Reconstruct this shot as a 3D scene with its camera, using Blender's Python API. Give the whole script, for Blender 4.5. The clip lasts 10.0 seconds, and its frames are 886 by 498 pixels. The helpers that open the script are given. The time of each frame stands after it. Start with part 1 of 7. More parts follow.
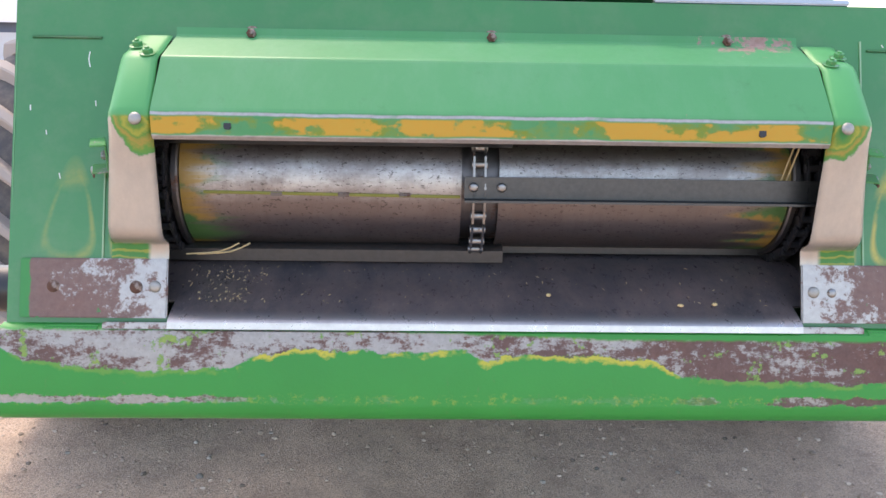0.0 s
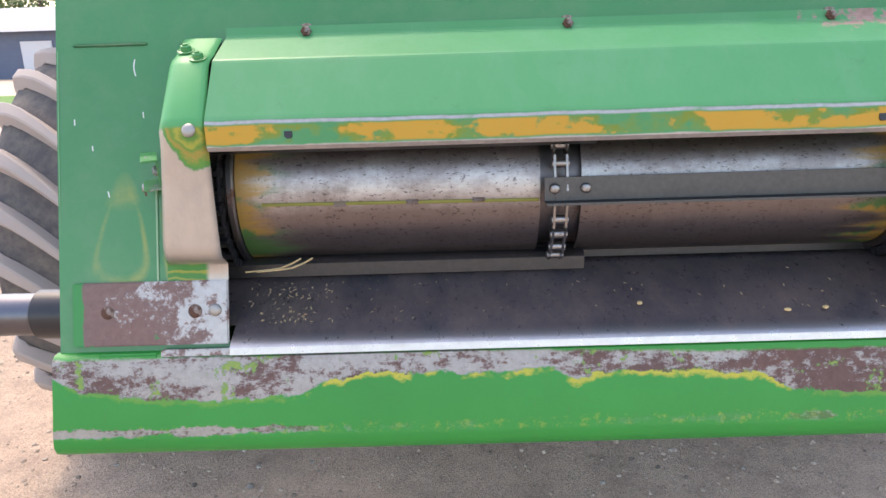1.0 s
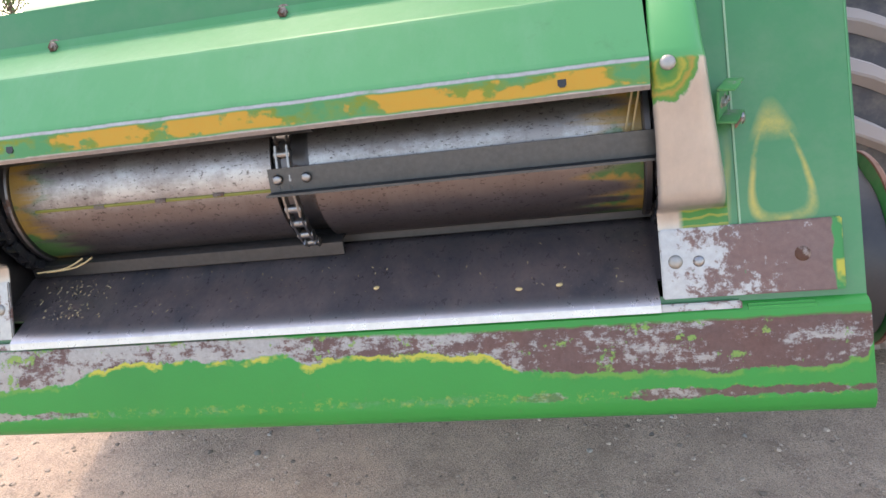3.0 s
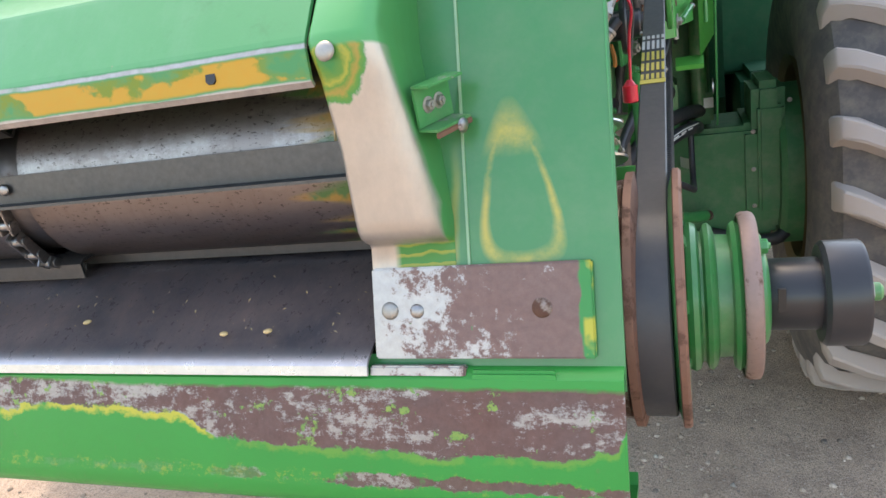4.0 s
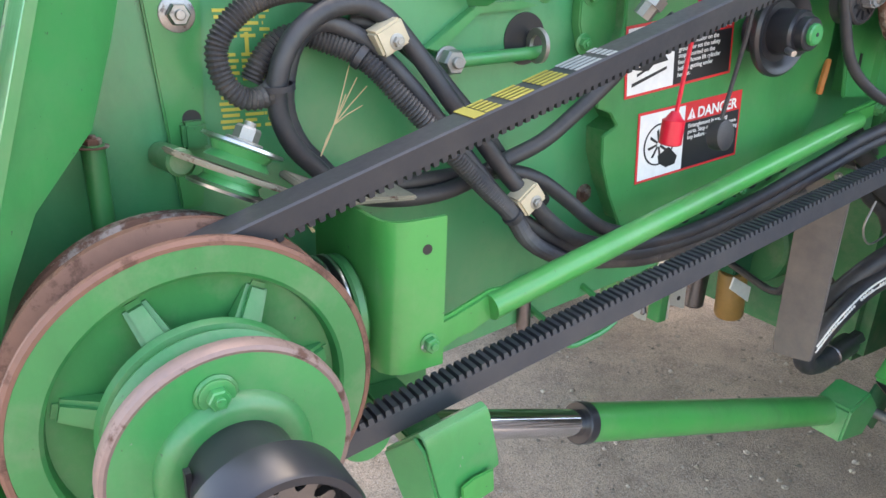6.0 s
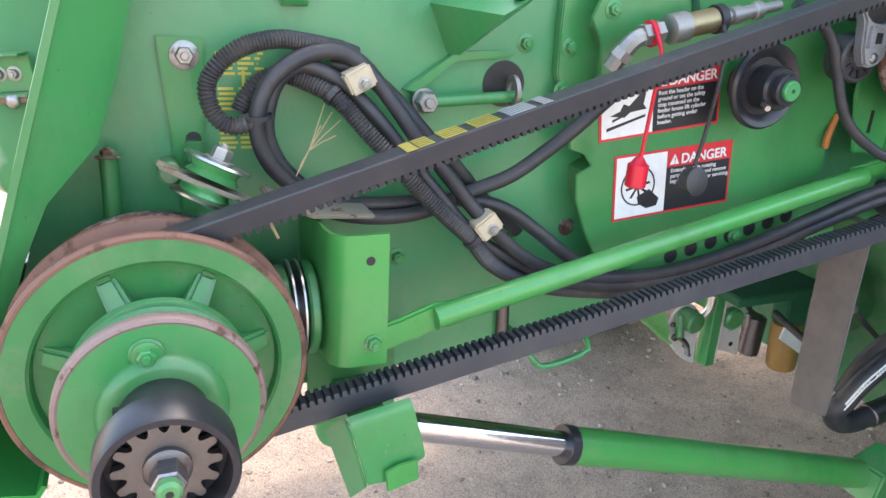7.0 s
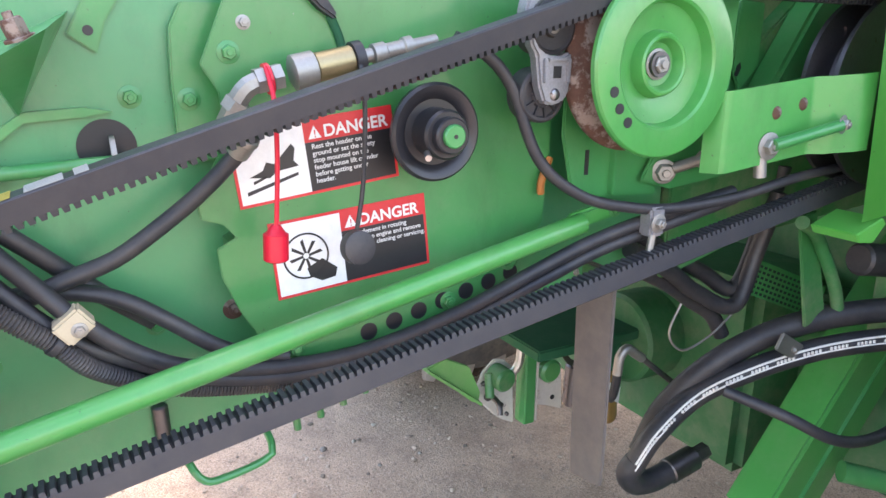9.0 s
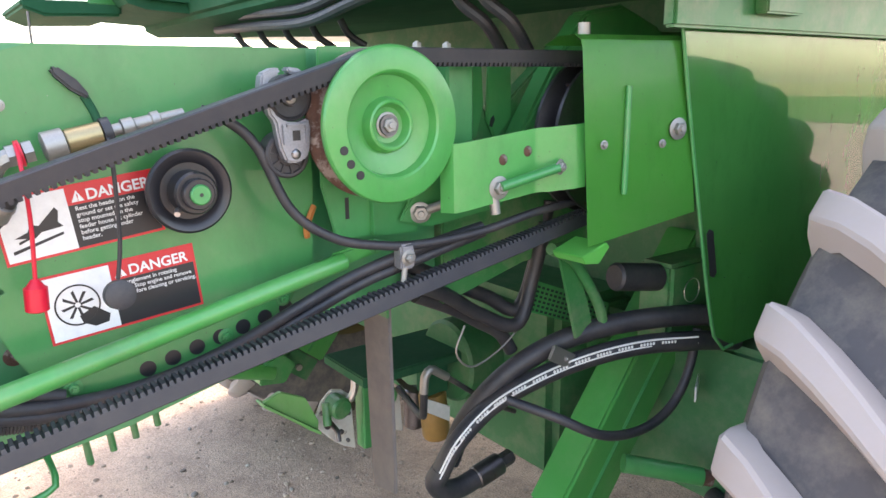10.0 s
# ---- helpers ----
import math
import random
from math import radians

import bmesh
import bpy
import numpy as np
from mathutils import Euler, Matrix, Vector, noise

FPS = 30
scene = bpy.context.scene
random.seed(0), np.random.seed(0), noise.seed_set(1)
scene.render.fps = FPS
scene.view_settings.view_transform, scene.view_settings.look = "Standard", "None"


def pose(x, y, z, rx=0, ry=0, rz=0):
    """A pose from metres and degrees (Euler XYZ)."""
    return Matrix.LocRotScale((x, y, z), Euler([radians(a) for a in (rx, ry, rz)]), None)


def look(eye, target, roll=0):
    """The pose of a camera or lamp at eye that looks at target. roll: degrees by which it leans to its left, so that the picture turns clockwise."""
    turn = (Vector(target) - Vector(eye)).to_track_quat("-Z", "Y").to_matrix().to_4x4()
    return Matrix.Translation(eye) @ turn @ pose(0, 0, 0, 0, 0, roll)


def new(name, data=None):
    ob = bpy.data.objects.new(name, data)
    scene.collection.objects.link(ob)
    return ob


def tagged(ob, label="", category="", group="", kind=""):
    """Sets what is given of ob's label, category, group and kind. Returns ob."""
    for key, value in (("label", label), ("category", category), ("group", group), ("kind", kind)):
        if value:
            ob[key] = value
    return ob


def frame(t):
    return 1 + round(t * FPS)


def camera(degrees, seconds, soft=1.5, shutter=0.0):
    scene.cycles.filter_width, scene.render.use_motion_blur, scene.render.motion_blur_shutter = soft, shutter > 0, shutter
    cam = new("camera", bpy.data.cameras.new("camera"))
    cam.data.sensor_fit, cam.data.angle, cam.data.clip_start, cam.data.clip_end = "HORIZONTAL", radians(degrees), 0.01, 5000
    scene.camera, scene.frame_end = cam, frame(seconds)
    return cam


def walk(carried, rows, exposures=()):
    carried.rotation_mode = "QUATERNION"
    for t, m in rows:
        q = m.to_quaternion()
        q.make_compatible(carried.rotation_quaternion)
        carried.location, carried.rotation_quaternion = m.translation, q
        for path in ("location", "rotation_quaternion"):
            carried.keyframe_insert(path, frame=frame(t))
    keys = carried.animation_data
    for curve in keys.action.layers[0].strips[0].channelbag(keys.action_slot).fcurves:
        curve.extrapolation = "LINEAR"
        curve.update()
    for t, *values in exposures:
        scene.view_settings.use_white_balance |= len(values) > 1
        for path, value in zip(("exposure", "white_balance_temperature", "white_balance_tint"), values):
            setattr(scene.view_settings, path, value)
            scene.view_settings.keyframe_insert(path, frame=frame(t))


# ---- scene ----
cam = camera(63.2, 10.0, soft=1.5)
PATH = [
    (0, (-0.114, 0.12, 1.799), (-0.062, 2.046, 1.262), 1.0),
    (0.5, (-0.165, 0.193, 1.806), (-0.145, 2.113, 1.247), -0.2),
    (1, (-0.2, 0.232, 1.804), (-0.219, 2.15, 1.238), -1.8),
    (1.5, (-0.104, 0.234, 1.807), (-0.141, 2.149, 1.232), -3.4),
    (2, (0.055, 0.185, 1.814), (-0.02, 2.098, 1.236), -5.0),
    (2.2, (0.093, 0.178, 1.816), (0.005, 2.083, 1.215), -5.6),
    (3.3, (0.587, 0.361, 1.776), (0.141, 2.202, 1.135), -8.7),
    (3.5, (0.654, 0.416, 1.758), (0.223, 2.259, 1.112), -8.9),
    (4, (0.911, 0.627, 1.695), (0.266, 2.422, 1.093), -9.1),
    (4.5, (1.063, 0.902, 1.686), (0.207, 2.603, 1.073), -8.0),
    (5, (1.255, 1.134, 1.688), (0.132, 2.636, 0.995), -2.7),
    (5.5, (1.386, 1.266, 1.698), (0.024, 2.546, 0.987), -0.3),
    (5.7, (1.412, 1.32, 1.689), (-0.037, 2.499, 0.972), 0.5),
    (6.8, (1.638, 1.488, 1.711), (-0.092, 2.207, 1.01), 3.4),
    (7, (1.663, 1.515, 1.729), (-0.074, 2.247, 1.061), 3.1),
    (7.5, (1.713, 1.581, 1.723), (-0.012, 2.395, 1.12), 1.6),
    (8, (1.705, 1.69, 1.729), (0.009, 2.57, 1.139), 0.8),
    (8.5, (1.627, 1.824, 1.712), (-0.046, 2.752, 1.128), 0.9),
    (9, (1.651, 1.939, 1.73), (-0.028, 2.881, 1.188), 0.7),
    (9.5, (1.772, 2.059, 1.771), (0.085, 3.016, 1.282), 0.2),
    (10, (1.923, 2.06, 1.776), (0.354, 3.217, 1.328), -0.8),
]
walk(cam, [(t, look(eye, target, roll)) for t, eye, target, roll in PATH], exposures=[(0.0, 2.1, 7800, 15), (2.0, 2.15, 7800, 15), (4.0, 2.38, 8200, 10), (4.5, 2.56, 8450, 6), (5.0, 2.66, 9000, 6), (5.5, 2.96, 8300, 9), (7.0, 2.84, 7550, 13), (8.0, 3.0, 7600, 17), (9.0, 3.07, 7750, 18), (10.0, 2.97, 7950, 16)])

# ---- world and sun: clear hazy day, the sun behind the machine ----
SUN_AZ = (-0.5, 0.866)
SUN_EL = 58.0
world = bpy.data.worlds.new("sky")
scene.world = world
world.use_nodes = True
wt = world.node_tree
sky = wt.nodes.new("ShaderNodeTexSky")
sky.sky_type = "NISHITA"
sky.sun_disc = False
sky.sun_elevation = radians(SUN_EL)
sky.sun_rotation = math.atan2(SUN_AZ[0], SUN_AZ[1])
sky.air_density, sky.dust_density, sky.ozone_density = 1.0, 2.0, 1.0
wt.links.new(sky.outputs["Color"], wt.nodes["Background"].inputs["Color"])
wt.nodes["Background"].inputs["Strength"].default_value = 0.15
sun_data = bpy.data.lights.new("sun", "SUN")
sun_data.energy, sun_data.angle, sun_data.color = 0.39, radians(3.0), (1.0, 0.94, 0.85)
sun = new("sun", sun_data)
ce = math.cos(radians(SUN_EL))
sun.matrix_world = look((0, 0, 20), (-SUN_AZ[0] * ce, -SUN_AZ[1] * ce, 20 - math.sin(radians(SUN_EL))))


# ---- material tools ----
class Mat:
    """A principled material with short calls for its nodes."""

    def __init__(self, name, color=(0.5, 0.5, 0.5), rough=0.5, metal=0.0):
        self.m = bpy.data.materials.new(name)
        self.m.use_nodes = True
        self.t = self.m.node_tree
        self.b = self.t.nodes["Principled BSDF"]
        self.put("Base Color", (*color, 1))
        self.put("Roughness", rough)
        self.put("Metallic", metal)
        self.c = self.t.nodes.new("ShaderNodeTexCoord").outputs["Object"]

    def link(self, a, socket):
        if isinstance(a, (int, float)):
            socket.default_value = a
        elif isinstance(a, tuple):
            socket.default_value = a if len(a) == len(socket.default_value) else (*a, 1)
        else:
            self.t.links.new(a, socket)

    def put(self, name, value):
        self.link(value, self.b.inputs[name])

    def noise(self, scale, detail=4, rough=0.55, stretch=None, warp=0.0):
        vec = self.c
        if stretch:
            mp = self.t.nodes.new("ShaderNodeMapping")
            mp.inputs["Scale"].default_value = stretch
            self.t.links.new(vec, mp.inputs["Vector"])
            vec = mp.outputs["Vector"]
        n = self.t.nodes.new("ShaderNodeTexNoise")
        n.inputs["Scale"].default_value = scale
        n.inputs["Detail"].default_value = detail
        n.inputs["Roughness"].default_value = rough
        n.inputs["Distortion"].default_value = warp
        self.t.links.new(vec, n.inputs["Vector"])
        return n.outputs["Fac"]

    def voronoi(self, scale, feature="F1"):
        n = self.t.nodes.new("ShaderNodeTexVoronoi")
        n.feature = feature
        n.inputs["Scale"].default_value = scale
        self.t.links.new(self.c, n.inputs["Vector"])
        return n.outputs["Distance"]

    def math(self, op, a, b=0.0, c=0.0, clamp=False):
        n = self.t.nodes.new("ShaderNodeMath")
        n.operation, n.use_clamp = op, clamp
        self.link(a, n.inputs[0]), self.link(b, n.inputs[1]), self.link(c, n.inputs[2])
        return n.outputs[0]

    def ramp(self, fac, *stops):
        n = self.t.nodes.new("ShaderNodeValToRGB")
        e = n.color_ramp.elements
        while len(e) < len(stops):
            e.new(1.0)
        for k, (p, v) in zip(e, stops):
            k.position = p
            k.color = (v, v, v, 1) if isinstance(v, (int, float)) else (*v, 1)
        self.link(fac, n.inputs[0])
        return n.outputs["Color"]

    def step(self, fac, lo, hi):
        n = self.t.nodes.new("ShaderNodeMapRange")
        n.clamp = True
        self.link(fac, n.inputs["Value"])
        self.link(lo, n.inputs["From Min"]), self.link(hi, n.inputs["From Max"])
        return n.outputs["Result"]

    def mix(self, fac, a, b):
        n = self.t.nodes.new("ShaderNodeMix")
        n.data_type = "RGBA"
        self.link(fac, n.inputs[0]), self.link(a, n.inputs[6]), self.link(b, n.inputs[7])
        return n.outputs[2]

    def axes(self):
        n = self.t.nodes.new("ShaderNodeSeparateXYZ")
        self.t.links.new(self.c, n.inputs[0])
        return n.outputs

    def rnd(self):
        return self.t.nodes.new("ShaderNodeObjectInfo").outputs["Random"]

    def bump(self, height, strength=0.3, dist=0.002):
        n = self.t.nodes.new("ShaderNodeBump")
        n.inputs["Strength"].default_value, n.inputs["Distance"].default_value = strength, dist
        self.link(height, n.inputs["Height"])
        self.t.links.new(n.outputs["Normal"], self.b.inputs["Normal"])


GREEN = (0.024, 0.222, 0.060)
GREEN_DARK = (0.018, 0.160, 0.042)
YELLOW = (0.62, 0.46, 0.05)
RUST = (0.13, 0.062, 0.042)
STEEL = (0.42, 0.41, 0.42)
DUST = (0.36, 0.30, 0.23)


def paint(name, base=GREEN, rough=0.3, dust=0.12, chips=0.0, coat=0.25):
    """Machine enamel: slow fading, a thin film of dust, small chips down to metal, fine orange peel."""
    k = Mat(name, base, rough)
    slow, fine = k.noise(3.0, 3), k.noise(38.0, 5, 0.65)
    faded = tuple(min(1, c * 1.25 + 0.012) for c in base)
    col = k.mix(slow, tuple(c * 0.86 for c in base), faded)
    film = k.math("MULTIPLY", k.step(k.noise(9.0, 6, 0.7), 0.45, 0.75), dust)
    col = k.mix(film, col, DUST)
    grime = k.math("MULTIPLY", k.step(k.noise(4.5, 7, 0.75, (1.0, 1.6, 0.7)), 0.50, 0.78), 0.45)
    col = k.mix(grime, col, tuple(c * 0.42 + 0.006 for c in base))
    speck = k.step(k.noise(130.0, 3, 0.6), 0.715, 0.735)
    col = k.mix(k.math("MULTIPLY", speck, 0.6), col, (0.035, 0.032, 0.028))
    rough_out = k.math("ADD", k.math("MULTIPLY", fine, 0.16), rough - 0.06)
    if chips:
        spot = k.step(k.noise(24.0, 6, 0.75), 0.735 - chips * 0.1, 0.75 - chips * 0.1)
        col = k.mix(spot, col, k.mix(fine, RUST, STEEL))
        rough_out = k.math("ADD", rough_out, k.math("MULTIPLY", spot, 0.25))
    k.put("Base Color", col)
    k.put("Roughness", rough_out)
    k.put("Coat Weight", coat)
    k.put("Coat Roughness", 0.12)
    k.bump(k.math("ADD", k.noise(260.0, 2), k.math("MULTIPLY", slow, 3.0)), 0.10, 0.0008)
    return k.m


def metal(name, base=STEEL, rough=0.4, rust=0.0, scale=30.0, metallic=1.0, dirt=0.2):
    """Bare metal with streaks, dirt and rust in patches."""
    k = Mat(name, base, rough, metallic)
    a, b = k.noise(scale, 6, 0.7), k.noise(scale * 5, 3, 0.6)
    col = k.mix(k.math("MULTIPLY", b, dirt * 2), base, tuple(c * 0.45 for c in base))
    if rust:
        spot = k.step(a, 0.62 - rust * 0.3, 0.70 - rust * 0.3)
        col = k.mix(spot, col, k.mix(b, RUST, tuple(c * 0.5 for c in RUST)))
        k.put("Metallic", k.math("SUBTRACT", metallic, k.math("MULTIPLY", spot, metallic)))
        k.put("Roughness", k.math("ADD", rough, k.math("MULTIPLY", spot, 0.4)))
    else:
        k.put("Roughness", k.math("ADD", rough - 0.08, k.math("MULTIPLY", a, 0.2)))
    k.put("Base Color", col)
    k.bump(k.math("ADD", a, k.math("MULTIPLY", b, 0.5)), 0.2, 0.001)
    return k.m


def rubber(name, base=(0.020, 0.021, 0.026), rough=0.44, dust=0.10):
    k = Mat(name, base, rough)
    a, b = k.noise(14.0, 6, 0.7), k.noise(120.0, 3)
    k.put("Base Color", k.mix(k.math("MULTIPLY", k.step(a, 0.4, 0.75), dust), base, DUST))
    k.put("Roughness", k.math("ADD", rough - 0.05, k.math("MULTIPLY", b, 0.2)))
    k.bump(b, 0.15, 0.001)
    return k.m


def plain(name, color, rough=0.5, metallic=0.0):
    k = Mat(name, color, rough, metallic)
    k.put("Base Color", k.mix(k.noise(60.0, 4, 0.7), tuple(c * 0.8 for c in color), tuple(min(1, c * 1.12) for c in color)))
    return k.m


GREEN_M = paint("green_enamel")
GREEN_CHIP = paint("green_enamel_chipped", chips=0.55, dust=0.2)
GREEN_DIRTY = paint("green_enamel_dusty", GREEN_DARK, 0.45, 0.45, chips=0.2)
# Green enamel darkened in its colour for shade under the machine; gloss cut too.
GREEN_SHADE = paint("shade_toned_green", (0.011, 0.088, 0.040), 0.75, 0.06, chips=0.1, coat=0.0)
GREEN_SHADE.node_tree.nodes["Principled BSDF"].inputs["Specular IOR Level"].default_value = 0.15
CHASSIS_GREEN = paint("dusty_chassis_green", (0.018, 0.135, 0.045), 0.6, 0.25, chips=0.15, coat=0.0)
COVER_GREEN = paint("green_cover_enamel", (0.021, 0.190, 0.048), 0.36, 0.10, chips=0.15, coat=0.4)
GREEN_NEW = paint("fresh_green_enamel", (0.032, 0.255, 0.052), 0.30, 0.14, chips=0.15)
GREEN_LIME = paint("bright_green_enamel", (0.052, 0.340, 0.050), 0.30, 0.10, chips=0.15)
GREEN_SIDE = paint("green_side_enamel", (0.027, 0.228, 0.082), 0.38, 0.12, chips=0.1, coat=0.5)
GREEN_SIDE.node_tree.nodes["Principled BSDF"].inputs["Coat Roughness"].default_value = 0.26
GREEN_SIDE.node_tree.nodes["Principled BSDF"].inputs["Coat IOR"].default_value = 1.5
GREEN_GLOSS = paint("green_enamel_glossy", (0.045, 0.310, 0.062), 0.12, 0.03, coat=1.0)
for key, val in (("Coat IOR", 2.1), ("Coat Roughness", 0.02)):
    GREEN_GLOSS.node_tree.nodes["Principled BSDF"].inputs[key].default_value = val
GREEN_RUB = paint("rubbed_green_enamel", (0.026, 0.225, 0.058), 0.4, 0.45, chips=1.4)
DARK_M = metal("dark_worn_steel", (0.18, 0.168, 0.172), 0.42, 0.15, 22.0)
STEEL_M = metal("bright_steel", (0.62, 0.61, 0.60), 0.3, 0.0, 40.0)
ZINC = metal("zinc_plated_steel", (0.42, 0.405, 0.375), 0.55, 0.0, 60.0)
SLAT_M = metal("dark_slat_steel", (0.115, 0.118, 0.122), 0.42, 0.0, 26.0, 0.9, 0.35)
RUST_RED = metal("red_rust", (0.215, 0.105, 0.073), 0.6, 0.3, 20.0, 0.25)
DUSTY = metal("dusty_plate_steel", (0.27, 0.235, 0.17), 0.7, 0.2, 30.0, 0.1)
RUSTY = metal("rusted_steel", (0.30, 0.24, 0.21), 0.55, 0.65, 26.0, 0.7)
CHAIN_M = metal("chain_steel", (0.40, 0.39, 0.385), 0.38, 0.12, 50.0, 1.0, 0.4)
CHROME = metal("chrome_rod", (0.75, 0.75, 0.77), 0.1, 0.0, 20.0, 1.0, 0.08)
BLACK = rubber("black_rubber")
BELT_M = rubber("belt_rubber", (0.028, 0.029, 0.035), 0.42, 0.06)
BLACK_PAINT = plain("black_paint", (0.022, 0.022, 0.026), 0.32)
TYRE_M = rubber("dusty_tyre_rubber", (0.078, 0.071, 0.073), 0.8, 0.35)
LUG_M = rubber("dusty_lug_rubber", (0.375, 0.322, 0.302), 0.85, 0.32)
BRASS = metal("brass_fitting", (0.46, 0.37, 0.21), 0.45, 0.0, 60.0)
CAST = metal("cast_aluminium", (0.40, 0.40, 0.42), 0.55, 0.0, 60.0, 0.8, 0.4)
WHITE = plain("white_vinyl", (0.75, 0.75, 0.73), 0.4)
RED = plain("red_vinyl", (0.62, 0.03, 0.035), 0.4)
# Also used for flat black pieces that paint the dark of holes and slots.
BLACKV = plain("black_vinyl_and_holes", (0.018, 0.018, 0.02), 0.4)
BELT_YELLOW = plain("worn_yellow_print", (0.40, 0.32, 0.06), 0.5)
BELT_GREY = plain("worn_grey_print", (0.36, 0.36, 0.35), 0.5)
YELLOWV = plain("yellow_print", (0.62, 0.52, 0.08), 0.45)
RED_PLASTIC = plain("red_plastic", (0.65, 0.012, 0.035), 0.35)
STRAW = plain("dry_straw", (0.50, 0.38, 0.20), 0.7)
CREAM = plain("cream_plastic", (0.50, 0.42, 0.29), 0.5)


# ---- worn front-frame materials, in the frame's own x and height ----
def edge_field(k, points, lo=-0.9, hi=0.9):
    """A height that runs along x through the given points."""
    x = k.axes()[0]
    n = k.t.nodes.new("ShaderNodeFloatCurve")
    c = n.mapping.curves[0]
    while len(c.points) < len(points):
        c.points.new(0.5, 0.5)
    for p, (px, pv) in zip(c.points, points):
        p.location = ((px - lo) / (hi - lo), pv + 0.5)
        p.handle_type = "VECTOR"
    n.mapping.update()
    k.link(k.math("DIVIDE", k.math("SUBTRACT", x, lo), hi - lo), n.inputs["Value"])
    return k.math("SUBTRACT", n.outputs["Value"], 0.5)


def worn_lip():
    """Green beam with a rubbed band: bare grey metal, rust, a rim of yellow and leftover green."""
    k = Mat("worn_front_lip", GREEN, 0.35)
    v = k.axes()[1]
    jag = k.math("MULTIPLY", k.math("SUBTRACT", k.noise(22.0, 6, 0.7), 0.5), 0.035)
    fine = k.noise(90.0, 5, 0.7)
    jag = k.math("ADD", jag, k.math("MULTIPLY", k.math("SUBTRACT", k.noise(75.0, 5, 0.75, (0.6, 1.0, 1.0)), 0.5), 0.016))
    low = edge_field(k, ((-0.86, -0.10), (-0.80, -0.125), (-0.70, -0.142), (-0.575, -0.147), (-0.45, -0.142), (-0.41, -0.122), (-0.34, -0.107), (-0.16, -0.112),
                         (-0.045, -0.108), (-0.005, -0.128), (0.035, -0.112), (0.134, -0.115), (0.285, -0.123), (0.345, -0.149), (0.435, -0.158), (0.70, -0.163), (0.79, -0.160), (0.815, -0.148), (0.835, -0.150), (0.846, -0.118), (0.86, -0.105)))
    d = k.math("ADD", k.math("SUBTRACT", v, low), jag)
    worn = k.math("MULTIPLY", k.step(d, 0.0, 0.003), k.step(k.math("SUBTRACT", k.math("SUBTRACT", k.math("MULTIPLY", jag, 0.35), v), k.math("MULTIPLY", k.step(k.axes()[0], -0.15, 0.25), 0.013)), 0.071, 0.076))
    rim = k.math("MULTIPLY", k.step(d, -0.009, -0.003), k.math("SUBTRACT", 1.0, k.step(d, 0.0, 0.003)))
    mid = k.math("MULTIPLY", k.step(k.axes()[0], -0.48, -0.40), k.math("SUBTRACT", 1.0, k.step(k.axes()[0], 0.34, 0.38)))
    rim = k.math("MULTIPLY", rim, k.math("MULTIPLY", k.step(k.noise(13.0, 4), 0.42, 0.5), k.math("ADD", 0.18, k.math("MULTIPLY", mid, 0.75))))
    # thin rubbed line near the bottom edge
    d2 = k.math("SUBTRACT", k.math("ADD", 0.0065, k.math("MULTIPLY", jag, 0.8)), k.math("ABSOLUTE", k.math("ADD", v, 0.193)))
    thin = k.math("MULTIPLY", k.math("MULTIPLY", k.step(d2, 0.0, 0.002), k.math("ADD", 0.12, k.math("MULTIPLY", k.step(k.math("ABSOLUTE", k.axes()[0]), 0.30, 0.50), 0.85))), k.step(k.math("ADD", k.noise(7.0, 5, 0.7), k.math("MULTIPLY", k.math("ABSOLUTE", k.axes()[0]), 0.18)), 0.52, 0.58))
    thin_rim = k.math("MULTIPLY", k.step(d2, -0.004, 0.0), k.math("MULTIPLY", k.step(k.noise(60.0, 7, 0.8), 0.52, 0.62), 0.35))
    left = k.step(k.math("ADD", k.math("MULTIPLY", k.noise(17.0, 6, 0.7), 0.75), k.math("MULTIPLY", k.noise(70.0, 5, 0.75), 0.25)), 0.575, 0.60)
    # rust takes over to one side
    side = k.step(k.axes()[0], 0.28, 0.42)
    rusty = k.step(k.math("ADD", k.math("ADD", k.math("MULTIPLY", k.noise(16.0, 7, 0.75, (0.5, 1.4, 1.0)), 0.55), k.math("MULTIPLY", k.noise(58.0, 8, 0.8), 0.45)), k.math("MULTIPLY", side, 0.055)), 0.488, 0.535)
    bare = k.mix(rusty, k.mix(fine, (0.42, 0.405, 0.40), (0.20, 0.182, 0.176)), k.mix(k.noise(11.0, 6, 0.7), k.mix(fine, (0.21, 0.095, 0.07), (0.09, 0.04, 0.032)), k.mix(fine, (0.165, 0.125, 0.122), (0.07, 0.05, 0.049))))
    green = k.mix(k.noise(4.0, 3), (0.016, 0.205, 0.040), (0.022, 0.275, 0.052))
    green = k.mix(k.math("MULTIPLY", k.step(k.noise(48.0, 6, 0.8, (1.0, 0.5, 1.0)), 0.60, 0.68), 0.35), green, (0.10, 0.16, 0.06))
    yel = k.mix(k.noise(30.0, 4), YELLOW, (0.30, 0.36, 0.06))
    col = k.mix(rim, green, yel)
    col = k.mix(thin_rim, col, yel)
    both = k.math("MAXIMUM", k.math("MULTIPLY", worn, k.math("SUBTRACT", 1.0, left)), thin)
    col = k.mix(k.math("MULTIPLY", worn, left), col, k.mix(fine, GREEN, (0.35, 0.36, 0.08)))
    col = k.mix(both, col, bare)
    k.put("Base Color", col)
    k.put("Metallic", k.math("MULTIPLY", both, k.math("SUBTRACT", 0.75, k.math("MULTIPLY", rusty, 0.7))))
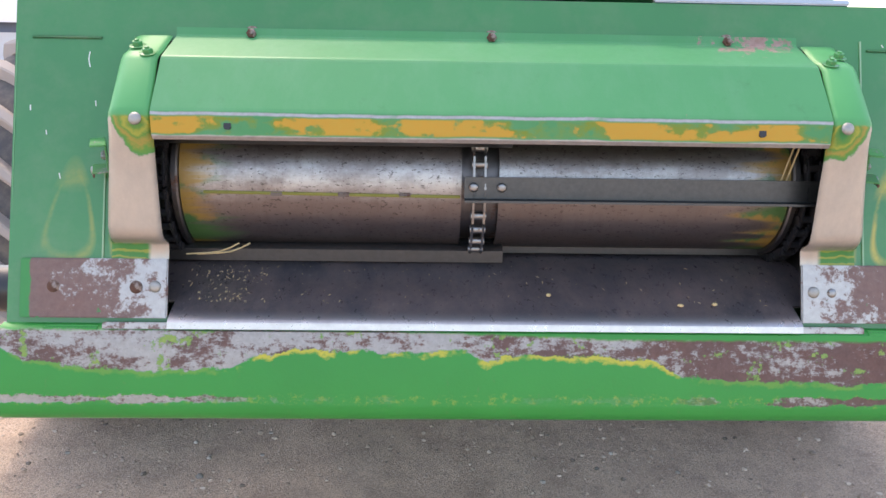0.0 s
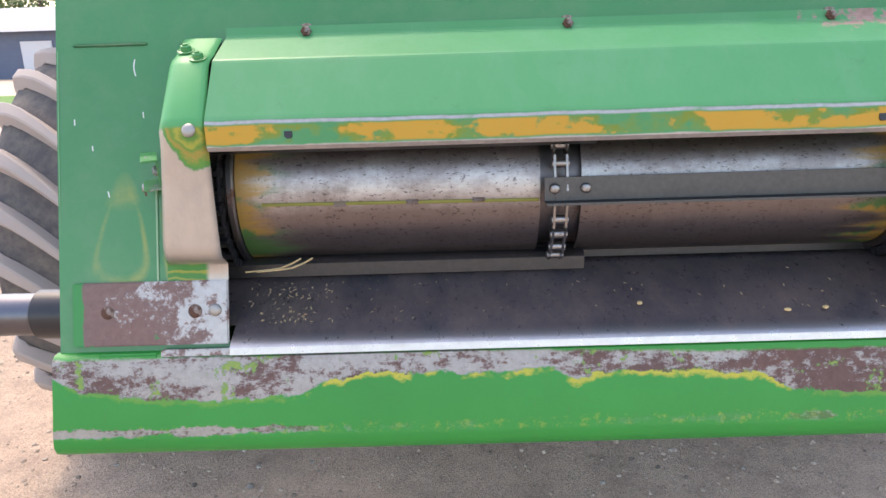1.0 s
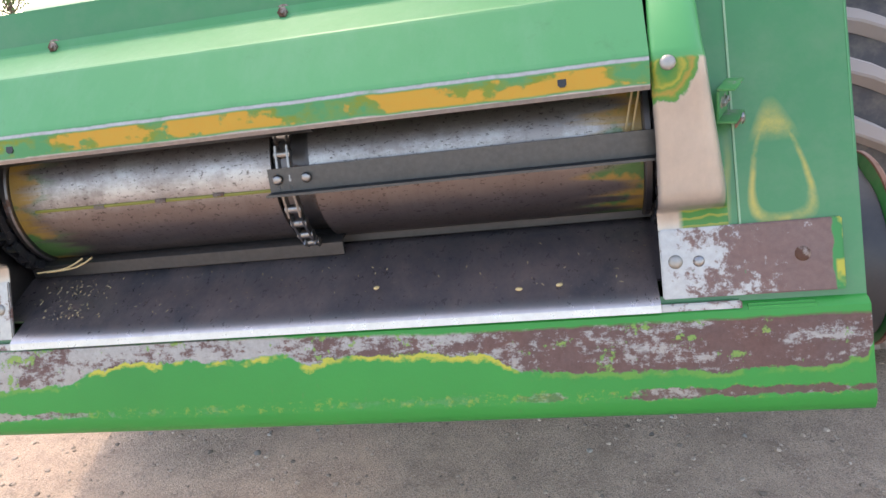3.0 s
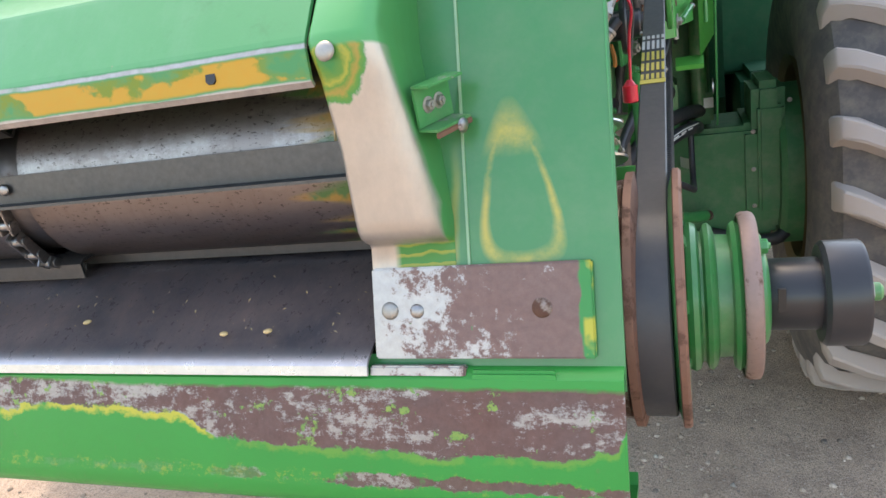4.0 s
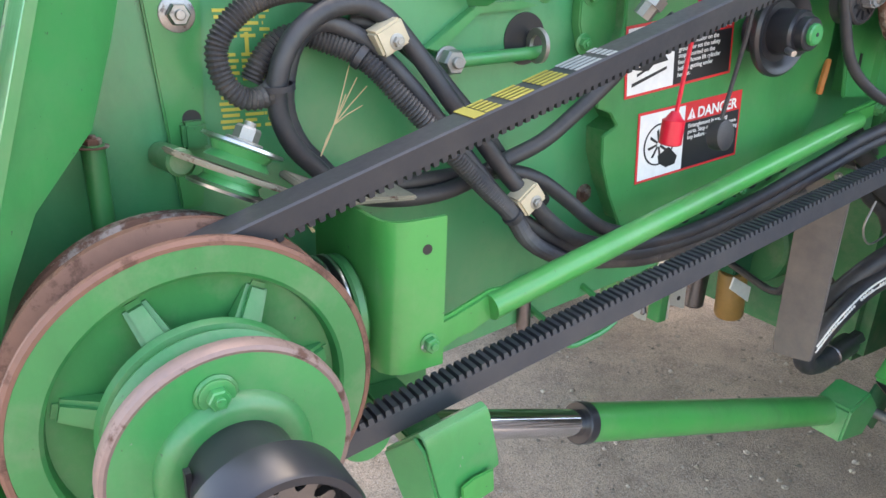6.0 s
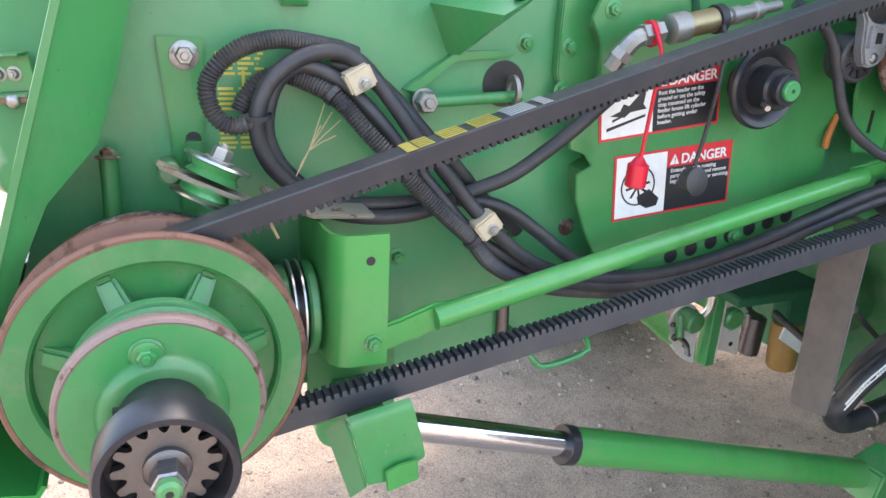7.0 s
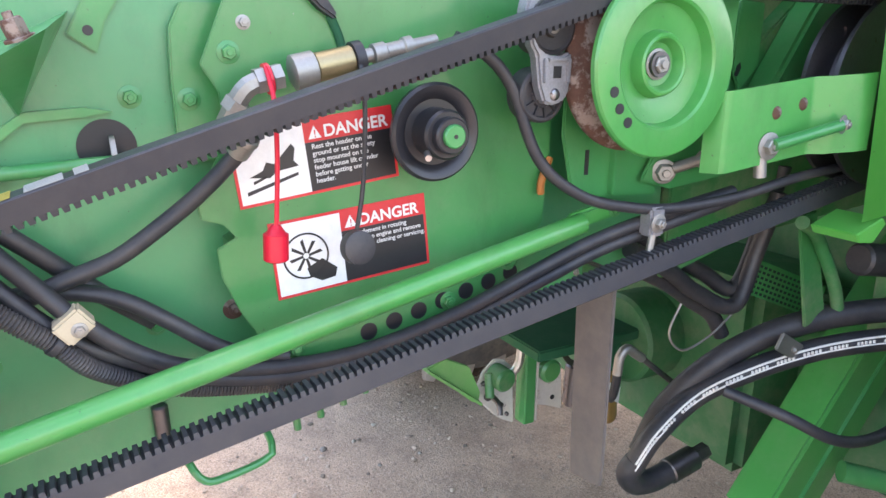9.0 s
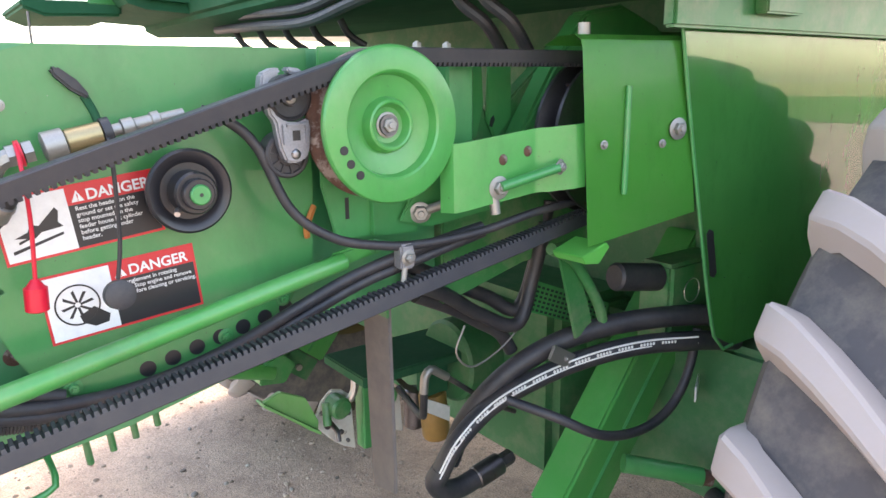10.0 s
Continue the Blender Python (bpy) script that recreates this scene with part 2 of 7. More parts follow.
    k.put("Roughness", k.math("ADD", 0.33, k.math("MULTIPLY", both, k.math("ADD", 0.08, k.math("MULTIPLY", rusty, 0.3)))))
    k.put("Specular IOR Level", 0.3)
    k.bump(k.math("ADD", k.math("MULTIPLY", both, -1.5), fine), 0.35, 0.0012)
    return k.m


def worn_sheet():
    """Green front sheet with rubbed yellow outlines beside the opening and a few scratches."""
    k = Mat("green_front_sheet", GREEN, 0.3)
    ax = k.axes()
    x, v = k.math("ABSOLUTE", ax[0]), ax[1]
    wob = k.math("MULTIPLY", k.math("SUBTRACT", k.noise(16.0, 4), 0.5), 0.03)
    # a drop-shaped outline: a ring that narrows upwards
    half = k.math("SUBTRACT", 0.050, k.math("MULTIPLY", k.math("SUBTRACT", v, 0.06), 0.22))
    a = k.math("DIVIDE", k.math("SUBTRACT", x, k.math("SUBTRACT", 0.746, k.math("MULTIPLY", v, 0.06))), half)
    b = k.math("DIVIDE", k.math("SUBTRACT", v, 0.125), 0.072)
    ring = k.math("ADD", k.math("POWER", k.math("ABSOLUTE", a), 3.0), k.math("POWER", k.math("ABSOLUTE", b), 3.0))
    ring = k.math("ADD", k.math("POWER", ring, 0.333), k.math("MULTIPLY", wob, 5.0))
    line = k.math("SUBTRACT", 1.0, k.step(k.math("ABSOLUTE", k.math("SUBTRACT", ring, 1.0)), 0.02, 0.16))
    cap = k.math("MULTIPLY", k.step(v, 0.165, 0.185), k.math("SUBTRACT", 1.0, k.step(ring, 1.0, 1.5)))
    yel = k.math("MULTIPLY", k.math("MULTIPLY", k.math("MAXIMUM", line, cap), 0.85), k.step(k.noise(15.0, 6, 0.7), 0.30, 0.60))
    yel = k.math("MULTIPLY", yel, k.step(ax[0], -1.6, 0.4))
    rub = k.math("SUBTRACT", 1.0, k.step(k.math("ABSOLUTE", k.math("ADD", k.math("SUBTRACT", x, 0.664), k.math("ADD", k.math("MULTIPLY", wob, 0.35), k.math("MULTIPLY", k.math("SUBTRACT", v, 0.08), -0.06)))), 0.0015, 0.007))
    rub = k.math("MULTIPLY", rub, k.math("MULTIPLY", k.step(v, 0.045, 0.06), k.math("SUBTRACT", 1.0, k.step(v, 0.13, 0.19))))
    yel = k.math("MAXIMUM", yel, k.math("MULTIPLY", rub, 0.4))
    slow = k.noise(3.0, 3)
    col = k.mix(slow, (0.022, 0.166, 0.050), (0.033, 0.216, 0.066))
    col = k.mix(yel, col, (0.47, 0.37, 0.055))
    nick = k.step(k.noise(20.0, 6, 0.8, (1.0, 0.45, 1.0)), 0.715, 0.725)
    col = k.mix(nick, col, (0.62, 0.62, 0.6))
    film = k.math("MULTIPLY", k.step(k.noise(8.0, 6, 0.7), 0.45, 0.8), 0.15)
    col = k.mix(film, col, DUST)
    k.put("Base Color", col)
    k.put("Roughness", k.math("ADD", 0.25, k.math("MULTIPLY", k.noise(40.0, 5), 0.16)))
    k.put("Coat Weight", 0.3)
    k.put("Coat Roughness", 0.12)
    k.bump(k.math("ADD", k.noise(260.0, 2), k.math("MULTIPLY", slow, 4.0)), 0.10, 0.0008)
    return k.m


def worn_hood():
    """Hood sheet: pale green above with sky sheen put into its base, a rubbed strip of orange primer and bare edges
    along the lip.
    """
    k = Mat("green_hood_sheet", GREEN, 0.28)
    v = k.axes()[1]
    fine = k.noise(80.0, 5, 0.7)
    wob = k.math("MULTIPLY", k.math("SUBTRACT", k.noise(9.0, 5, 0.6, (1.0, 0.4, 1.0)), 0.5), 0.02)
    vv = k.math("ADD", v, k.math("MULTIPLY", wob, 0.5))
    band = k.math("MULTIPLY", k.step(vv, 0.2495, 0.2525), k.math("SUBTRACT", 1.0, k.step(vv, 0.2755, 0.2785)))
    layers = k.math("ADD", k.math("MULTIPLY", k.noise(6.5, 4, 0.55, (1.0, 2.2, 1.0)), 0.8), k.math("MULTIPLY", k.noise(34.0, 4, 0.6), 0.2))
    orange = k.math("MULTIPLY", band, k.step(layers, 0.490, 0.515))
    olive = k.math("MULTIPLY", k.math("MULTIPLY", band, k.step(layers, 0.425, 0.470)), k.math("ADD", 0.35, k.math("MULTIPLY", k.step(k.noise(22.0, 4), 0.40, 0.60), 0.65)))
    edge = k.math("MAXIMUM", k.math("SUBTRACT", 1.0, k.step(vv, 0.2475, 0.2495)),
                  k.math("MULTIPLY", k.math("SUBTRACT", 1.0, k.step(k.math("ABSOLUTE", k.math("SUBTRACT", vv, 0.2815)), 0.0015, 0.0035)), k.step(k.noise(8.0, 5), 0.30, 0.40)))
    slow = k.noise(3.5, 4)
    green = k.mix(slow, (0.047, 0.232, 0.090), (0.067, 0.273, 0.117))
    smudge = k.math("MULTIPLY", k.step(k.noise(7.0, 7, 0.75, (1.2, 0.45, 1.0)), 0.46, 0.72), 0.5)
    green = k.mix(smudge, green, (0.105, 0.285, 0.155))
    dirt = k.math("MULTIPLY", k.step(k.noise(19.0, 7, 0.8), 0.58, 0.74), 0.4)
    green = k.mix(dirt, green, (0.045, 0.150, 0.062))
    col = k.mix(olive, green, (0.17, 0.23, 0.035))
    col = k.mix(orange, col, k.mix(fine, (0.52, 0.255, 0.032), (0.45, 0.30, 0.05)))
    col = k.mix(edge, col, k.mix(fine, (0.50, 0.48, 0.48), (0.28, 0.24, 0.22)))
    chalk = k.step(k.noise(26.0, 6, 0.8, (1.0, 0.3, 1.0)), 0.735, 0.745)
    worn_x, worn_v = k.math("DIVIDE", k.math("SUBTRACT", k.axes()[0], 0.47), 0.10), k.math("DIVIDE", k.math("SUBTRACT", v, 0.445), 0.035)
    spread = k.math("ADD", k.math("MULTIPLY", worn_x, worn_x), k.math("MULTIPLY", worn_v, worn_v))
    patch = k.step(k.math("SUBTRACT", k.noise(30.0, 6, 0.75), k.math("MULTIPLY", spread, 0.20)), 0.42, 0.48)
    scar = k.step(k.noise(13.0, 6, 0.75), 0.72, 0.74)
    col = k.mix(patch, col, k.mix(fine, (0.42, 0.30, 0.27), (0.16, 0.08, 0.06)))
    col = k.mix(chalk, col, (0.7, 0.7, 0.68))
    col = k.mix(k.math("MULTIPLY", scar, 0.8), col, (0.25, 0.17, 0.13))
    k.put("Base Color", col)
    k.put("Metallic", k.math("MULTIPLY", edge, 0.7))
    k.put("Roughness", k.math("ADD", 0.36, k.math("MULTIPLY", fine, 0.16)))
    k.put("Coat Weight", 0.05)
    k.put("Specular IOR Level", 0.25)
    k.put("Coat Roughness", 0.15)
    k.bump(k.math("ADD", k.noise(240.0, 2), k.math("MULTIPLY", slow, 5.0)), 0.10, 0.0008)
    return k.m


def worn_arm():
    """Guide strap: worn to pale bare metal below, green with swirls of old paint round the bolt on top."""
    k = Mat("worn_guide_strap", STEEL, 0.4)
    ax = k.axes()
    x, v = k.math("ABSOLUTE", ax[0]), ax[1]
    fine, slow = k.noise(70.0, 5, 0.7, (1.0, 0.25, 1.0)), k.noise(7.0, 4)
    r = k.math("POWER", k.math("ADD", k.math("POWER", k.math("SUBTRACT", x, 0.580), 2.0), k.math("POWER", k.math("MULTIPLY", k.math("SUBTRACT", v, 0.268), 0.85), 2.0)), 0.5)
    r = k.math("ADD", r, k.math("MULTIPLY", k.math("SUBTRACT", k.noise(24.0, 5, 0.6), 0.5), 0.040))
    rings = k.ramp(k.math("MULTIPLY", r, 22.0), (0.0, GREEN), (0.22, (0.10, 0.24, 0.04)), (0.36, (0.34, 0.33, 0.05)), (0.46, (0.09, 0.24, 0.04)), (0.60, (0.34, 0.24, 0.05)), (0.70, (0.10, 0.25, 0.04)), (0.84, GREEN))
    disc = k.math("SUBTRACT", 1.0, k.step(r, 0.036, 0.039))
    above = k.step(k.math("ADD", v, k.math("MULTIPLY", slow, 0.02)), 0.286, 0.290)
    bare = k.mix(k.math("ADD", k.math("MULTIPLY", fine, 0.6), k.math("MULTIPLY", k.step(k.noise(11.0, 6, 0.7), 0.45, 0.8), 0.5)), (0.53, 0.485, 0.435), (0.37, 0.34, 0.315))
    green = k.mix(slow, (0.045, 0.27, 0.08), (0.065, 0.32, 0.11))
    keep = k.math("MAXIMUM", above, disc)
    col = k.mix(disc, bare, rings)
    col = k.mix(above, col, green)
    lean = k.math("MINIMUM", 0.030, k.math("MAXIMUM", 0.0, k.math("MULTIPLY", k.math("SUBTRACT", 0.30, v), 0.1667)))
    flank = k.step(k.math("SUBTRACT", k.math("SUBTRACT", x, lean), k.math("MULTIPLY", slow, 0.004)), 0.6245, 0.6275)
    col = k.mix(flank, col, k.mix(fine, GREEN, (0.045, 0.20, 0.055)))
    keep = k.math("MAXIMUM", keep, flank)
    rub = k.math("MULTIPLY", k.step(x, 0.637, 0.645), k.step(k.math("SUBTRACT", 0.085, v), 0.0, 0.02))
    col = k.mix(rub, col, (0.15, 0.25, 0.04))
    foot = k.math("MULTIPLY", k.step(k.math("SUBTRACT", 0.0785, v), 0.0, 0.003), k.step(k.math("ADD", x, k.math("MULTIPLY", k.math("SUBTRACT", slow, 0.5), 0.02)), 0.592, 0.600))
    layer = k.math("FRACT", k.math("ADD", k.math("MULTIPLY", v, 75.0), k.math("MULTIPLY", k.noise(18.0, 3), 2.0)))
    col = k.mix(foot, col, k.mix(k.step(layer, 0.62, 0.80), (0.036, 0.20, 0.045), (0.24, 0.28, 0.05)))
    keep = k.math("MAXIMUM", keep, foot)
    k.put("Base Color", col)
    k.put("Metallic", k.math("MULTIPLY", k.math("SUBTRACT", 1.0, keep), 0.75))
    k.put("Roughness", k.math("ADD", 0.36, k.math("MULTIPLY", fine, 0.15)))
    k.bump(fine, 0.15, 0.0008)
    return k.m


def worn_plate():
    """Wear plate: rust brown and bright grey patches with a green outer end."""
    k = Mat("worn_wear_plate", STEEL, 0.4)
    x = k.math("ABSOLUTE", k.axes()[0])
    a, fine = k.noise(17.0, 8, 0.74), k.noise(90.0, 5, 0.7)
    tend = k.math("MULTIPLY", k.math("SUBTRACT", x, 0.645), 0.7)
    rusty = k.step(k.math("ADD", k.math("ADD", k.math("MULTIPLY", a, 0.55), k.math("MULTIPLY", k.noise(52.0, 8, 0.8), 0.45)), tend), 0.475, 0.515)
    col = k.mix(rusty, k.mix(fine, (0.48, 0.46, 0.45), (0.30, 0.28, 0.272)), k.mix(k.noise(11.0, 6, 0.7), k.mix(fine, (0.24, 0.125, 0.10), (0.12, 0.055, 0.045)), k.mix(fine, (0.21, 0.155, 0.148), (0.10, 0.07, 0.066))))
    end = k.step(k.math("ADD", x, k.math("MULTIPLY", k.math("SUBTRACT", k.noise(28.0, 4), 0.5), 0.02)), 0.800, 0.803)
    yel = k.math("MULTIPLY", k.math("MULTIPLY", k.step(x, 0.802, 0.805), k.step(k.axes()[0], 0.0, 0.1)), k.step(k.noise(25.0, 3), 0.5, 0.6))
    spot = k.math("MULTIPLY", rusty, k.step(k.noise(30.0, 4), 0.70, 0.72))
    col = k.mix(k.math("MAXIMUM", end, spot), col, k.mix(yel, GREEN, (0.40, 0.38, 0.05)))
    k.put("Base Color", col)
    k.put("Metallic", k.math("MULTIPLY", k.math("SUBTRACT", 1.0, k.math("MAXIMUM", end, rusty)), 0.75))
    k.put("Roughness", k.math("ADD", 0.36, k.math("MULTIPLY", rusty, 0.25)))
    k.bump(k.math("ADD", fine, k.math("MULTIPLY", a, 2.0)), 0.3, 0.001)
    return k.m


def worn_floor():
    """Feeder floor: dark steel polished bright along its front bend, with dusty streaks."""
    k = Mat("polished_feeder_floor", (0.1, 0.09, 0.09), 0.35, 0.8)
    y = k.axes()[1]
    a, fine = k.noise(9.0, 7, 0.75, (1.3, 0.8, 1.0)), k.noise(75.0, 7, 0.8, (1.0, 0.55, 1.0))
    bright = k.math("SUBTRACT", 1.0, k.step(k.math("ADD", y, k.math("MULTIPLY", k.math("SUBTRACT", a, 0.5), 0.010)), 1.293, 1.324))
    bright = k.math("POWER", bright, 2.0)
    dull = k.mix(k.step(a, 0.36, 0.70), (0.088, 0.083, 0.094), (0.215, 0.165, 0.158))
    dull = k.mix(k.math("MULTIPLY", k.step(fine, 0.60, 0.70), 0.45), dull, (0.33, 0.29, 0.275))
    k.put("Base Color", k.mix(bright, dull, k.mix(fine, (0.60, 0.60, 0.62), (0.38, 0.38, 0.39))))
    k.put("Metallic", k.math("ADD", 0.45, k.math("MULTIPLY", bright, 0.5)))
    k.put("Roughness", k.math("ADD", 0.17, k.math("MULTIPLY", fine, 0.26)))
    k.bump(fine, 0.25, 0.001)
    return k.m


def worn_drum():
    """Feeder drum: brown-grey steel with a highlight painted as a silver band, speckled rust, green and orange left at
    its ends.
    """
    k = Mat("worn_feeder_drum", (0.2, 0.18, 0.17), 0.4, 0.7)
    x = k.math("ABSOLUTE", k.axes()[0])
    a, fine = k.noise(9.0, 6, 0.7, (0.5, 2.0, 2.0)), k.noise(75.0, 6, 0.75)
    streak = k.noise(30.0, 4, 0.6, (0.12, 1.5, 1.5))
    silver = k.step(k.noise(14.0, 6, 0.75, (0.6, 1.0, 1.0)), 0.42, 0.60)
    # Highlight in the colour: silver kept to one level band below the hood's shade.
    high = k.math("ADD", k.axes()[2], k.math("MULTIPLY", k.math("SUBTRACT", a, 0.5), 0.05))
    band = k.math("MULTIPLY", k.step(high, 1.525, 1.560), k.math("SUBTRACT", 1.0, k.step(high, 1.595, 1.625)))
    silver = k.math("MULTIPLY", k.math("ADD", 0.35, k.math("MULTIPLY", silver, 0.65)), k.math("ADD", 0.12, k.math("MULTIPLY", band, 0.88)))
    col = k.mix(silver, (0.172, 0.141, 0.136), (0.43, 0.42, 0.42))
    smear = k.noise(46.0, 5, 0.7, (1.6, 0.35, 0.35))
    col = k.mix(k.math("MULTIPLY", k.step(smear, 0.52, 0.70), 0.28), col, (0.12, 0.090, 0.080))
    col = k.mix(k.math("MULTIPLY", k.step(k.noise(210.0, 4, 0.7, (0.5, 1.0, 1.0)), 0.595, 0.63), 0.7), col, (0.045, 0.036, 0.033))
    ends = k.step(k.math("ADD", x, k.math("MULTIPLY", k.math("SUBTRACT", streak, 0.5), 0.28)), 0.475, 0.535)
    col = k.mix(k.math("MULTIPLY", ends, 0.85), col, k.mix(k.step(k.noise(14.0, 4), 0.45, 0.52), (0.34, 0.20, 0.03), (0.04, 0.15, 0.03)))
    k.put("Base Color", col)
    k.put("Metallic", k.math("SUBTRACT", 0.88, k.math("MULTIPLY", ends, 0.7)))
    k.put("Roughness", k.math("ADD", 0.27, k.math("MULTIPLY", fine, 0.25)))
    k.bump(fine, 0.2, 0.001)
    return k.m


def gravel():
    """Packed yard gravel: pale tan fines, darker brown patches, dark and light grit of several sizes."""
    k = Mat("packed_gravel", (0.3, 0.27, 0.23), 0.9)
    big, mid, fine = k.noise(0.9, 5, 0.65), k.noise(5.0, 8, 0.76), k.noise(70.0, 6, 0.78)
    grit, sand = k.noise(150.0, 4, 0.7), k.noise(420.0, 2, 0.5)
    col = k.mix(big, (0.605, 0.430, 0.312), (0.745, 0.555, 0.420))
    col = k.mix(k.step(mid, 0.40, 0.66), col, (0.405, 0.282, 0.208))
    col = k.mix(k.math("MULTIPLY", k.step(fine, 0.48, 0.66), 0.55), col, (0.75, 0.590, 0.465))
    col = k.mix(k.math("MULTIPLY", k.step(k.noise(26.0, 7, 0.8), 0.56, 0.64), 0.6), col, (0.25, 0.20, 0.165))
    col = k.mix(k.math("MULTIPLY", k.step(grit, 0.555, 0.60), 0.85), col, (0.185, 0.150, 0.128))
    col = k.mix(k.math("MULTIPLY", k.step(grit, 0.41, 0.37), 0.7), col, (0.74, 0.65, 0.56))
    col = k.mix(k.math("MULTIPLY", k.step(sand, 0.54, 0.60), 0.55), col, (0.24, 0.19, 0.16))
    k.put("Base Color", col)
    k.bump(k.math("ADD", k.math("MULTIPLY", mid, 0.5), k.math("ADD", fine, k.math("MULTIPLY", grit, 0.8))), 0.9, 0.014)
    return k.m


LIP_M, SHEET_M, HOOD_M, ARM_M, PLATE_M = worn_lip(), worn_sheet(), worn_hood(), worn_arm(), worn_plate()
FLOOR_M, DRUM_M, GRAVEL_M = worn_floor(), worn_drum(), gravel()


# ---- geometry tools ----
def world_of(ob):
    m = Matrix(ob.matrix_basis)
    while ob.parent:
        ob = ob.parent
        m = ob.matrix_basis @ m
    return m


def thing(name, label, category, at=(0, 0, 0), group="", kind=""):
    ob = new(name)
    ob.empty_display_size = 0.05
    ob.matrix_basis = Matrix.Translation(at)
    return tagged(ob, label, category, group, kind)


def mesh_of(bm, name, smooth=None):
    bmesh.ops.recalc_face_normals(bm, faces=bm.faces)
    me = bpy.data.meshes.new(name)
    bm.to_mesh(me)
    bm.free()
    if smooth:
        me.shade_smooth()
        me.set_sharp_from_angle(angle=radians(smooth))
    return me


def part(name, bm, material, parent=None, label="", m=None, smooth=35):
    """Links a bmesh (or a mesh) in world coordinates, or in those of the pose m, as one object under parent."""
    me = bm if isinstance(bm, bpy.types.Mesh) else mesh_of(bm, name, smooth)
    if not me.materials:
        me.materials.append(material)
    ob = new(name, me)
    m = m or Matrix()
    if parent:
        ob.parent = parent
        ob.matrix_basis = world_of(parent).inverted() @ m
    else:
        ob.matrix_basis = m
    return tagged(ob, label)


def bevel(bm, width, seg=2, angle=30):
    edges = [e for e in bm.edges if len(e.link_faces) == 2 and e.calc_face_angle(0) > radians(angle)]
    if edges and width:
        bmesh.ops.bevel(bm, geom=edges, offset=width, segments=seg, affect="EDGES", clamp_overlap=True)
    return bm


def box(lo, hi, bev=0.002, bm=None):
    b = bmesh.new()
    lo, hi = Vector(lo), Vector(hi)
    bmesh.ops.create_cube(b, size=1, matrix=Matrix.Translation((lo + hi) / 2) @ Matrix.Diagonal((*(hi - lo), 1)))
    bevel(b, bev)
    return b


def axis_frame(axis):
    """Maps flat (a, b) plus depth to space: depth runs along the named axis."""
    return {"x": lambda a, b, d: (d, a, b), "y": lambda a, b, d: (a, d, b), "z": lambda a, b, d: (a, b, d)}[axis]


def prism(poly, axis, d0, d1, bev=0.0, seg=2):
    """A flat outline pushed from depth d0 to d1 along an axis."""
    f = axis_frame(axis)
    b = bmesh.new()
    lo = [b.verts.new(f(p[0], p[1], d0)) for p in poly]
    hi = [b.verts.new(f(p[0], p[1], d1)) for p in poly]
    b.faces.new(lo)
    b.faces.new(hi[::-1])
    for i in range(len(poly)):
        j = (i + 1) % len(poly)
        b.faces.new((lo[j], lo[i], hi[i], hi[j]))
    bmesh.ops.recalc_face_normals(b, faces=b.faces)
    return bevel(b, bev, seg)


def offset_line(pts, t):
    """A polyline pushed sideways by t, in the plane."""
    out = []
    for i, p in enumerate(pts):
        p = Vector(p)
        d0 = (p - Vector(pts[i - 1])).normalized() if i else None
        d1 = (Vector(pts[i + 1]) - p).normalized() if i + 1 < len(pts) else None
        d0, d1 = d0 or d1, d1 or d0
        n = Vector((-(d0.y + d1.y), d0.x + d1.x)).normalized()
        s = max(0.4, n.dot(Vector((-d0.y, d0.x))))
        out.append(p + n * (t / s))
    return out


def folded(pts, thick, axis, d0, d1, bev=0.0):
    """A sheet bent along a polyline, with thickness, running from d0 to d1 along an axis."""
    return prism([Vector(p) for p in pts] + offset_line(pts, thick)[::-1], axis, d0, d1, bev)


def lathe(profile, m, seg=48, closed=True):
    """Turns (along, radius) pairs about the local x axis of the pose m."""
    b = bmesh.new()
    rings = []
    for a, r in profile:
        rings.append([b.verts.new(m @ Vector((a, r * math.cos(q), r * math.sin(q)))) for q in (2 * math.pi * i / seg for i in range(seg))])
    n = len(rings)
    for i in range(n if closed else n - 1):
        u, w = rings[i], rings[(i + 1) % n]
        for j in range(seg):
            b.faces.new((u[j], u[(j + 1) % seg], w[(j + 1) % seg], w[j]))
    if not closed:
        b.faces.new(rings[0])
        b.faces.new(rings[-1][::-1])
    return b


def aim(p, d):
    """A pose at p whose x axis points along d."""
    return Matrix.Translation(p) @ Vector(d).normalized().to_track_quat("X", "Z").to_matrix().to_4x4()


def rod(p0, p1, r, seg=20, bev=0.0):
    p0, p1 = Vector(p0), Vector(p1)
    n = (p1 - p0).length
    prof = [(0, r), (n, r)] if not bev else [(0, r - bev), (bev, r), (n - bev, r), (n, r - bev)]
    return lathe(prof, aim(p0, p1 - p0), seg, False)


def smooth_path(pts, step=0.008):
    """A soft line through the points."""
    p = [Vector(q) for q in pts]
    p = [p[0] * 2 - p[1]] + p + [p[-1] * 2 - p[-2]]
    out = []
    for i in range(1, len(p) - 2):
        a, b, c, d = p[i - 1:i + 3]
        n = max(2, int((c - b).length / step))
        for k in range(n):
            t = k / n
            out.append(0.5 * (2 * b + (c - a) * t + (2 * a - 5 * b + 4 * c - d) * t * t + (3 * b - a - 3 * c + d) * t ** 3))
    out.append(p[-2])
    return out


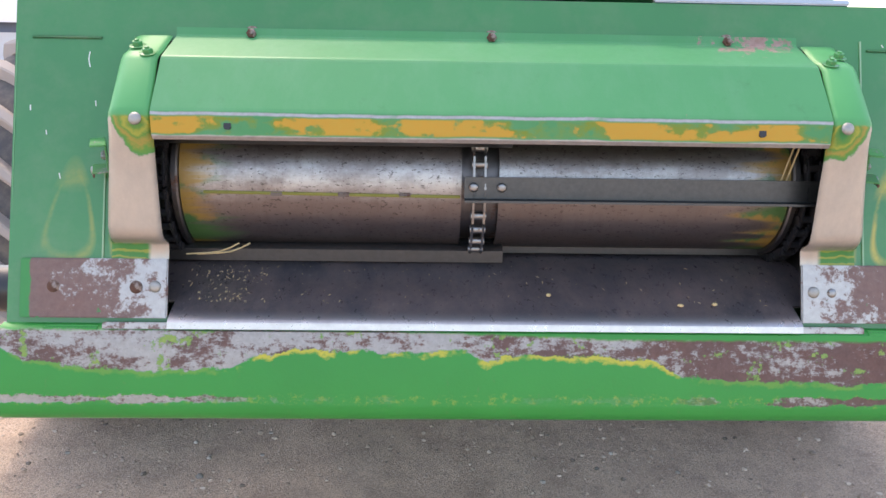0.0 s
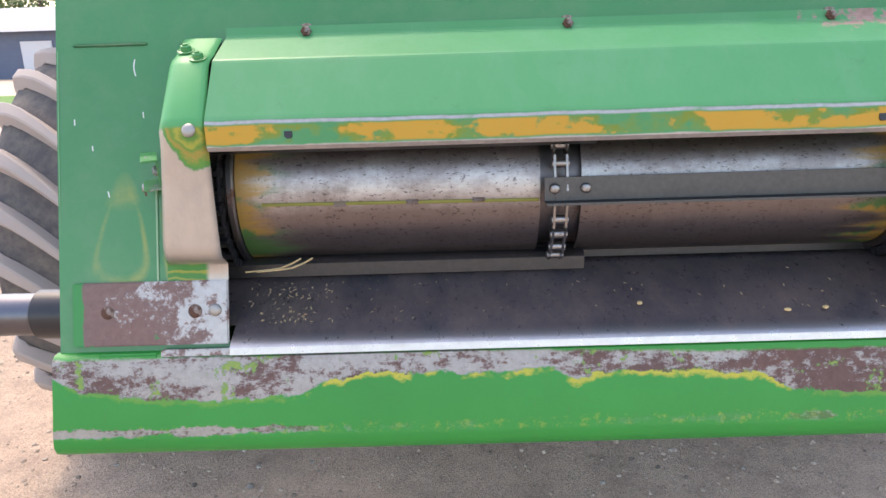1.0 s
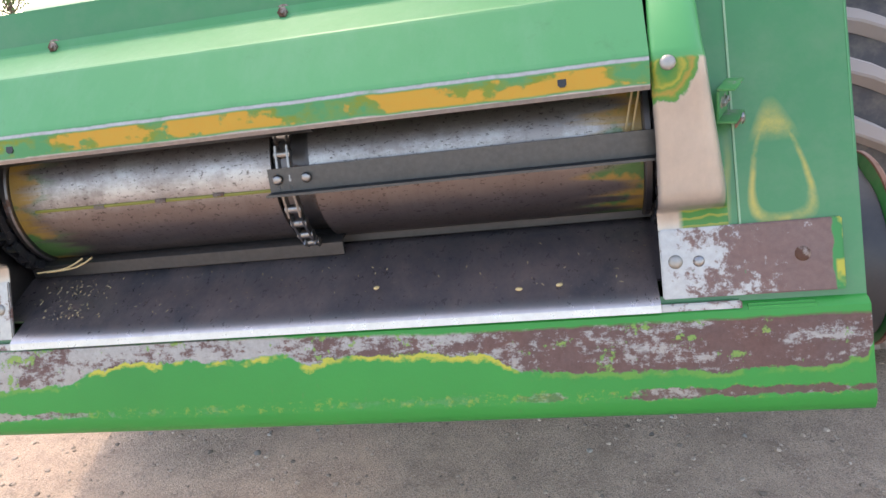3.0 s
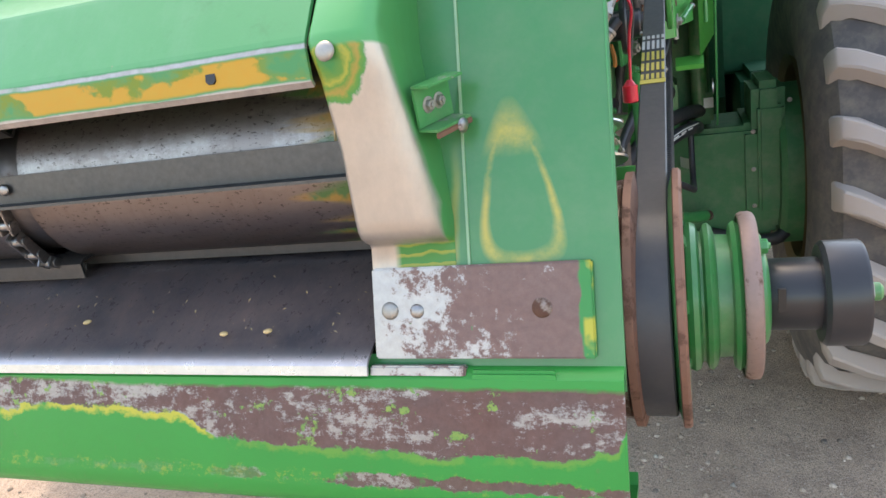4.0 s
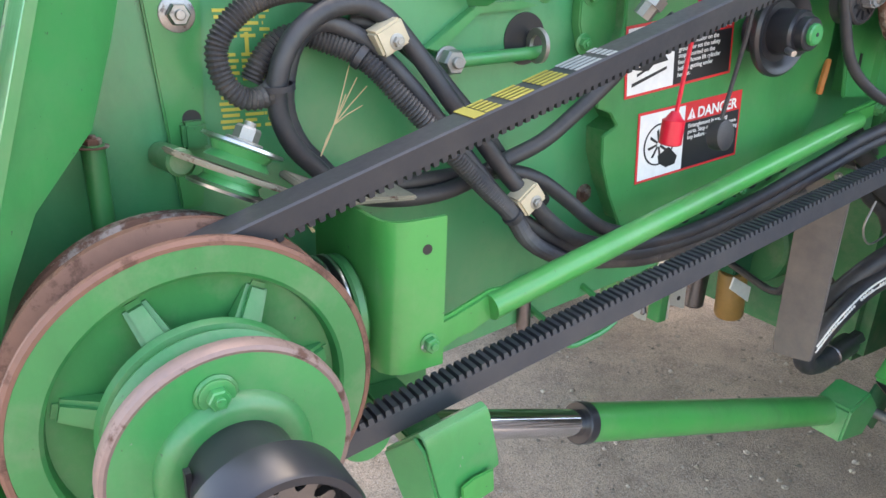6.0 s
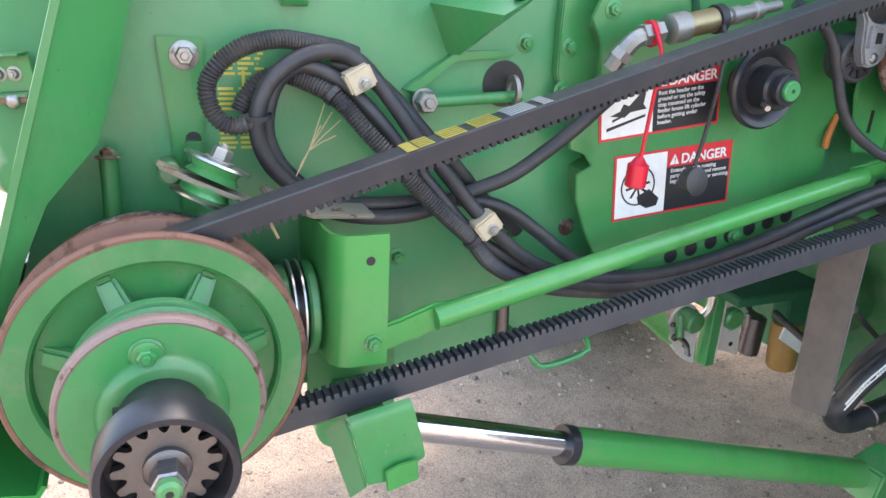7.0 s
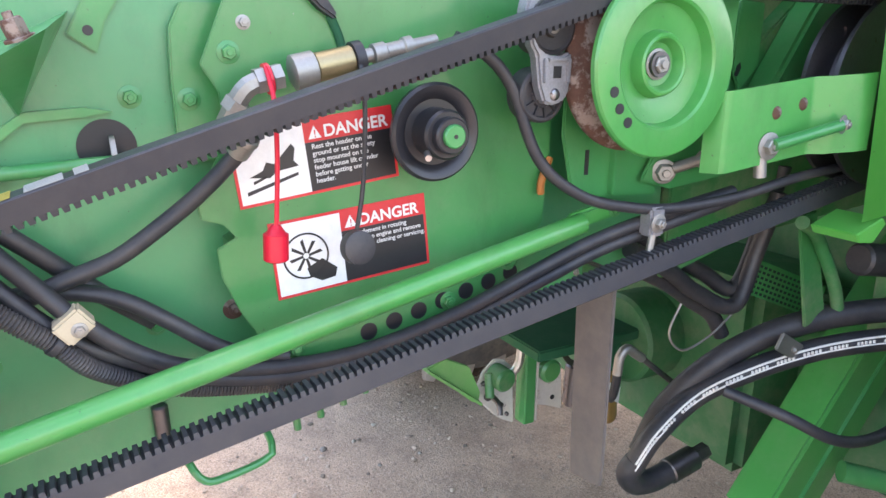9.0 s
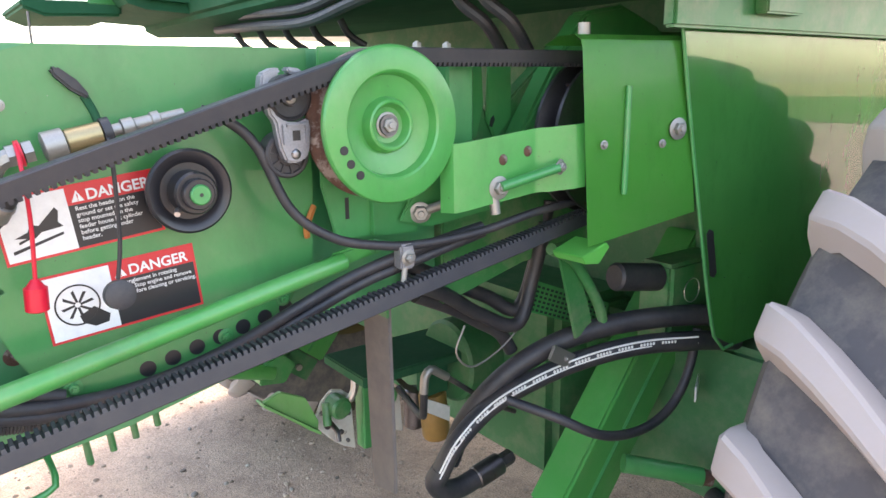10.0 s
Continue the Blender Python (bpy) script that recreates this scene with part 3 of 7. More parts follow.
def tube(pts, r, seg=14, step=0.008, ribs=0.0):
    """A hose along soft points; with ribs, ringed like corrugated conduit."""
    path = smooth_path(pts, step)
    b = bmesh.new()
    rings, up = [], None
    for i, p in enumerate(path):
        d = (path[min(i + 1, len(path) - 1)] - path[max(i - 1, 0)]).normalized()
        if up is None:
            up = d.orthogonal().normalized()
        up = (up - d * up.dot(d)).normalized()
        side = d.cross(up)
        rr = r * (1 - ribs * (i % 2))
        rings.append([b.verts.new(p + (up * math.cos(q) + side * math.sin(q)) * rr) for q in (2 * math.pi * k / seg for k in range(seg))])
    for u, w in zip(rings, rings[1:]):
        for j in range(seg):
            b.faces.new((u[j], u[(j + 1) % seg], w[(j + 1) % seg], w[j]))
    b.faces.new(rings[0][::-1])
    b.faces.new(rings[-1])
    return b


def joined(*bms):
    """Puts several bmeshes into one."""
    out = bmesh.new()
    for b in bms:
        tmp = bpy.data.meshes.new("tmp")
        b.to_mesh(tmp)
        b.free()
        out.from_mesh(tmp)
        bpy.data.meshes.remove(tmp)
    return out


def hex_mesh(name, r, h, washer, material, socket=0.0):
    """A hexagon bolt head on a washer, standing on the origin along +x."""
    head = lathe([(0.15 * h, r), (0.85 * h, r), (h, r * 0.86)], Matrix(), 6, False)
    w = lathe([(0, washer), (0.12 * h, washer), (0.16 * h, washer * 0.93)], Matrix(), 20, False)
    stub = lathe([(h * 0.98, r * 0.45), (h * 1.25, r * 0.45), (h * 1.3, r * 0.38)], Matrix(), 12, False)
    me = mesh_of(joined(head, w, stub), name, 30)
    me.materials.append(material)
    return me


def dome_mesh(name, r, h, material):
    """A carriage bolt's round head on the origin along +x."""
    prof = [(0, r)] + [(h * math.sin(a), r * math.cos(a)) for a in (0.35, 0.7, 1.0, 1.3)]
    me = mesh_of(lathe(prof, Matrix(), 20, False), name, 60)
    me.materials.append(material)
    return me


HEX_GREEN = hex_mesh("bolt", 0.009, 0.009, 0.014, GREEN_CHIP)
HEX_ZINC = hex_mesh("bolt", 0.009, 0.010, 0.015, ZINC)
HEX_BIG = hex_mesh("bolt", 0.013, 0.013, 0.022, ZINC)
HEX_SMALL = hex_mesh("bolt", 0.006, 0.006, 0.009, ZINC)
HEX_RUST = hex_mesh("bolt", 0.009, 0.009, 0.015, RUSTY)
DOME = dome_mesh("bolt", 0.0105, 0.005, ZINC)
DOME_SLAT = dome_mesh("bolt", 0.0085, 0.004, CHAIN_M)
DOME_RUST = dome_mesh("bolt", 0.0115, 0.005, RUSTY)


def bolt(mesh, parent, p, d=(1, 0, 0), turn=0.0, label=""):
    return part("bolt", mesh, None, parent, label, aim(p, d) @ Matrix.Rotation(turn, 4, "X"))


# ---- ground and distance ----
def ground_sheet():
    """One sheet: fine and uneven near the machine, reaching far out."""
    edges = [-900, -300, -100, -40, -18, -8, -5] + [-3.6 + 0.12 * i for i in range(61)] + [5, 8, 18, 40, 100, 300, 900]
    b = bmesh.new()
    grid = []
    for y in edges:
        row = []
        for x in edges:
            h = 0.0
            if abs(x) < 8 and abs(y) < 8:
                h = 0.018 * noise.noise(Vector((x * 0.9, y * 0.9, 0))) + 0.007 * noise.noise(Vector((x * 5, y * 5, 3)))
            row.append(b.verts.new((x, y + 1.8, h)))
        grid.append(row)
    for r0, r1 in zip(grid, grid[1:]):
        for i in range(len(r0) - 1):
            b.faces.new((r0[i], r0[i + 1], r1[i + 1], r1[i]))
    return b


ground = tagged(part("ground", ground_sheet(), GRAVEL_M, smooth=180), "pale packed gravel yard with small stones", "ground", kind="structure")

FACE = Matrix(((1, 0, 0, 0), (0, 0.306, -0.952, 1.335), (0, 0.952, 0.306, 1.385), (0, 0, 0, 1)))  # x, up the front frame, out of it
FV, FW = Vector((0, 0.306, 0.952)), Vector((0, -0.952, 0.306))


def face(x, v, w):
    return FACE @ Vector((x, v, w))


# ---- feeder house ----
house = thing("feeder_house", "green steel combine feeder house with worn open mouth", "feeder house", (0, 1.4, 0.0))


def holed_sheet(outer, hole, w0, w1):
    """A flat sheet with a rectangular opening, in frame coordinates."""
    (x0, v0, x1, v1), (a0, b0, a1, b1) = outer, hole
    b = bmesh.new()
    for w in (w0, w1):
        o = [b.verts.new((x, v, w)) for x, v in ((x0, v0), (x1, v0), (x1, v1), (x0, v1))]
        i = [b.verts.new((x, v, w)) for x, v in ((a0, b0), (a1, b0), (a1, b1), (a0, b1))]
        for k in range(4):
            j = (k + 1) % 4
            b.faces.new((o[k], o[j], i[j], i[k]))
    b.verts.ensure_lookup_table()
    for base in (0, 4):
        for k in range(4):
            j = (k + 1) % 4
            b.faces.new([b.verts[n] for n in (base + k, base + j, base + j + 8, base + k + 8)])
    return b


front = part("front_frame", holed_sheet((-0.843, -0.09, 0.843, 0.525), (-0.612, -0.05, 0.612, 0.425), -0.008, 0.0), SHEET_M, house, "green front sheet with rubbed yellow outlines and white nicks", FACE)
# beam below the mouth, rolled under at its foot
lip_line = [(-0.068, -0.004), (-0.072, 0.006), (-0.078, 0.011), (-0.200, 0.011), (-0.212, 0.009), (-0.221, 0.002), (-0.225, -0.010), (-0.225, -0.05), (-0.220, -0.094), (-0.206, -0.098)]
lip = folded(lip_line, -0.006, "x", -0.848, 0.842)
lip = part("front_beam", lip, LIP_M, house, "beam below the mouth, rubbed to bare metal, rust and yellow primer", FACE)
# hood over the mouth
hood_line = [(0.462, 0.004), (0.448, 0.0045), (0.442, 0.0065), (0.438, 0.011), (0.387, 0.0745), (0.384, 0.0775), (0.380, 0.0795), (0.290, 0.118), (0.285, 0.1198), (0.279, 0.1198), (0.250, 0.111), (0.246, 0.106)]
part("hood", folded(hood_line, -0.005, "x", -0.557, 0.557), HOOD_M, house, "pale green hood with a strip of orange primer along its lip", FACE, None)
# straps on both sides of the mouth
EDGE_GLINT = paint("sheet_edge_glint", (0.20, 0.36, 0.20), 0.4, 0.3, chips=0.6)
for s in (-1, 1):
    arm_line = [(0.445, 0.014), (0.405, 0.062), (0.392, 0.081), (0.380, 0.090), (0.292, 0.125), (0.284, 0.1265), (0.275, 0.1245), (0.250, 0.109), (0.180, 0.078), (0.105, 0.053), (0.093, 0.048), (0.085, 0.041), (0.080, 0.028), (0.078, 0.012), (0.073, 0.006), (0.049, 0.005)]
    b = bmesh.new()
    cols = []
    n_line = len(arm_line)
    for i, (v, w) in enumerate(arm_line):
        x0 = 0.557 + 0.006 * min(1.0, abs(v - 0.285) / 0.08)
        x1 = 0.628 + 0.030 * min(1.0, max(0.0, 0.30 - v) / 0.18)
        q = min(0.020, 0.6 * w)
        ring = [(x0, w - 0.5 * q), (x0 + 0.003, w - 0.2 * q), (x0 + 0.009, w), (x1 - 0.024, w), (x1 - 0.013, w - 0.12 * q), (x1 - 0.005, w - 0.45 * q), (x1, w - q), (x1 + 0.003, w * 0.4), (x1 + 0.006, 0.0)]
        cols.append([b.verts.new((s * x, v, max(z, 0.0005))) for x, z in ring])
    for u, w in zip(cols, cols[1:]):
        for j in range(len(u) - 1):
            b.faces.new((u[j], u[j + 1], w[j + 1], w[j]))
    bmesh.ops.recalc_face_normals(b, faces=b.faces)
    bmesh.ops.solidify(b, geom=b.faces[:], thickness=0.0035)
    part("guide_strap", b, ARM_M, house, "bent strap worn to pale bare metal, green on top", FACE, 60)
    bolt(DOME, house, face(s * 0.580, 0.272, 0.1265), FW)
    for x, v in ((0.606, 0.412), (0.580, 0.393)):
        bolt(HEX_GREEN, house, face(s * x, v, 0.078 if v < 0.40 else 0.056), (FW * 0.6 + FV * 0.8))
    # wear plate beside the mouth
    plate = box((0.563 if s > 0 else -0.818, -0.054, 0.001), (0.815 if s > 0 else -0.563, 0.050, 0.009), 0.002)
    pl = part("wear_plate", plate, PLATE_M, house, "rusty wear plate with bright grey patches", FACE)
    bolt(DOME, pl, face(s * 0.584, 0.001, 0.009), FW)
    bolt(DOME_SLAT if s > 0 else DOME_RUST, pl, face(s * 0.617, 0.000, 0.009), FW)
    bolt(DOME_RUST, pl, face(s * 0.760, 0.001, 0.008), FW)
    # sill under the wear plate, and the raised tab of the beam
    part("sill_strip", box((min(s * 0.557, s * 0.672), -0.074, 0.001), (max(s * 0.557, s * 0.672), -0.061, 0.016), 0.002), PLATE_M, house, "", FACE)
    tab = prism([(s * 0.676, -0.082), (s * 0.780, -0.082), (s * 0.774, -0.066), (s * 0.676, -0.066)], "z", 0.001, 0.0165, 0.004)
    part("beam_tab", tab, LIP_M, house, "", FACE)
    # seam of the frame's doubled sheet, its glint put into a pale chipped paint
    part("seam", box((s * 0.6795 - 0.0015, 0.05, 0.0), (s * 0.6795 + 0.0015, 0.46 if s > 0 else 0.20, 0.0022), 0.0), EDGE_GLINT, house, "chipped sheet edge with a painted pale glint", FACE)
    part("pressed_step", box((min(s * 0.69, s * 0.815), 0.440, -0.001), (max(s * 0.69, s * 0.815), 0.446, 0.003), 0.002), GREEN_DIRTY, house, "", FACE)
    # return flange of the frame
    flange = bmesh.new()
    cols = []
    for v, back in ((0.436, 0.067), (0.336, 0.069), (0.256, 0.073), (0.175, 0.072), (0.113, 0.036), (0.050, 0.028), (-0.090, 0.026)):
        p = face(s * 0.843, v, -0.001)
        q = p + Vector((-s * 0.83 * back, back, 0.0))
        cols.append([flange.verts.new(p), flange.verts.new(p.lerp(q, 0.06) + Vector((s * 0.0015, 0, 0))), flange.verts.new(q)])
    for u, w in zip(cols, cols[1:]):
        for j in range(2):
            flange.faces.new((u[j], u[j + 1], w[j + 1], w[j]))
    bmesh.ops.recalc_face_normals(flange, faces=flange.faces)
    bmesh.ops.solidify(flange, geom=flange.faces[:], thickness=0.004)
    part("frame_flange", flange, GREEN_M, house, "green edge turned back from the front sheet")
    # small angle bracket beside the strap
    along, across = Vector((s * 0.38, 0.92, 0.10)).normalized() * s, Vector((0, -0.10, 1)).normalized()
    out = along.cross(across)
    across = out.cross(along)
    bm_m = Matrix.Translation((s * 0.659, 1.367, 1.613)) @ Matrix((along, across, out)).transposed().to_4x4()
    bk = part("angle_bracket", box((-0.030, -0.021, 0.0), (0.030, 0.021, 0.003), 0.001), GREEN_CHIP, house, "small green angle bracket with chipped edges", bm_m)
    part("upper_flange", box((-0.030, 0.0215, 0.0), (0.030, 0.0245, 0.025), 0.001), GREEN_RUB, bk, "", bm_m)
    part("lower_flange", box((-0.030, -0.0245, 0.0), (0.030, -0.0215, 0.027), 0.001), GREEN_RUB, bk, "", bm_m)
    part("rust_lip", box((-0.0305, -0.031, 0.024), (0.0305, -0.0247, 0.027), 0.001), RUST_RED, bk, "rusty turned-down lip", bm_m)
    bolt(DOME_SLAT, bk, bm_m @ Vector((s * 0.012, -0.029, 0.027)), out)
    for dx in (-0.010, 0.008):
        bolt(HEX_SMALL, bk, bm_m @ Vector((dx, 0.0, 0.003)), out)
for x in (-0.425, 0.003, 0.430):
    bolt(HEX_RUST, house, face(x, 0.452, 0.006), FW)
for x in (-0.434, 0.441):
    part("slot", prism([(x - 0.003, 0.257), (x + 0.003, 0.257), (x + 0.006, 0.260), (x + 0.006, 0.273), (x + 0.003, 0.276), (x - 0.003, 0.276), (x - 0.006, 0.273), (x - 0.006, 0.260)], "z", 0.109, 0.1216, 0.0), BLACKV, house, "", FACE)


def hood_w(v):
    return 0.0795 + (0.380 - v) / 0.090 * 0.0385 if v < 0.38 else 0.0775 - (v - 0.384) / 0.054 * 0.0665


CHALK = plain("white_paint_nick", (0.72, 0.72, 0.70), 0.7)
SCAR = plain("dark_rust_scar", (0.20, 0.10, 0.085), 0.7)
for spots in (((0.150, 0.318), (0.151, 0.303)), ((0.151, 0.317), (0.158, 0.304)), ((0.158, 0.304), (0.159, 0.318)), ((0.163, 0.316), (0.166, 0.305)), ((-0.244, 0.345), (-0.241, 0.334)), ((-0.236, 0.328), (-0.233, 0.314)),
              ((-0.157, 0.290), (-0.156, 0.283)), ((0.060, 0.392), (0.063, 0.386)), ((-0.02, 0.289), (-0.019, 0.284)), ((0.31, 0.352), (0.313, 0.345))):
    part("paint_nick", tube([face(x, v, hood_w(v) - 0.0002) for x, v in spots], 0.0011, 6, 0.01), CHALK, house)
for spots in (((-0.712, 0.418), (-0.714, 0.404), (-0.711, 0.390)), ((-0.814, 0.321), (-0.8135, 0.311)), ((-0.785, 0.276), (-0.784, 0.268)), ((-0.76, 0.20), (-0.758, 0.19)), ((-0.70, 0.33), (-0.699, 0.32)), ((0.80, 0.38), (0.802, 0.372)), ((0.72, 0.455), (0.723, 0.45))):
    part("paint_nick", tube([face(x, v, -0.0002) for x, v in spots], 0.0011, 6, 0.01), CHALK, house)
for spots in (((-0.795, -0.150), (-0.794, -0.165)), ((-0.800, -0.178), (-0.799, -0.196)), ((-0.765, -0.186), (-0.764, -0.190)), ((-0.83, -0.158), (-0.828, -0.17))):
    part("paint_nick", tube([face(x, v, 0.0108) for x, v in spots], 0.0013, 6, 0.01), CHALK, house)
part("scratch", tube([face(x, v, hood_w(v) - 0.0018) for x, v in ((0.484, 0.342), (0.482, 0.325), (0.476, 0.310), (0.467, 0.298), (0.464, 0.285))], 0.0028, 8, 0.006), SCAR, house, "rusty scratch on the hood")

# body of the house
WX = 0.685
wall_poly = [(1.335, 1.30), (1.36, 1.15), (1.80, 1.152), (2.30, 1.21), (2.95, 1.36), (2.95, 1.842), (1.499, 1.842), (1.453, 1.70), (1.395, 1.50)]
for s in (-1, 1):
    part("side_wall", prism(wall_poly, "x", s * WX, s * (WX - 0.006), 0.0), GREEN_SIDE, house, "green side wall")
    part("inner_wall", prism([(1.36, 1.33), (2.9, 1.33), (2.9, 1.80), (1.45, 1.80)], "x", s * 0.612, s * 0.617, 0.0), DARK_M, house)
    part("floor_edge", folded([(1.345, 1.356), (1.45, 1.398), (1.60, 1.403), (2.9, 1.418)], -0.004, "x", s * 0.5577, s * 0.611), FLOOR_M, house)
part("bottom_sill", folded([(0.675, 1.160), (0.691, 1.158), (0.691, 1.130), (0.640, 1.128)], 0.004, "y", 1.40, 1.700), GREEN_DIRTY, house, "dusty green sill")
part("top_panel", box((-WX + 0.007, 1.50, 1.833), (WX - 0.007, 2.95, 1.840), 0.001), GREEN_SIDE, house, "flat green top panel")
part("bottom_panel", prism([(1.40, 1.153), (1.80, 1.155), (2.30, 1.213), (2.95, 1.363), (2.95, 1.369), (2.30, 1.219), (1.80, 1.161), (1.40, 1.159)], "x", -WX + 0.008, WX - 0.008), GREEN_DIRTY, house)
part("mouth_floor", folded([(1.291, 1.324), (1.294, 1.335), (1.301, 1.3405), (1.313, 1.3455), (1.45, 1.400), (1.60, 1.405), (2.9, 1.42)], -0.004, "x", -0.5575, 0.5575), FLOOR_M, house, "dark feeder floor polished bright along its front bend")
part("mouth_roof", folded([(1.46, 1.80), (1.7, 1.815), (2.9, 1.82)], 0.004, "x", -0.612, 0.612), DARK_M, house)
part("back_wall", box((-0.612, 2.88, 1.42), (0.612, 2.89, 1.82), 0.0), DARK_M, house)

part("top_strip", box((0.30, 0.526, -0.012), (0.66, 0.536, 0.004), 0.002), STEEL_M, house, "bright metal strip", FACE)
part("top_strip_pad", box((0.31, 0.536, -0.03), (0.64, 0.560, -0.012), 0.003), GREEN_M, house, "", FACE)

# ---- feeder drum and slat conveyor ----
DC = (1.535, 1.552)
drum = thing("feeder_drum", "worn brown steel feeder drum with old green and orange paint", "drum", (0, DC[0], DC[1]))
dm = Matrix.Translation((0, DC[0], DC[1]))
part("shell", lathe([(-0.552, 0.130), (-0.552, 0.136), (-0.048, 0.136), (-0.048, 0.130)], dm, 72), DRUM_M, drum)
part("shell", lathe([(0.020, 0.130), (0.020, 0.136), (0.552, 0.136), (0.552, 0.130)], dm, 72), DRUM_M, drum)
part("core", rod((-0.598, *DC), (0.598, *DC), 0.120, 48), DARK_M, drum)
for s in (-1, 1):
    part("end_disc", lathe([(s * 0.553, 0.10), (s * 0.553, 0.142), (s * 0.556, 0.145), (s * 0.564, 0.145), (s * 0.567, 0.140), (s * 0.567, 0.10)], dm, 48), DARK_M, drum)
    star = []
    for i in range(14):
        for da, r in ((-0.16, 0.118), (-0.08, 0.148), (0.08, 0.148), (0.16, 0.118)):
            a = 2 * math.pi * i / 14 + da
            star.append((DC[0] + r * math.cos(a), DC[1] + r * math.sin(a)))
    part("sprocket", prism(star, "x", s * 0.577, s * 0.587, 0.0), BLACK_PAINT, drum, "dark end sprocket")
part("weld_seam", rod((-0.51, 1.3997, 1.5445), (-0.05, 1.3997, 1.5405), 0.0032, 8), plain("old_yellow_green", (0.22, 0.22, 0.04), 0.5), drum, "seam with old yellow paint")
for x in (-0.38, -0.26, -0.15):
    part("weld_clip", box((x - 0.012, 1.3955, 1.5385), (x + 0.012, 1.4030, 1.5470), 0.002), DARK_M, drum)

conveyor = thing("slat_conveyor", "dark steel chain conveyor with staggered angle slats round the drum", "conveyor", (0, DC[0], 1.41))
CR = 0.152


def chain_link(a, x):
    """One roller-chain link at an angle round the drum."""
    m = Matrix.Translation((x, DC[0], DC[1])) @ Matrix.Rotation(a, 4, "X") @ Matrix.Translation((0, 0, CR))
    bars = [box((sx - 0.002, -0.030, -0.008), (sx + 0.002, 0.030, 0.008), 0.001) for sx in (-0.010, 0.010)]
    rolls = [rod((-0.014, y, 0), (0.014, y, 0), 0.0075, 12) for y in (-0.016, 0.016)]
    b = joined(*bars, *rolls)
    b.transform(m)
    return b


for x in (-0.582, -0.017, 0.582):
    for i in range(8):
        part("chain_link", chain_link(radians(30 + 23.5 * i), x), CHAIN_M if x == -0.017 else BLACK_PAINT, conveyor)


def slat(x0, x1, a):
    """An angle slat lying across the chain."""
    m = Matrix.Translation((0, DC[0], DC[1])) @ Matrix.Rotation(a, 4, "X") @ Matrix.Translation((0, 0, CR + 0.009))
    b = folded([(0.018, 0.0), (-0.020, 0.0), (-0.021, 0.003), (-0.021, 0.022)], 0.004, "x", x0, x1)
    b.transform(m)
    return b, m


for x0, x1, y, z in ((-0.596, 0.036, 1.447, 1.404), (-0.044, 0.596, 1.500, 1.409)):
    low = folded([(y, z), (y - 0.001, z + 0.021), (y + 0.004, z + 0.025), (y + 0.032, z + 0.027)], 0.004, "x", x0, x1)
    part("slat", low, SLAT_M, conveyor, "dark angle-iron slat")
for x0, x1, a in ((-0.044, 0.596, 86), (-0.596, 0.040, 52), (-0.044, 0.596, 24)):
    b, m = slat(x0, x1, radians(a))
    sl = part("slat", b, SLAT_M, conveyor, "dark angle-iron slat")
    for bx in ((x0 + 0.016, x0 + 0.066) if x0 > -0.1 else (x1 - 0.016, x1 - 0.066)):
        p = m @ Vector((bx, 0.0, 0.004))
        bolt(DOME_SLAT, sl, p, m.to_3x3() @ Vector((0, 0, 1)))


# ---- pulleys ----
def ring_pose(x, y, z):
    return Matrix.Translation((x, y, z))


PC = (1.507, 1.321)
CAST_GREEN = paint("green_cast_iron", (0.020, 0.180, 0.046), 0.42, 0.3, chips=0.3)
pm = ring_pose(0, *PC)
drive = thing("drive_pulley", "large green belt pulley with rusty rims and black coupling", "pulley", (0.9, *PC))
part("inner_sheave", lathe([(0.842, 0.05), (0.842, 0.161), (0.851, 0.161), (0.868, 0.100), (0.868, 0.05)], pm, 72), RUST_RED, drive, "red rusty inner sheave")
part("back_sheave", lathe([(0.776, 0.05), (0.776, 0.140), (0.781, 0.149), (0.796, 0.150), (0.803, 0.142), (0.812, 0.142), (0.820, 0.150), (0.838, 0.152), (0.841, 0.148), (0.841, 0.05)], pm, 72), RUSTY, drive, "dirty back sheave")
part("outer_sheave", lathe([(0.880, 0.05), (0.880, 0.100), (0.8965, 0.160), (0.903, 0.160), (0.9055, 0.157), (0.9055, 0.131), (0.903, 0.1275), (0.8915, 0.125), (0.886, 0.075), (0.886, 0.05)], pm, 72), CAST_GREEN, drive, "green cast outer sheave")
part("sheave_rim", lathe([(0.8955, 0.1585), (0.897, 0.1612), (0.9030, 0.1612), (0.9062, 0.1580), (0.9062, 0.1545), (0.9050, 0.1540)], pm, 72), RUST_RED, drive, "rust-brown rim")
for i in range(7):
    rib = box((0.885, -0.013, 0.080), (0.911, 0.013, 0.122), 0.005)
    for v in rib.verts:
        if v.co.z > 0.10 and v.co.x > 0.9:
            v.co.x -= 0.013
        if v.co.z > 0.10:
            v.co.y *= 0.8
    rib.transform(pm @ Matrix.Rotation(radians(-28 + 51.43 * i), 4, "X"))
    part("rib", rib, CAST_GREEN, drive)
part("hub", lathe([(0.886, 0.03), (0.886, 0.078), (0.904, 0.082), (0.907, 0.090), (0.913, 0.093), (0.919, 0.090), (0.922, 0.081), (0.925, 0.081), (0.928, 0.089), (0.933, 0.091), (0.938, 0.086), (0.941, 0.076),
                         (0.956, 0.075), (0.958, 0.088), (0.963, 0.092), (0.968, 0.088), (0.970, 0.070), (0.970, 0.03)], pm, 64), CAST_GREEN, drive, "ribbed green hub")
part("spring_cap", lathe([(0.970, 0.03), (0.970, 0.096), (0.973, 0.099), (0.983, 0.099), (0.986, 0.096), (0.986, 0.03)], pm, 64), GREEN_CHIP, drive, "green end disc with a rubbed pink-grey rim")
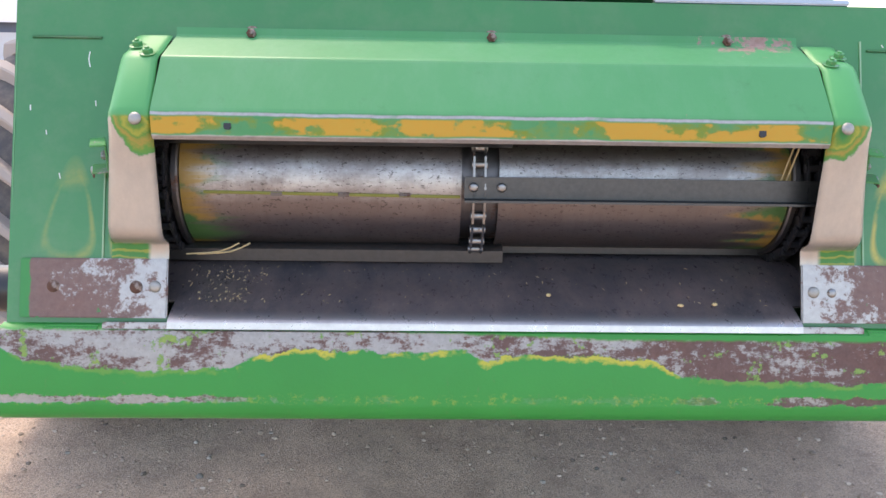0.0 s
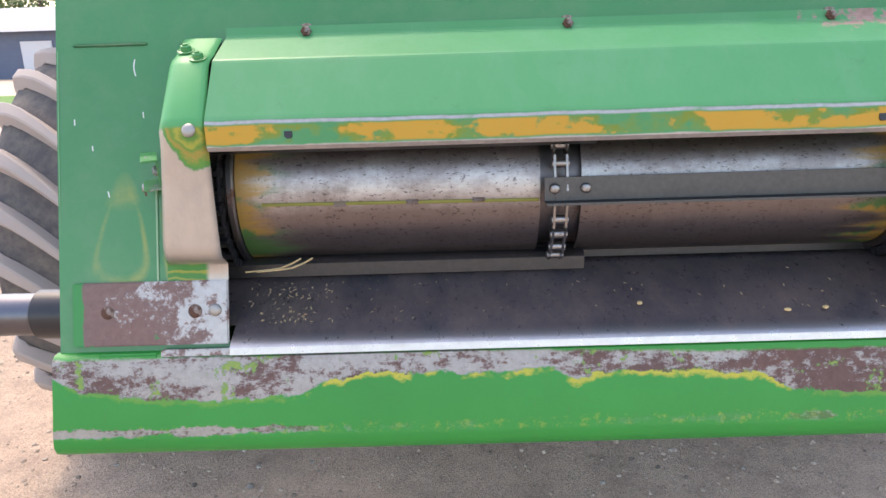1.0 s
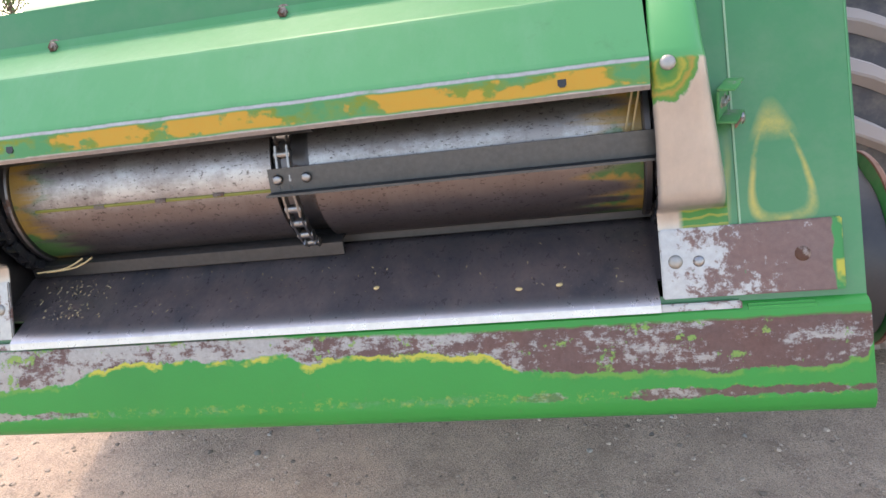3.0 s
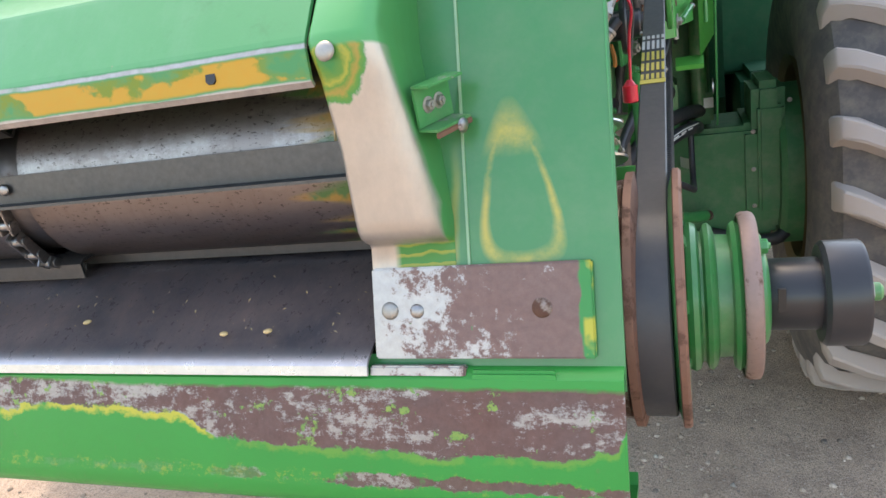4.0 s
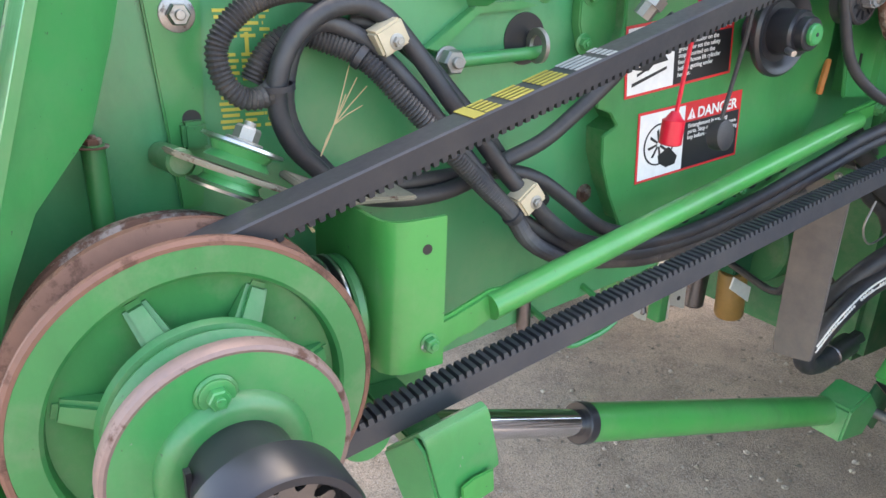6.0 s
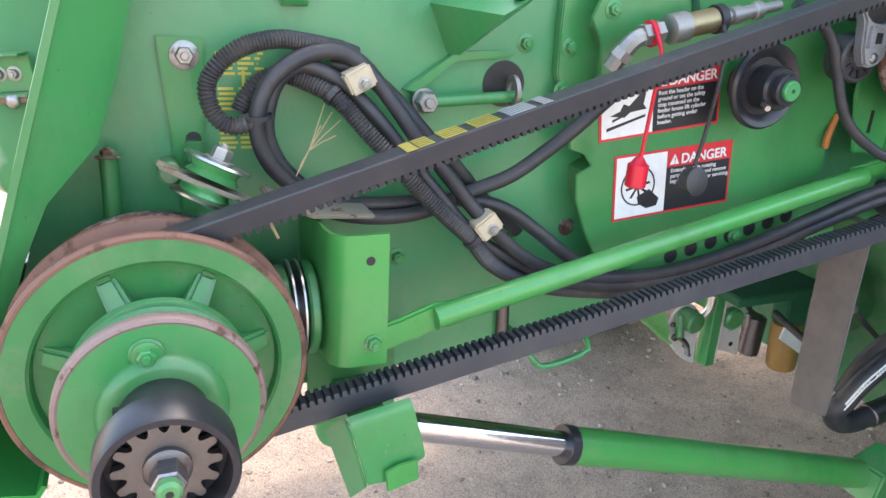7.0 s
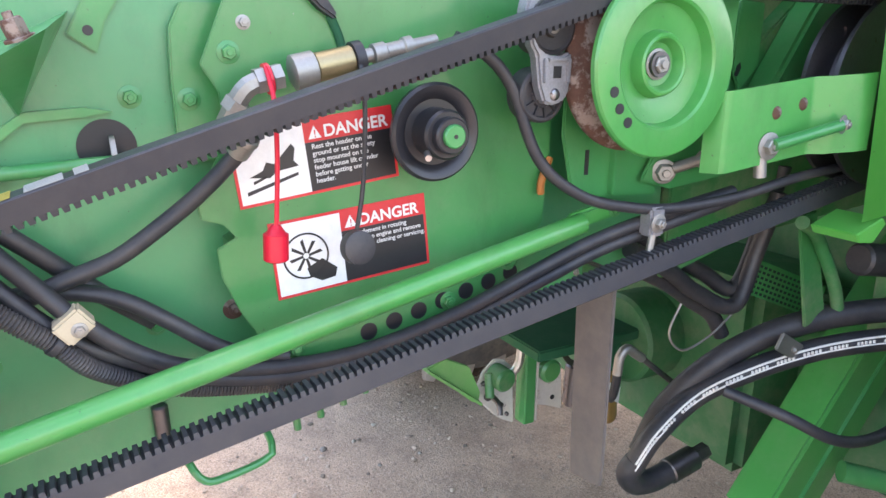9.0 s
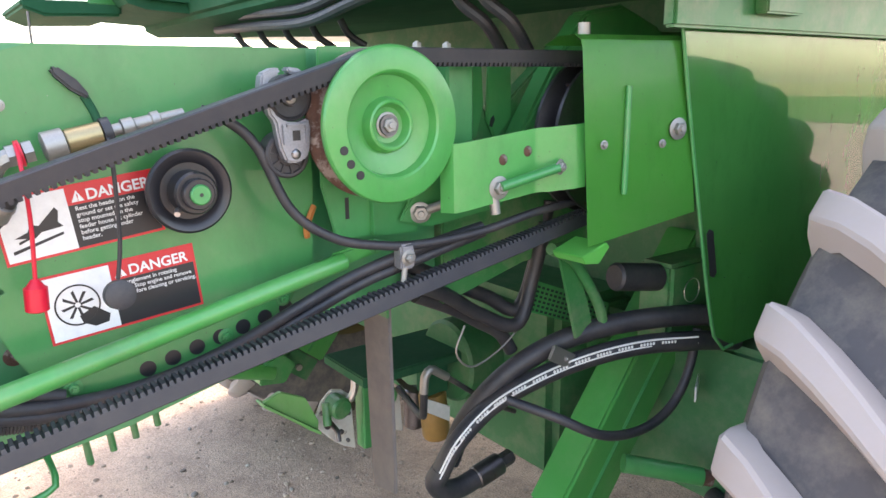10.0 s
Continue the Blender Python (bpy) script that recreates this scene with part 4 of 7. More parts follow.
part("cap_rim", lathe([(0.967, 0.0970), (0.968, 0.1000), (0.972, 0.1022), (0.981, 0.1022), (0.985, 0.1005), (0.9868, 0.0975), (0.9860, 0.0950)], pm, 64), metal("rubbed_rim", (0.28, 0.19, 0.165), 0.55, 0.25, 30.0, 0.35), drive, "rubbed rusty rim")
saddle = lathe([(0.985, 0.043), (0.985, 0.064), (0.990, 0.063), (0.996, 0.058), (0.998, 0.052), (0.998, 0.043)], pm, 40)
part("shaft_collar", saddle, CAST_GREEN, drive, "raised green collar round the shaft")
part("bolt_pad", rod((0.985, PC[0] - 0.011, PC[1] + 0.066), (0.990, PC[0] - 0.011, PC[1] + 0.066), 0.017, 20, 0.002), CAST_GREEN, drive)
bolt(HEX_GREEN, drive, (0.990, PC[0] - 0.011, PC[1] + 0.066))
part("shaft_sleeve", lathe([(0.992, 0.02), (0.992, 0.041), (0.996, 0.0435), (1.056, 0.0435), (1.056, 0.02)], pm, 40), BLACK_PAINT, drive, "black sleeve")
part("coupling_cup", lathe([(1.054, 0.02), (1.054, 0.058), (1.059, 0.0625), (1.096, 0.0625), (1.100, 0.060), (1.100, 0.054), (1.066, 0.053), (1.066, 0.02)], pm, 56), BLACK_PAINT, drive, "black coupling cup")
outline = []
for i in range(14):
    for da, r in ((-0.19, 0.0352), (-0.125, 0.0385), (-0.095, 0.0445), (-0.05, 0.0468), (0.05, 0.0468), (0.095, 0.0445), (0.125, 0.0385), (0.19, 0.0352)):
        a = 2 * math.pi * i / 14 + da
        outline.append((PC[0] + r * math.cos(a), PC[1] + r * math.sin(a)))
part("sprocket", prism(outline, "x", 1.072, 1.080, 0.0), metal("grey_sprocket", (0.24, 0.225, 0.22), 0.45), drive, "bare grey sprocket")
part("spline_ring", lathe([(1.079, 0.010), (1.079, 0.021), (1.086, 0.021), (1.088, 0.018), (1.088, 0.010)], pm, 24), DARK_M, drive)
part("shaft_nut", rod((1.086, *PC), (1.111, *PC), 0.0155, 6, 0.002), CHAIN_M, drive, "zinc nut")
part("shaft_end", rod((1.070, *PC), (1.121, *PC), 0.0110, 20, 0.003), GREEN_RUB, drive, "green shaft end")
part("shaft_centre", rod((1.118, *PC), (1.1216, *PC), 0.0035, 12), BLACKV, drive)
part("sleeve_slot", box((1.006, PC[0] - 0.0446, PC[1] - 0.004), (1.014, PC[0] - 0.040, PC[1] + 0.024), 0.0), BLACKV, drive)
part("shaft", rod((0.55, *PC), (0.88, *PC), 0.026, 24), DARK_M, drive)

# pulley half hidden behind the big one
back_p = thing("rear_pulley", "green pulley with bright metal rings on the feeder shaft", "pulley", (0.78, 1.66, 1.322))
part("drum", rod((0.775, 1.688, 1.322), (0.775, 1.7015, 1.322), 0.064, 40, 0.003), CAST_GREEN, back_p)
for y in (1.668, 1.680):
    part("ring", rod((0.775, y, 1.322), (0.775, y + 0.004, 1.322), 0.066, 40, 0.001), STEEL_M, back_p, "bright ring")
part("rear_drum", rod((0.775, 1.640, 1.322), (0.775, 1.667, 1.322), 0.060, 40, 0.003), GREEN_DIRTY, back_p)
part("spindle", rod((0.775, 1.55, 1.322), (0.775, 1.701, 1.322), 0.03, 24), DARK_M, back_p)

# flat idler with a dished green face
IC = (2.718, 1.709)
im = ring_pose(0, *IC)
idler = thing("idler_pulley", "dished bright green idler pulley with a zinc bolt and three holes", "pulley", (0.88, *IC))
part("face", lathe([(0.868, 0.02), (0.886, 0.100), (0.886, 0.127), (0.889, 0.131), (0.896, 0.131), (0.900, 0.1285), (0.901, 0.125), (0.901, 0.091), (0.8985, 0.087), (0.892, 0.085), (0.864, 0.079), (0.853, 0.072), (0.850, 0.064),
                          (0.853, 0.056), (0.862, 0.050), (0.886, 0.045), (0.8915, 0.0425), (0.893, 0.039), (0.8915, 0.036), (0.884, 0.033), (0.877, 0.030), (0.876, 0.02)], im, 96), GREEN_NEW, idler, "dished green face", None, 24)
part("groove", lathe([(0.822, 0.086), (0.822, 0.124), (0.827, 0.128), (0.834, 0.128), (0.842, 0.122), (0.852, 0.094), (0.870, 0.094), (0.886, 0.112), (0.886, 0.098), (0.868, 0.086)], im, 72), RUSTY, idler, "rusty belt groove and back flange")
bolt(HEX_BIG, idler, (0.877, *IC), (1, 0, 0), 0.2)
for i in range(3):
    a = radians(200 + 14 * i)
    part("hole", rod((0.894, IC[0] + 0.104 * math.cos(a), IC[1] + 0.104 * math.sin(a)), (0.9022, IC[0] + 0.104 * math.cos(a), IC[1] + 0.104 * math.sin(a)), 0.0075, 16), BLACKV, idler)

# small black pulley on the cover
BC = (2.403, 1.619)
bmx = ring_pose(0, *BC)
blackp = thing("shaft_pulley", "small black pulley with a green shaft end and a grease nipple", "pulley", (0.80, *BC))
part("disc", lathe([(0.790, 0.01), (0.790, 0.062), (0.796, 0.066), (0.802, 0.066), (0.806, 0.062), (0.804, 0.052), (0.796, 0.044), (0.796, 0.01)], bmx, 56), BLACK_PAINT, blackp, "black dished disc")
part("hub", lathe([(0.755, 0.01), (0.755, 0.034), (0.830, 0.033), (0.834, 0.030), (0.834, 0.01)], bmx, 40), BLACK_PAINT, blackp)
part("boss", lathe([(0.830, 0.01), (0.830, 0.024), (0.846, 0.024), (0.848, 0.022), (0.848, 0.01)], bmx, 32), BLACK_PAINT, blackp)
part("shaft_end", rod((0.84, *BC), (0.855, *BC), 0.0155, 24, 0.002), GREEN_M, blackp, "green shaft end")
part("centre_hole", rod((0.853, *BC), (0.8556, *BC), 0.003, 10), BLACKV, blackp)
part("grease_nipple", rod((0.832, BC[0] - 0.030, BC[1] - 0.022), (0.848, BC[0] - 0.036, BC[1] - 0.026), 0.0045, 10), STEEL_M, blackp, "bright nipple")

# rear drive pulley behind the guard
RC = (3.255, 1.662)
part_rear = thing("upper_drive_pulley", "dark grey drive pulley behind the green guard", "pulley", (0.87, *RC))
part("sheave", lathe([(0.842, 0.03), (0.842, 0.165), (0.850, 0.165), (0.862, 0.120), (0.888, 0.120), (0.900, 0.165), (0.908, 0.165), (0.908, 0.03)], ring_pose(0, *RC), 64), metal("dark_sheave", (0.16, 0.15, 0.16), 0.45, 0.1), part_rear)


# ---- drive belt: one closed loop ----
def belt_loop():
    pts = []

    def arc(c, r0, a0, a1, n, rise=0.0):
        for i in range(n + 1):
            a = radians(a0 + (a1 - a0) * i / n)
            r = r0 + rise * math.sin(math.pi * i / n)
            pts.append(Vector((c[0] + r * math.cos(a), c[1] + r * math.sin(a))))
    arc(PC, 0.127, 279.6, 106.8, 26, 0.014)
    arc(IC, 0.116, 106.8, 91, 5)
    arc(RC, 0.164, 91, -79.4, 26)
    return pts


def belt_meshes():
    pts = belt_loop()
    dense = []
    n = len(pts)
    for i in range(n):
        a, b = pts[i], pts[(i + 1) % n]
        k = max(1, int((b - a).length / 0.06))
        dense += [a.lerp(b, j / k) for j in range(k)]
    n = len(dense)
    X0, X1, TH = 0.852, 0.8905, 0.022
    band, cogs = bmesh.new(), bmesh.new()
    rings = []
    for i, p in enumerate(dense):
        d = (dense[(i + 1) % n] - dense[i - 1]).normalized()
        o = Vector((-d.y, d.x))  # outward
        rings.append([band.verts.new((x, *(p + o * q))) for x, q in ((X0, TH / 2 - 0.002), (X0 + 0.002, TH / 2), (X1 - 0.002, TH / 2), (X1, TH / 2 - 0.002), (X1 - 0.004, -0.0135), (X0 + 0.004, -0.0135))])
    for i in range(n):
        u, w = rings[i], rings[(i + 1) % n]
        for j in range(6):
            band.faces.new((u[j], u[(j + 1) % 6], w[(j + 1) % 6], w[j]))
    # cogs on the inner side
    run, pitch = 0.0, 0.0106
    for i in range(n):
        a, b = dense[i], dense[(i + 1) % n]
        ln = (b - a).length
        d = (b - a).normalized()
        o = Vector((-d.y, d.x))
        while run < ln:
            c = a + d * run
            q = []
            for x0, x1, dep, half in ((X0 + 0.004, X1 - 0.004, 0.0125, 0.0038), (X0 + 0.006, X1 - 0.006, 0.0200, 0.0027)):
                for e in (-half, half):
                    for x in (x0, x1):
                        q.append(cogs.verts.new((x, *(c - o * dep + d * e))))
            for f in ((0, 1, 5, 4), (2, 6, 7, 3), (0, 4, 6, 2), (1, 3, 7, 5), (4, 5, 7, 6)):
                cogs.faces.new([q[k] for k in f])
            run += pitch
        run -= ln
    return band, cogs


belt = thing("drive_belt", "wide black cogged variable-speed drive belt with yellow print", "drive belt", (0.875, *PC))
band, cogs = belt_meshes()
part("band", band, BELT_M, belt)
tagged(part("cog_strip", cogs, BELT_M, belt, "moulded rubber cogs", smooth=None), kind="stuff")

# ---- side of the feeder house ----
def skewed(m, pts, thick, axis, d0, d1):
    """A folded sheet laid through a pose that may shear."""
    b = folded(pts, thick, axis, d0, d1)
    b.transform(m)
    return b


# folded foot of the side walls
for s in (-1, 1):
    foot_line = [(s * WX, 1.225), (s * (WX - 0.004), 1.215), (s * 0.60, 1.150)]
    b = bmesh.new()
    vs = [[b.verts.new((x, y, z + dz)) for y, dz in ((1.42, 0.0), (1.80, 0.0), (2.30, 0.055), (2.93, 0.20))] for x, z in foot_line]
    for u, w in zip(vs, vs[1:]):
        for j in range(3):
            b.faces.new((u[j], u[j + 1], w[j + 1], w[j]))
    bmesh.ops.solidify(b, geom=b.faces[:], thickness=0.004)
    part("wall_foot", b, GREEN_DIRTY, house)


def side_bolts(parent, spots, mesh=HEX_GREEN, x=WX):
    for y, z in spots:
        bolt(mesh, parent, (x, y, z), (1, 0, 0), (y * 31) % 1.0)


side_bolts(house, ((2.041, 1.666), (1.852, 1.347), (2.045, 1.368)))
side_bolts(house, ((2.147, 1.374), (2.418, 1.824)), HEX_RUST)

# cover plate with a scalloped edge
cover_poly = [(2.215, 1.838), (2.180, 1.828), (2.152, 1.790), (2.116, 1.706), (2.136, 1.673), (2.14, 1.631), (2.131, 1.599), (2.10, 1.539), (2.103, 1.517), (2.13, 1.508), (2.145, 1.490), (2.120, 1.476), (2.124, 1.437), (2.145, 1.386), (2.185, 1.316),
              (2.252, 1.300), (2.359, 1.310), (2.457, 1.328), (2.564, 1.358), (2.603, 1.42), (2.634, 1.46), (2.642, 1.60), (2.642, 1.838)]
cover = thing("cover_plate", "bright green steel cover plate with a scalloped edge", "cover", (0.74, 2.3, 1.3))
part("plate", prism(cover_poly, "x", 0.733, 0.740, 0.0015), COVER_GREEN, cover)
part("rim", prism([(p[0] * 0.93 + 0.167, p[1] * 0.93 + 0.107) for p in cover_poly], "x", WX, 0.7335, 0.0), GREEN_DIRTY, cover)
for i in range(7):
    y, z = 2.327 + 0.0412 * i, 1.326 + 0.0093 * i
    part("hole", rod((0.739, y, z), (0.7406, y, z), 0.0135, 20), BLACKV, cover)
part("edge_strip", prism([(2.105, 1.778), (2.090, 1.748), (2.088, 1.690), (2.090, 1.625), (2.104, 1.585), (2.16, 1.585), (2.16, 1.778)], "x", WX, 0.703, 0.002), GREEN_CHIP, cover, "chipped strip along the cover's edge")
side_bolts(cover, ((2.107, 1.663), (2.10, 1.60)), HEX_GREEN, 0.703)
bolt(HEX_SMALL, cover, (0.740, 2.170, 1.755))
side_bolts(cover, ((2.215, 1.322), (2.46, 1.352), (2.57, 1.40), (2.15, 1.72)), HEX_GREEN, 0.740)


def text_mesh(words, size, align="LEFT"):
    cu = bpy.data.curves.new("words", "FONT")
    cu.body, cu.size, cu.align_x, cu.extrude = words, size, align, 0.0002
    cu.offset = size * (0.022 if words.isupper() else 0.008)
    ob = bpy.data.objects.new("words", cu)
    scene.collection.objects.link(ob)
    me = bpy.data.meshes.new_from_object(ob.evaluated_get(bpy.context.evaluated_depsgraph_get()))
    bpy.data.objects.remove(ob)
    return me


def slab(parent, name, material, m, x0, y0, x1, y1, h0, h1, label=""):
    return part(name, box((x0, y0, h0), (x1, y1, h1), 0.0), material, parent, label, m, None)


def words(parent, m, text, x, y, size, material, wide=1.0, align="LEFT", h=0.0022):
    me = text_mesh(text, size, align)
    me.materials.append(material)
    return part("lettering", me, None, parent, "", m @ Matrix.Translation((x, y, h)) @ Matrix.Diagonal((wide, 1, 1, 1)))


def danger_decal(y, z, turn, w, h, lines, picture):
    ob = thing("danger_decal", "red, white and black danger decal on the green cover plate", "decal", (0.7405, y, z), "danger decals")
    m = Matrix.Translation((0.7405, y, z)) @ Matrix(((0, 0, 1, 0), (1, 0, 0, 0), (0, 1, 0, 0), (0, 0, 0, 1))) @ Matrix.Rotation(radians(turn), 4, "Z")
    slab(ob, "border", RED, m, -w / 2, -h / 2, w / 2, h / 2, 0.0, 0.0008)
    split = -w / 2 + w * 0.43
    slab(ob, "picture_panel", WHITE, m, -w / 2 + 0.004, -h / 2 + 0.004, split, h / 2 - 0.004, 0.0006, 0.0013)
    slab(ob, "text_panel", BLACKV, m, split, -h / 2 + 0.004, w / 2 - 0.004, h / 2 - 0.031, 0.0006, 0.0013)
    part("warning_triangle", prism([(split + 0.006, h / 2 - 0.027), (split + 0.024, h / 2 - 0.027), (split + 0.015, h / 2 - 0.010)], "z", 0.0009, 0.0016), WHITE, ob, "", m, None)
    words(ob, m, "!", split + 0.0135, h / 2 - 0.0255, 0.014, RED, h=0.0019)
    words(ob, m, "DANGER", split + 0.027, h / 2 - 0.0265, 0.0225, WHITE, 1.02)
    for i, t in enumerate(lines):
        words(ob, m, t, split + 0.008, h / 2 - 0.040 - 0.0092 * i, 0.0092, WHITE)
    cx, cy = (-w / 2 + split) / 2, -0.004
    if picture == "header":
        part("pictogram", prism([(cx - 0.030, cy - 0.008), (cx - 0.012, cy - 0.002), (cx - 0.006, cy + 0.008), (cx + 0.004, cy + 0.004), (cx + 0.030, cy + 0.026), (cx + 0.034, cy + 0.020), (cx + 0.030, cy + 0.004), (cx + 0.036, cy - 0.004), (cx + 0.006, cy - 0.006), (cx - 0.004, cy - 0.013)], "z", 0.001, 0.0017), BLACKV, ob, "", m, None)
        part("pictogram_bar", prism([(cx - 0.026, cy - 0.014), (cx - 0.008, cy - 0.009), (cx - 0.008, cy - 0.012), (cx - 0.026, cy - 0.018)], "z", 0.001, 0.0017), BLACKV, ob, "", m, None)
        part("pictogram_base", prism([(cx - 0.036, cy - 0.026), (cx + 0.034, cy - 0.012), (cx + 0.034, cy - 0.016), (cx - 0.036, cy - 0.031)], "z", 0.001, 0.0017), BLACKV, ob, "", m, None)
    else:
        ring = lathe([(0.001, 0.030), (0.001, 0.0325), (0.0017, 0.0325), (0.0017, 0.030)], Matrix.Rotation(radians(-90), 4, "Y"), 40)
        part("pictogram_ring", ring, BLACKV, ob, "", m @ Matrix.Translation((cx - 0.004, cy + 0.004, 0.0005)), None)
        for i in range(8):
            a = 2 * math.pi * i / 8
            blade = prism([(0.004, -0.0015), (0.024, 0.002), (0.021, 0.006), (0.004, 0.002)], "z", 0.001, 0.0017)
            part("pictogram_blade", blade, BLACKV, ob, "", m @ Matrix.Translation((cx - 0.004, cy + 0.004, 0)) @ Matrix.Rotation(a, 4, "Z"), None)
        part("pictogram_shape", prism([(cx - 0.005, cy - 0.014), (cx + 0.018, cy - 0.004), (cx + 0.038, cy - 0.022), (cx + 0.034, cy - 0.034), (cx + 0.014, cy - 0.036), (cx - 0.002, cy - 0.026)], "z", 0.0012, 0.0019), BLACKV, ob, "", m, None)
    return ob


danger_decal(2.2585, 1.589, 7.0, 0.226, 0.100, ("Rest the header on the", "ground or set the safety", "stop mounted on the", "feeder house lift cylinder", "before getting under", "header."), "header")
danger_decal(2.306, 1.4605, 5.5, 0.232, 0.108, ("Entanglement in rotating", "parts. Stop engine and remove", "key before cleaning or servicing."), "fan")

# ---- green stay rod, its channel bracket and the hanging stop ----
channel = thing("channel_bracket", "bright green bent channel bracket with a hole and a bolt", "bracket", (0.86, 1.745, 1.27))
part("web", folded([(0.690, 1.702), (0.825, 1.706), (0.843, 1.709), (0.855, 1.717), (0.861, 1.729), (0.862, 1.742), (0.862, 1.781)], 0.005, "z", 1.268, 1.447), GREEN_NEW, channel)
part("top_tab", prism([(1.640, 1.478), (1.700, 1.452), (1.780, 1.447), (1.782, 1.452), (1.702, 1.459), (1.645, 1.485)], "x", 0.740, 0.80, 0.002), DUSTY, channel, "dusty thin strip")
part("hole", rod((0.861, 1.757, 1.413), (0.8625, 1.757, 1.413), 0.006, 16), BLACKV, channel)
bolt(hex_mesh("bolt", 0.0095, 0.010, 0.0118, GREEN_RUB), channel, (0.8625, 1.762, 1.300), (1, 0, 0), 0.3)

stay = thing("stay_rod", "bright green tubular stay rod with flattened ends", "rod", (0.87, 1.76, 1.304))
p0, p1 = Vector((0.857, 1.848, 1.322)), Vector((0.800, 2.665, 1.466))
part("tube", rod(p0, p1, 0.0165, 24), GREEN_NEW, stay)
part("flat_end", prism([(1.748, 1.276), (1.795, 1.284), (1.812, 1.293), (1.822, 1.290), (1.838, 1.298), (1.855, 1.304), (1.872, 1.312), (1.872, 1.341), (1.850, 1.342), (1.838, 1.338), (1.800, 1.325), (1.748, 1.312)], "x", 0.8445, 0.8560, 0.004), GREEN_NEW, stay, "flattened end")
part("flat_end", prism([(2.645, 1.452), (2.745, 1.470), (2.750, 1.490), (2.735, 1.497), (2.70, 1.490), (2.645, 1.480)], "x", 0.784, 0.797, 0.004), GREEN_NEW, stay, "flattened end")
bolt(HEX_GREEN, stay, (0.797, 2.735, 1.482))

stop = thing("hanging_stop", "rubbed green folded steel stop hanging below the belt", "bracket", (0.94, 1.76, 1.13))


def folded_quads(rows, thick):
    """Sheet metal through rows of points, thickened inwards."""
    b = bmesh.new()
    grid = [[b.verts.new(p) for p in row] for row in rows]
    for u, w in zip(grid, grid[1:]):
        for i in range(len(u) - 1):
            b.faces.new((u[i], u[i + 1], w[i + 1], w[i]))
    bmesh.ops.recalc_face_normals(b, faces=b.faces)
    bmesh.ops.solidify(b, geom=b.faces[:], thickness=thick)
    return bevel(b, 0.001)


part("face", folded_quads([[(0.880, 1.697, 1.195), (0.880, 1.745, 1.203), (0.880, 1.800, 1.212)], [(0.928, 1.709, 1.2385), (0.928, 1.749, 1.246), (0.928, 1.790, 1.2530)],
                           [(0.937, 1.7105, 1.236), (0.937, 1.7505, 1.2435), (0.937, 1.791, 1.2505)], [(0.941, 1.713, 1.226), (0.941, 1.753, 1.234), (0.941, 1.793, 1.242)],
                           [(0.940, 1.725, 1.180), (0.940, 1.765, 1.184), (0.940, 1.808, 1.186)], [(0.940, 1.735, 1.142), (0.940, 1.758, 1.142), (0.940, 1.811, 1.168)]], 0.005), GREEN_CHIP, stop, "", None, 40)
part("side", folded_quads([[(0.880, 1.698, 1.192), (0.926, 1.7085, 1.234), (0.938, 1.7135, 1.222)], [(0.893, 1.728, 1.092), (0.915, 1.731, 1.115), (0.938, 1.7355, 1.140)]], 0.004), GREEN_M, stop, "", None, 40)
part("small_tab", prism([(1.755, 1.164), (1.772, 1.171), (1.798, 1.173), (1.801, 1.141), (1.758, 1.131)], "x", 0.944, 0.948, 0.002), GREEN_NEW, stop)
part("hanger_plate", folded_quads([[(0.735, 1.700, 1.262), (0.735, 1.832, 1.262)], [(0.735, 1.702, 1.11), (0.735, 1.836, 1.11)]], 0.006), GREEN_DIRTY, stop, "dirty green hanger plate")
part("hanger_arm", box((0.74, 1.735, 1.165), (0.93, 1.79, 1.185), 0.003), GREEN_DIRTY, stop)

# ---- spring idler with two small pulleys ----
jockey = thing("jockey_pulley", "pair of small green pulleys with bright flanges on a dusty arm", "pulley", (0.80, 1.575, 1.47))
jd = Vector((-0.10, 0.43, 0.90)).normalized()
jp = Vector((0.804, 1.568, 1.488))
jm = aim(jp, jd)
part("lower_pulley", lathe([(0.003, 0.01), (0.003, 0.031), (0.010, 0.0265), (0.018, 0.032), (0.018, 0.01)], jm, 36), GREEN_M, jockey)
part("lower_flange", lathe([(-0.001, 0.01), (-0.002, 0.039), (0.001, 0.040), (0.004, 0.032), (0.004, 0.01)], jm, 36), STEEL_M, jockey, "bright flange")
part("upper_pulley", lathe([(0.027, 0.01), (0.027, 0.032), (0.034, 0.0265), (0.042, 0.031), (0.042, 0.01)], jm, 36), GREEN_M, jockey)
part("upper_flange", lathe([(0.041, 0.01), (0.042, 0.032), (0.044, 0.040), (0.047, 0.039), (0.048, 0.01)], jm, 36), STEEL_M, jockey, "bright flange")
bolt(hex_mesh("bolt", 0.0125, 0.016, 0.018, ZINC), jockey, jp + jd * 0.048, jd)
arm = prism([(1.520, 0.765), (1.545, 0.755), (1.60, 0.770), (1.66, 0.79), (1.665, 0.81), (1.60, 0.835), (1.545, 0.832), (1.520, 0.81)], "z", -0.003, 0.003, 0.002)
arm.transform(Matrix(((0, 1, 0, 0), (1, 0, 0, 0), (-0.478, 0.111, 1, 1.505 + 0.478 * 1.572 - 0.111 * 0.801), (0, 0, 0, 1))))
part("arm", arm, DUSTY, jockey, "dusty brown arm")
part("arm_post", rod((WX, 1.535, 1.500), (0.775, 1.535, 1.512), 0.014, 20, 0.003), GREEN_DIRTY, jockey)

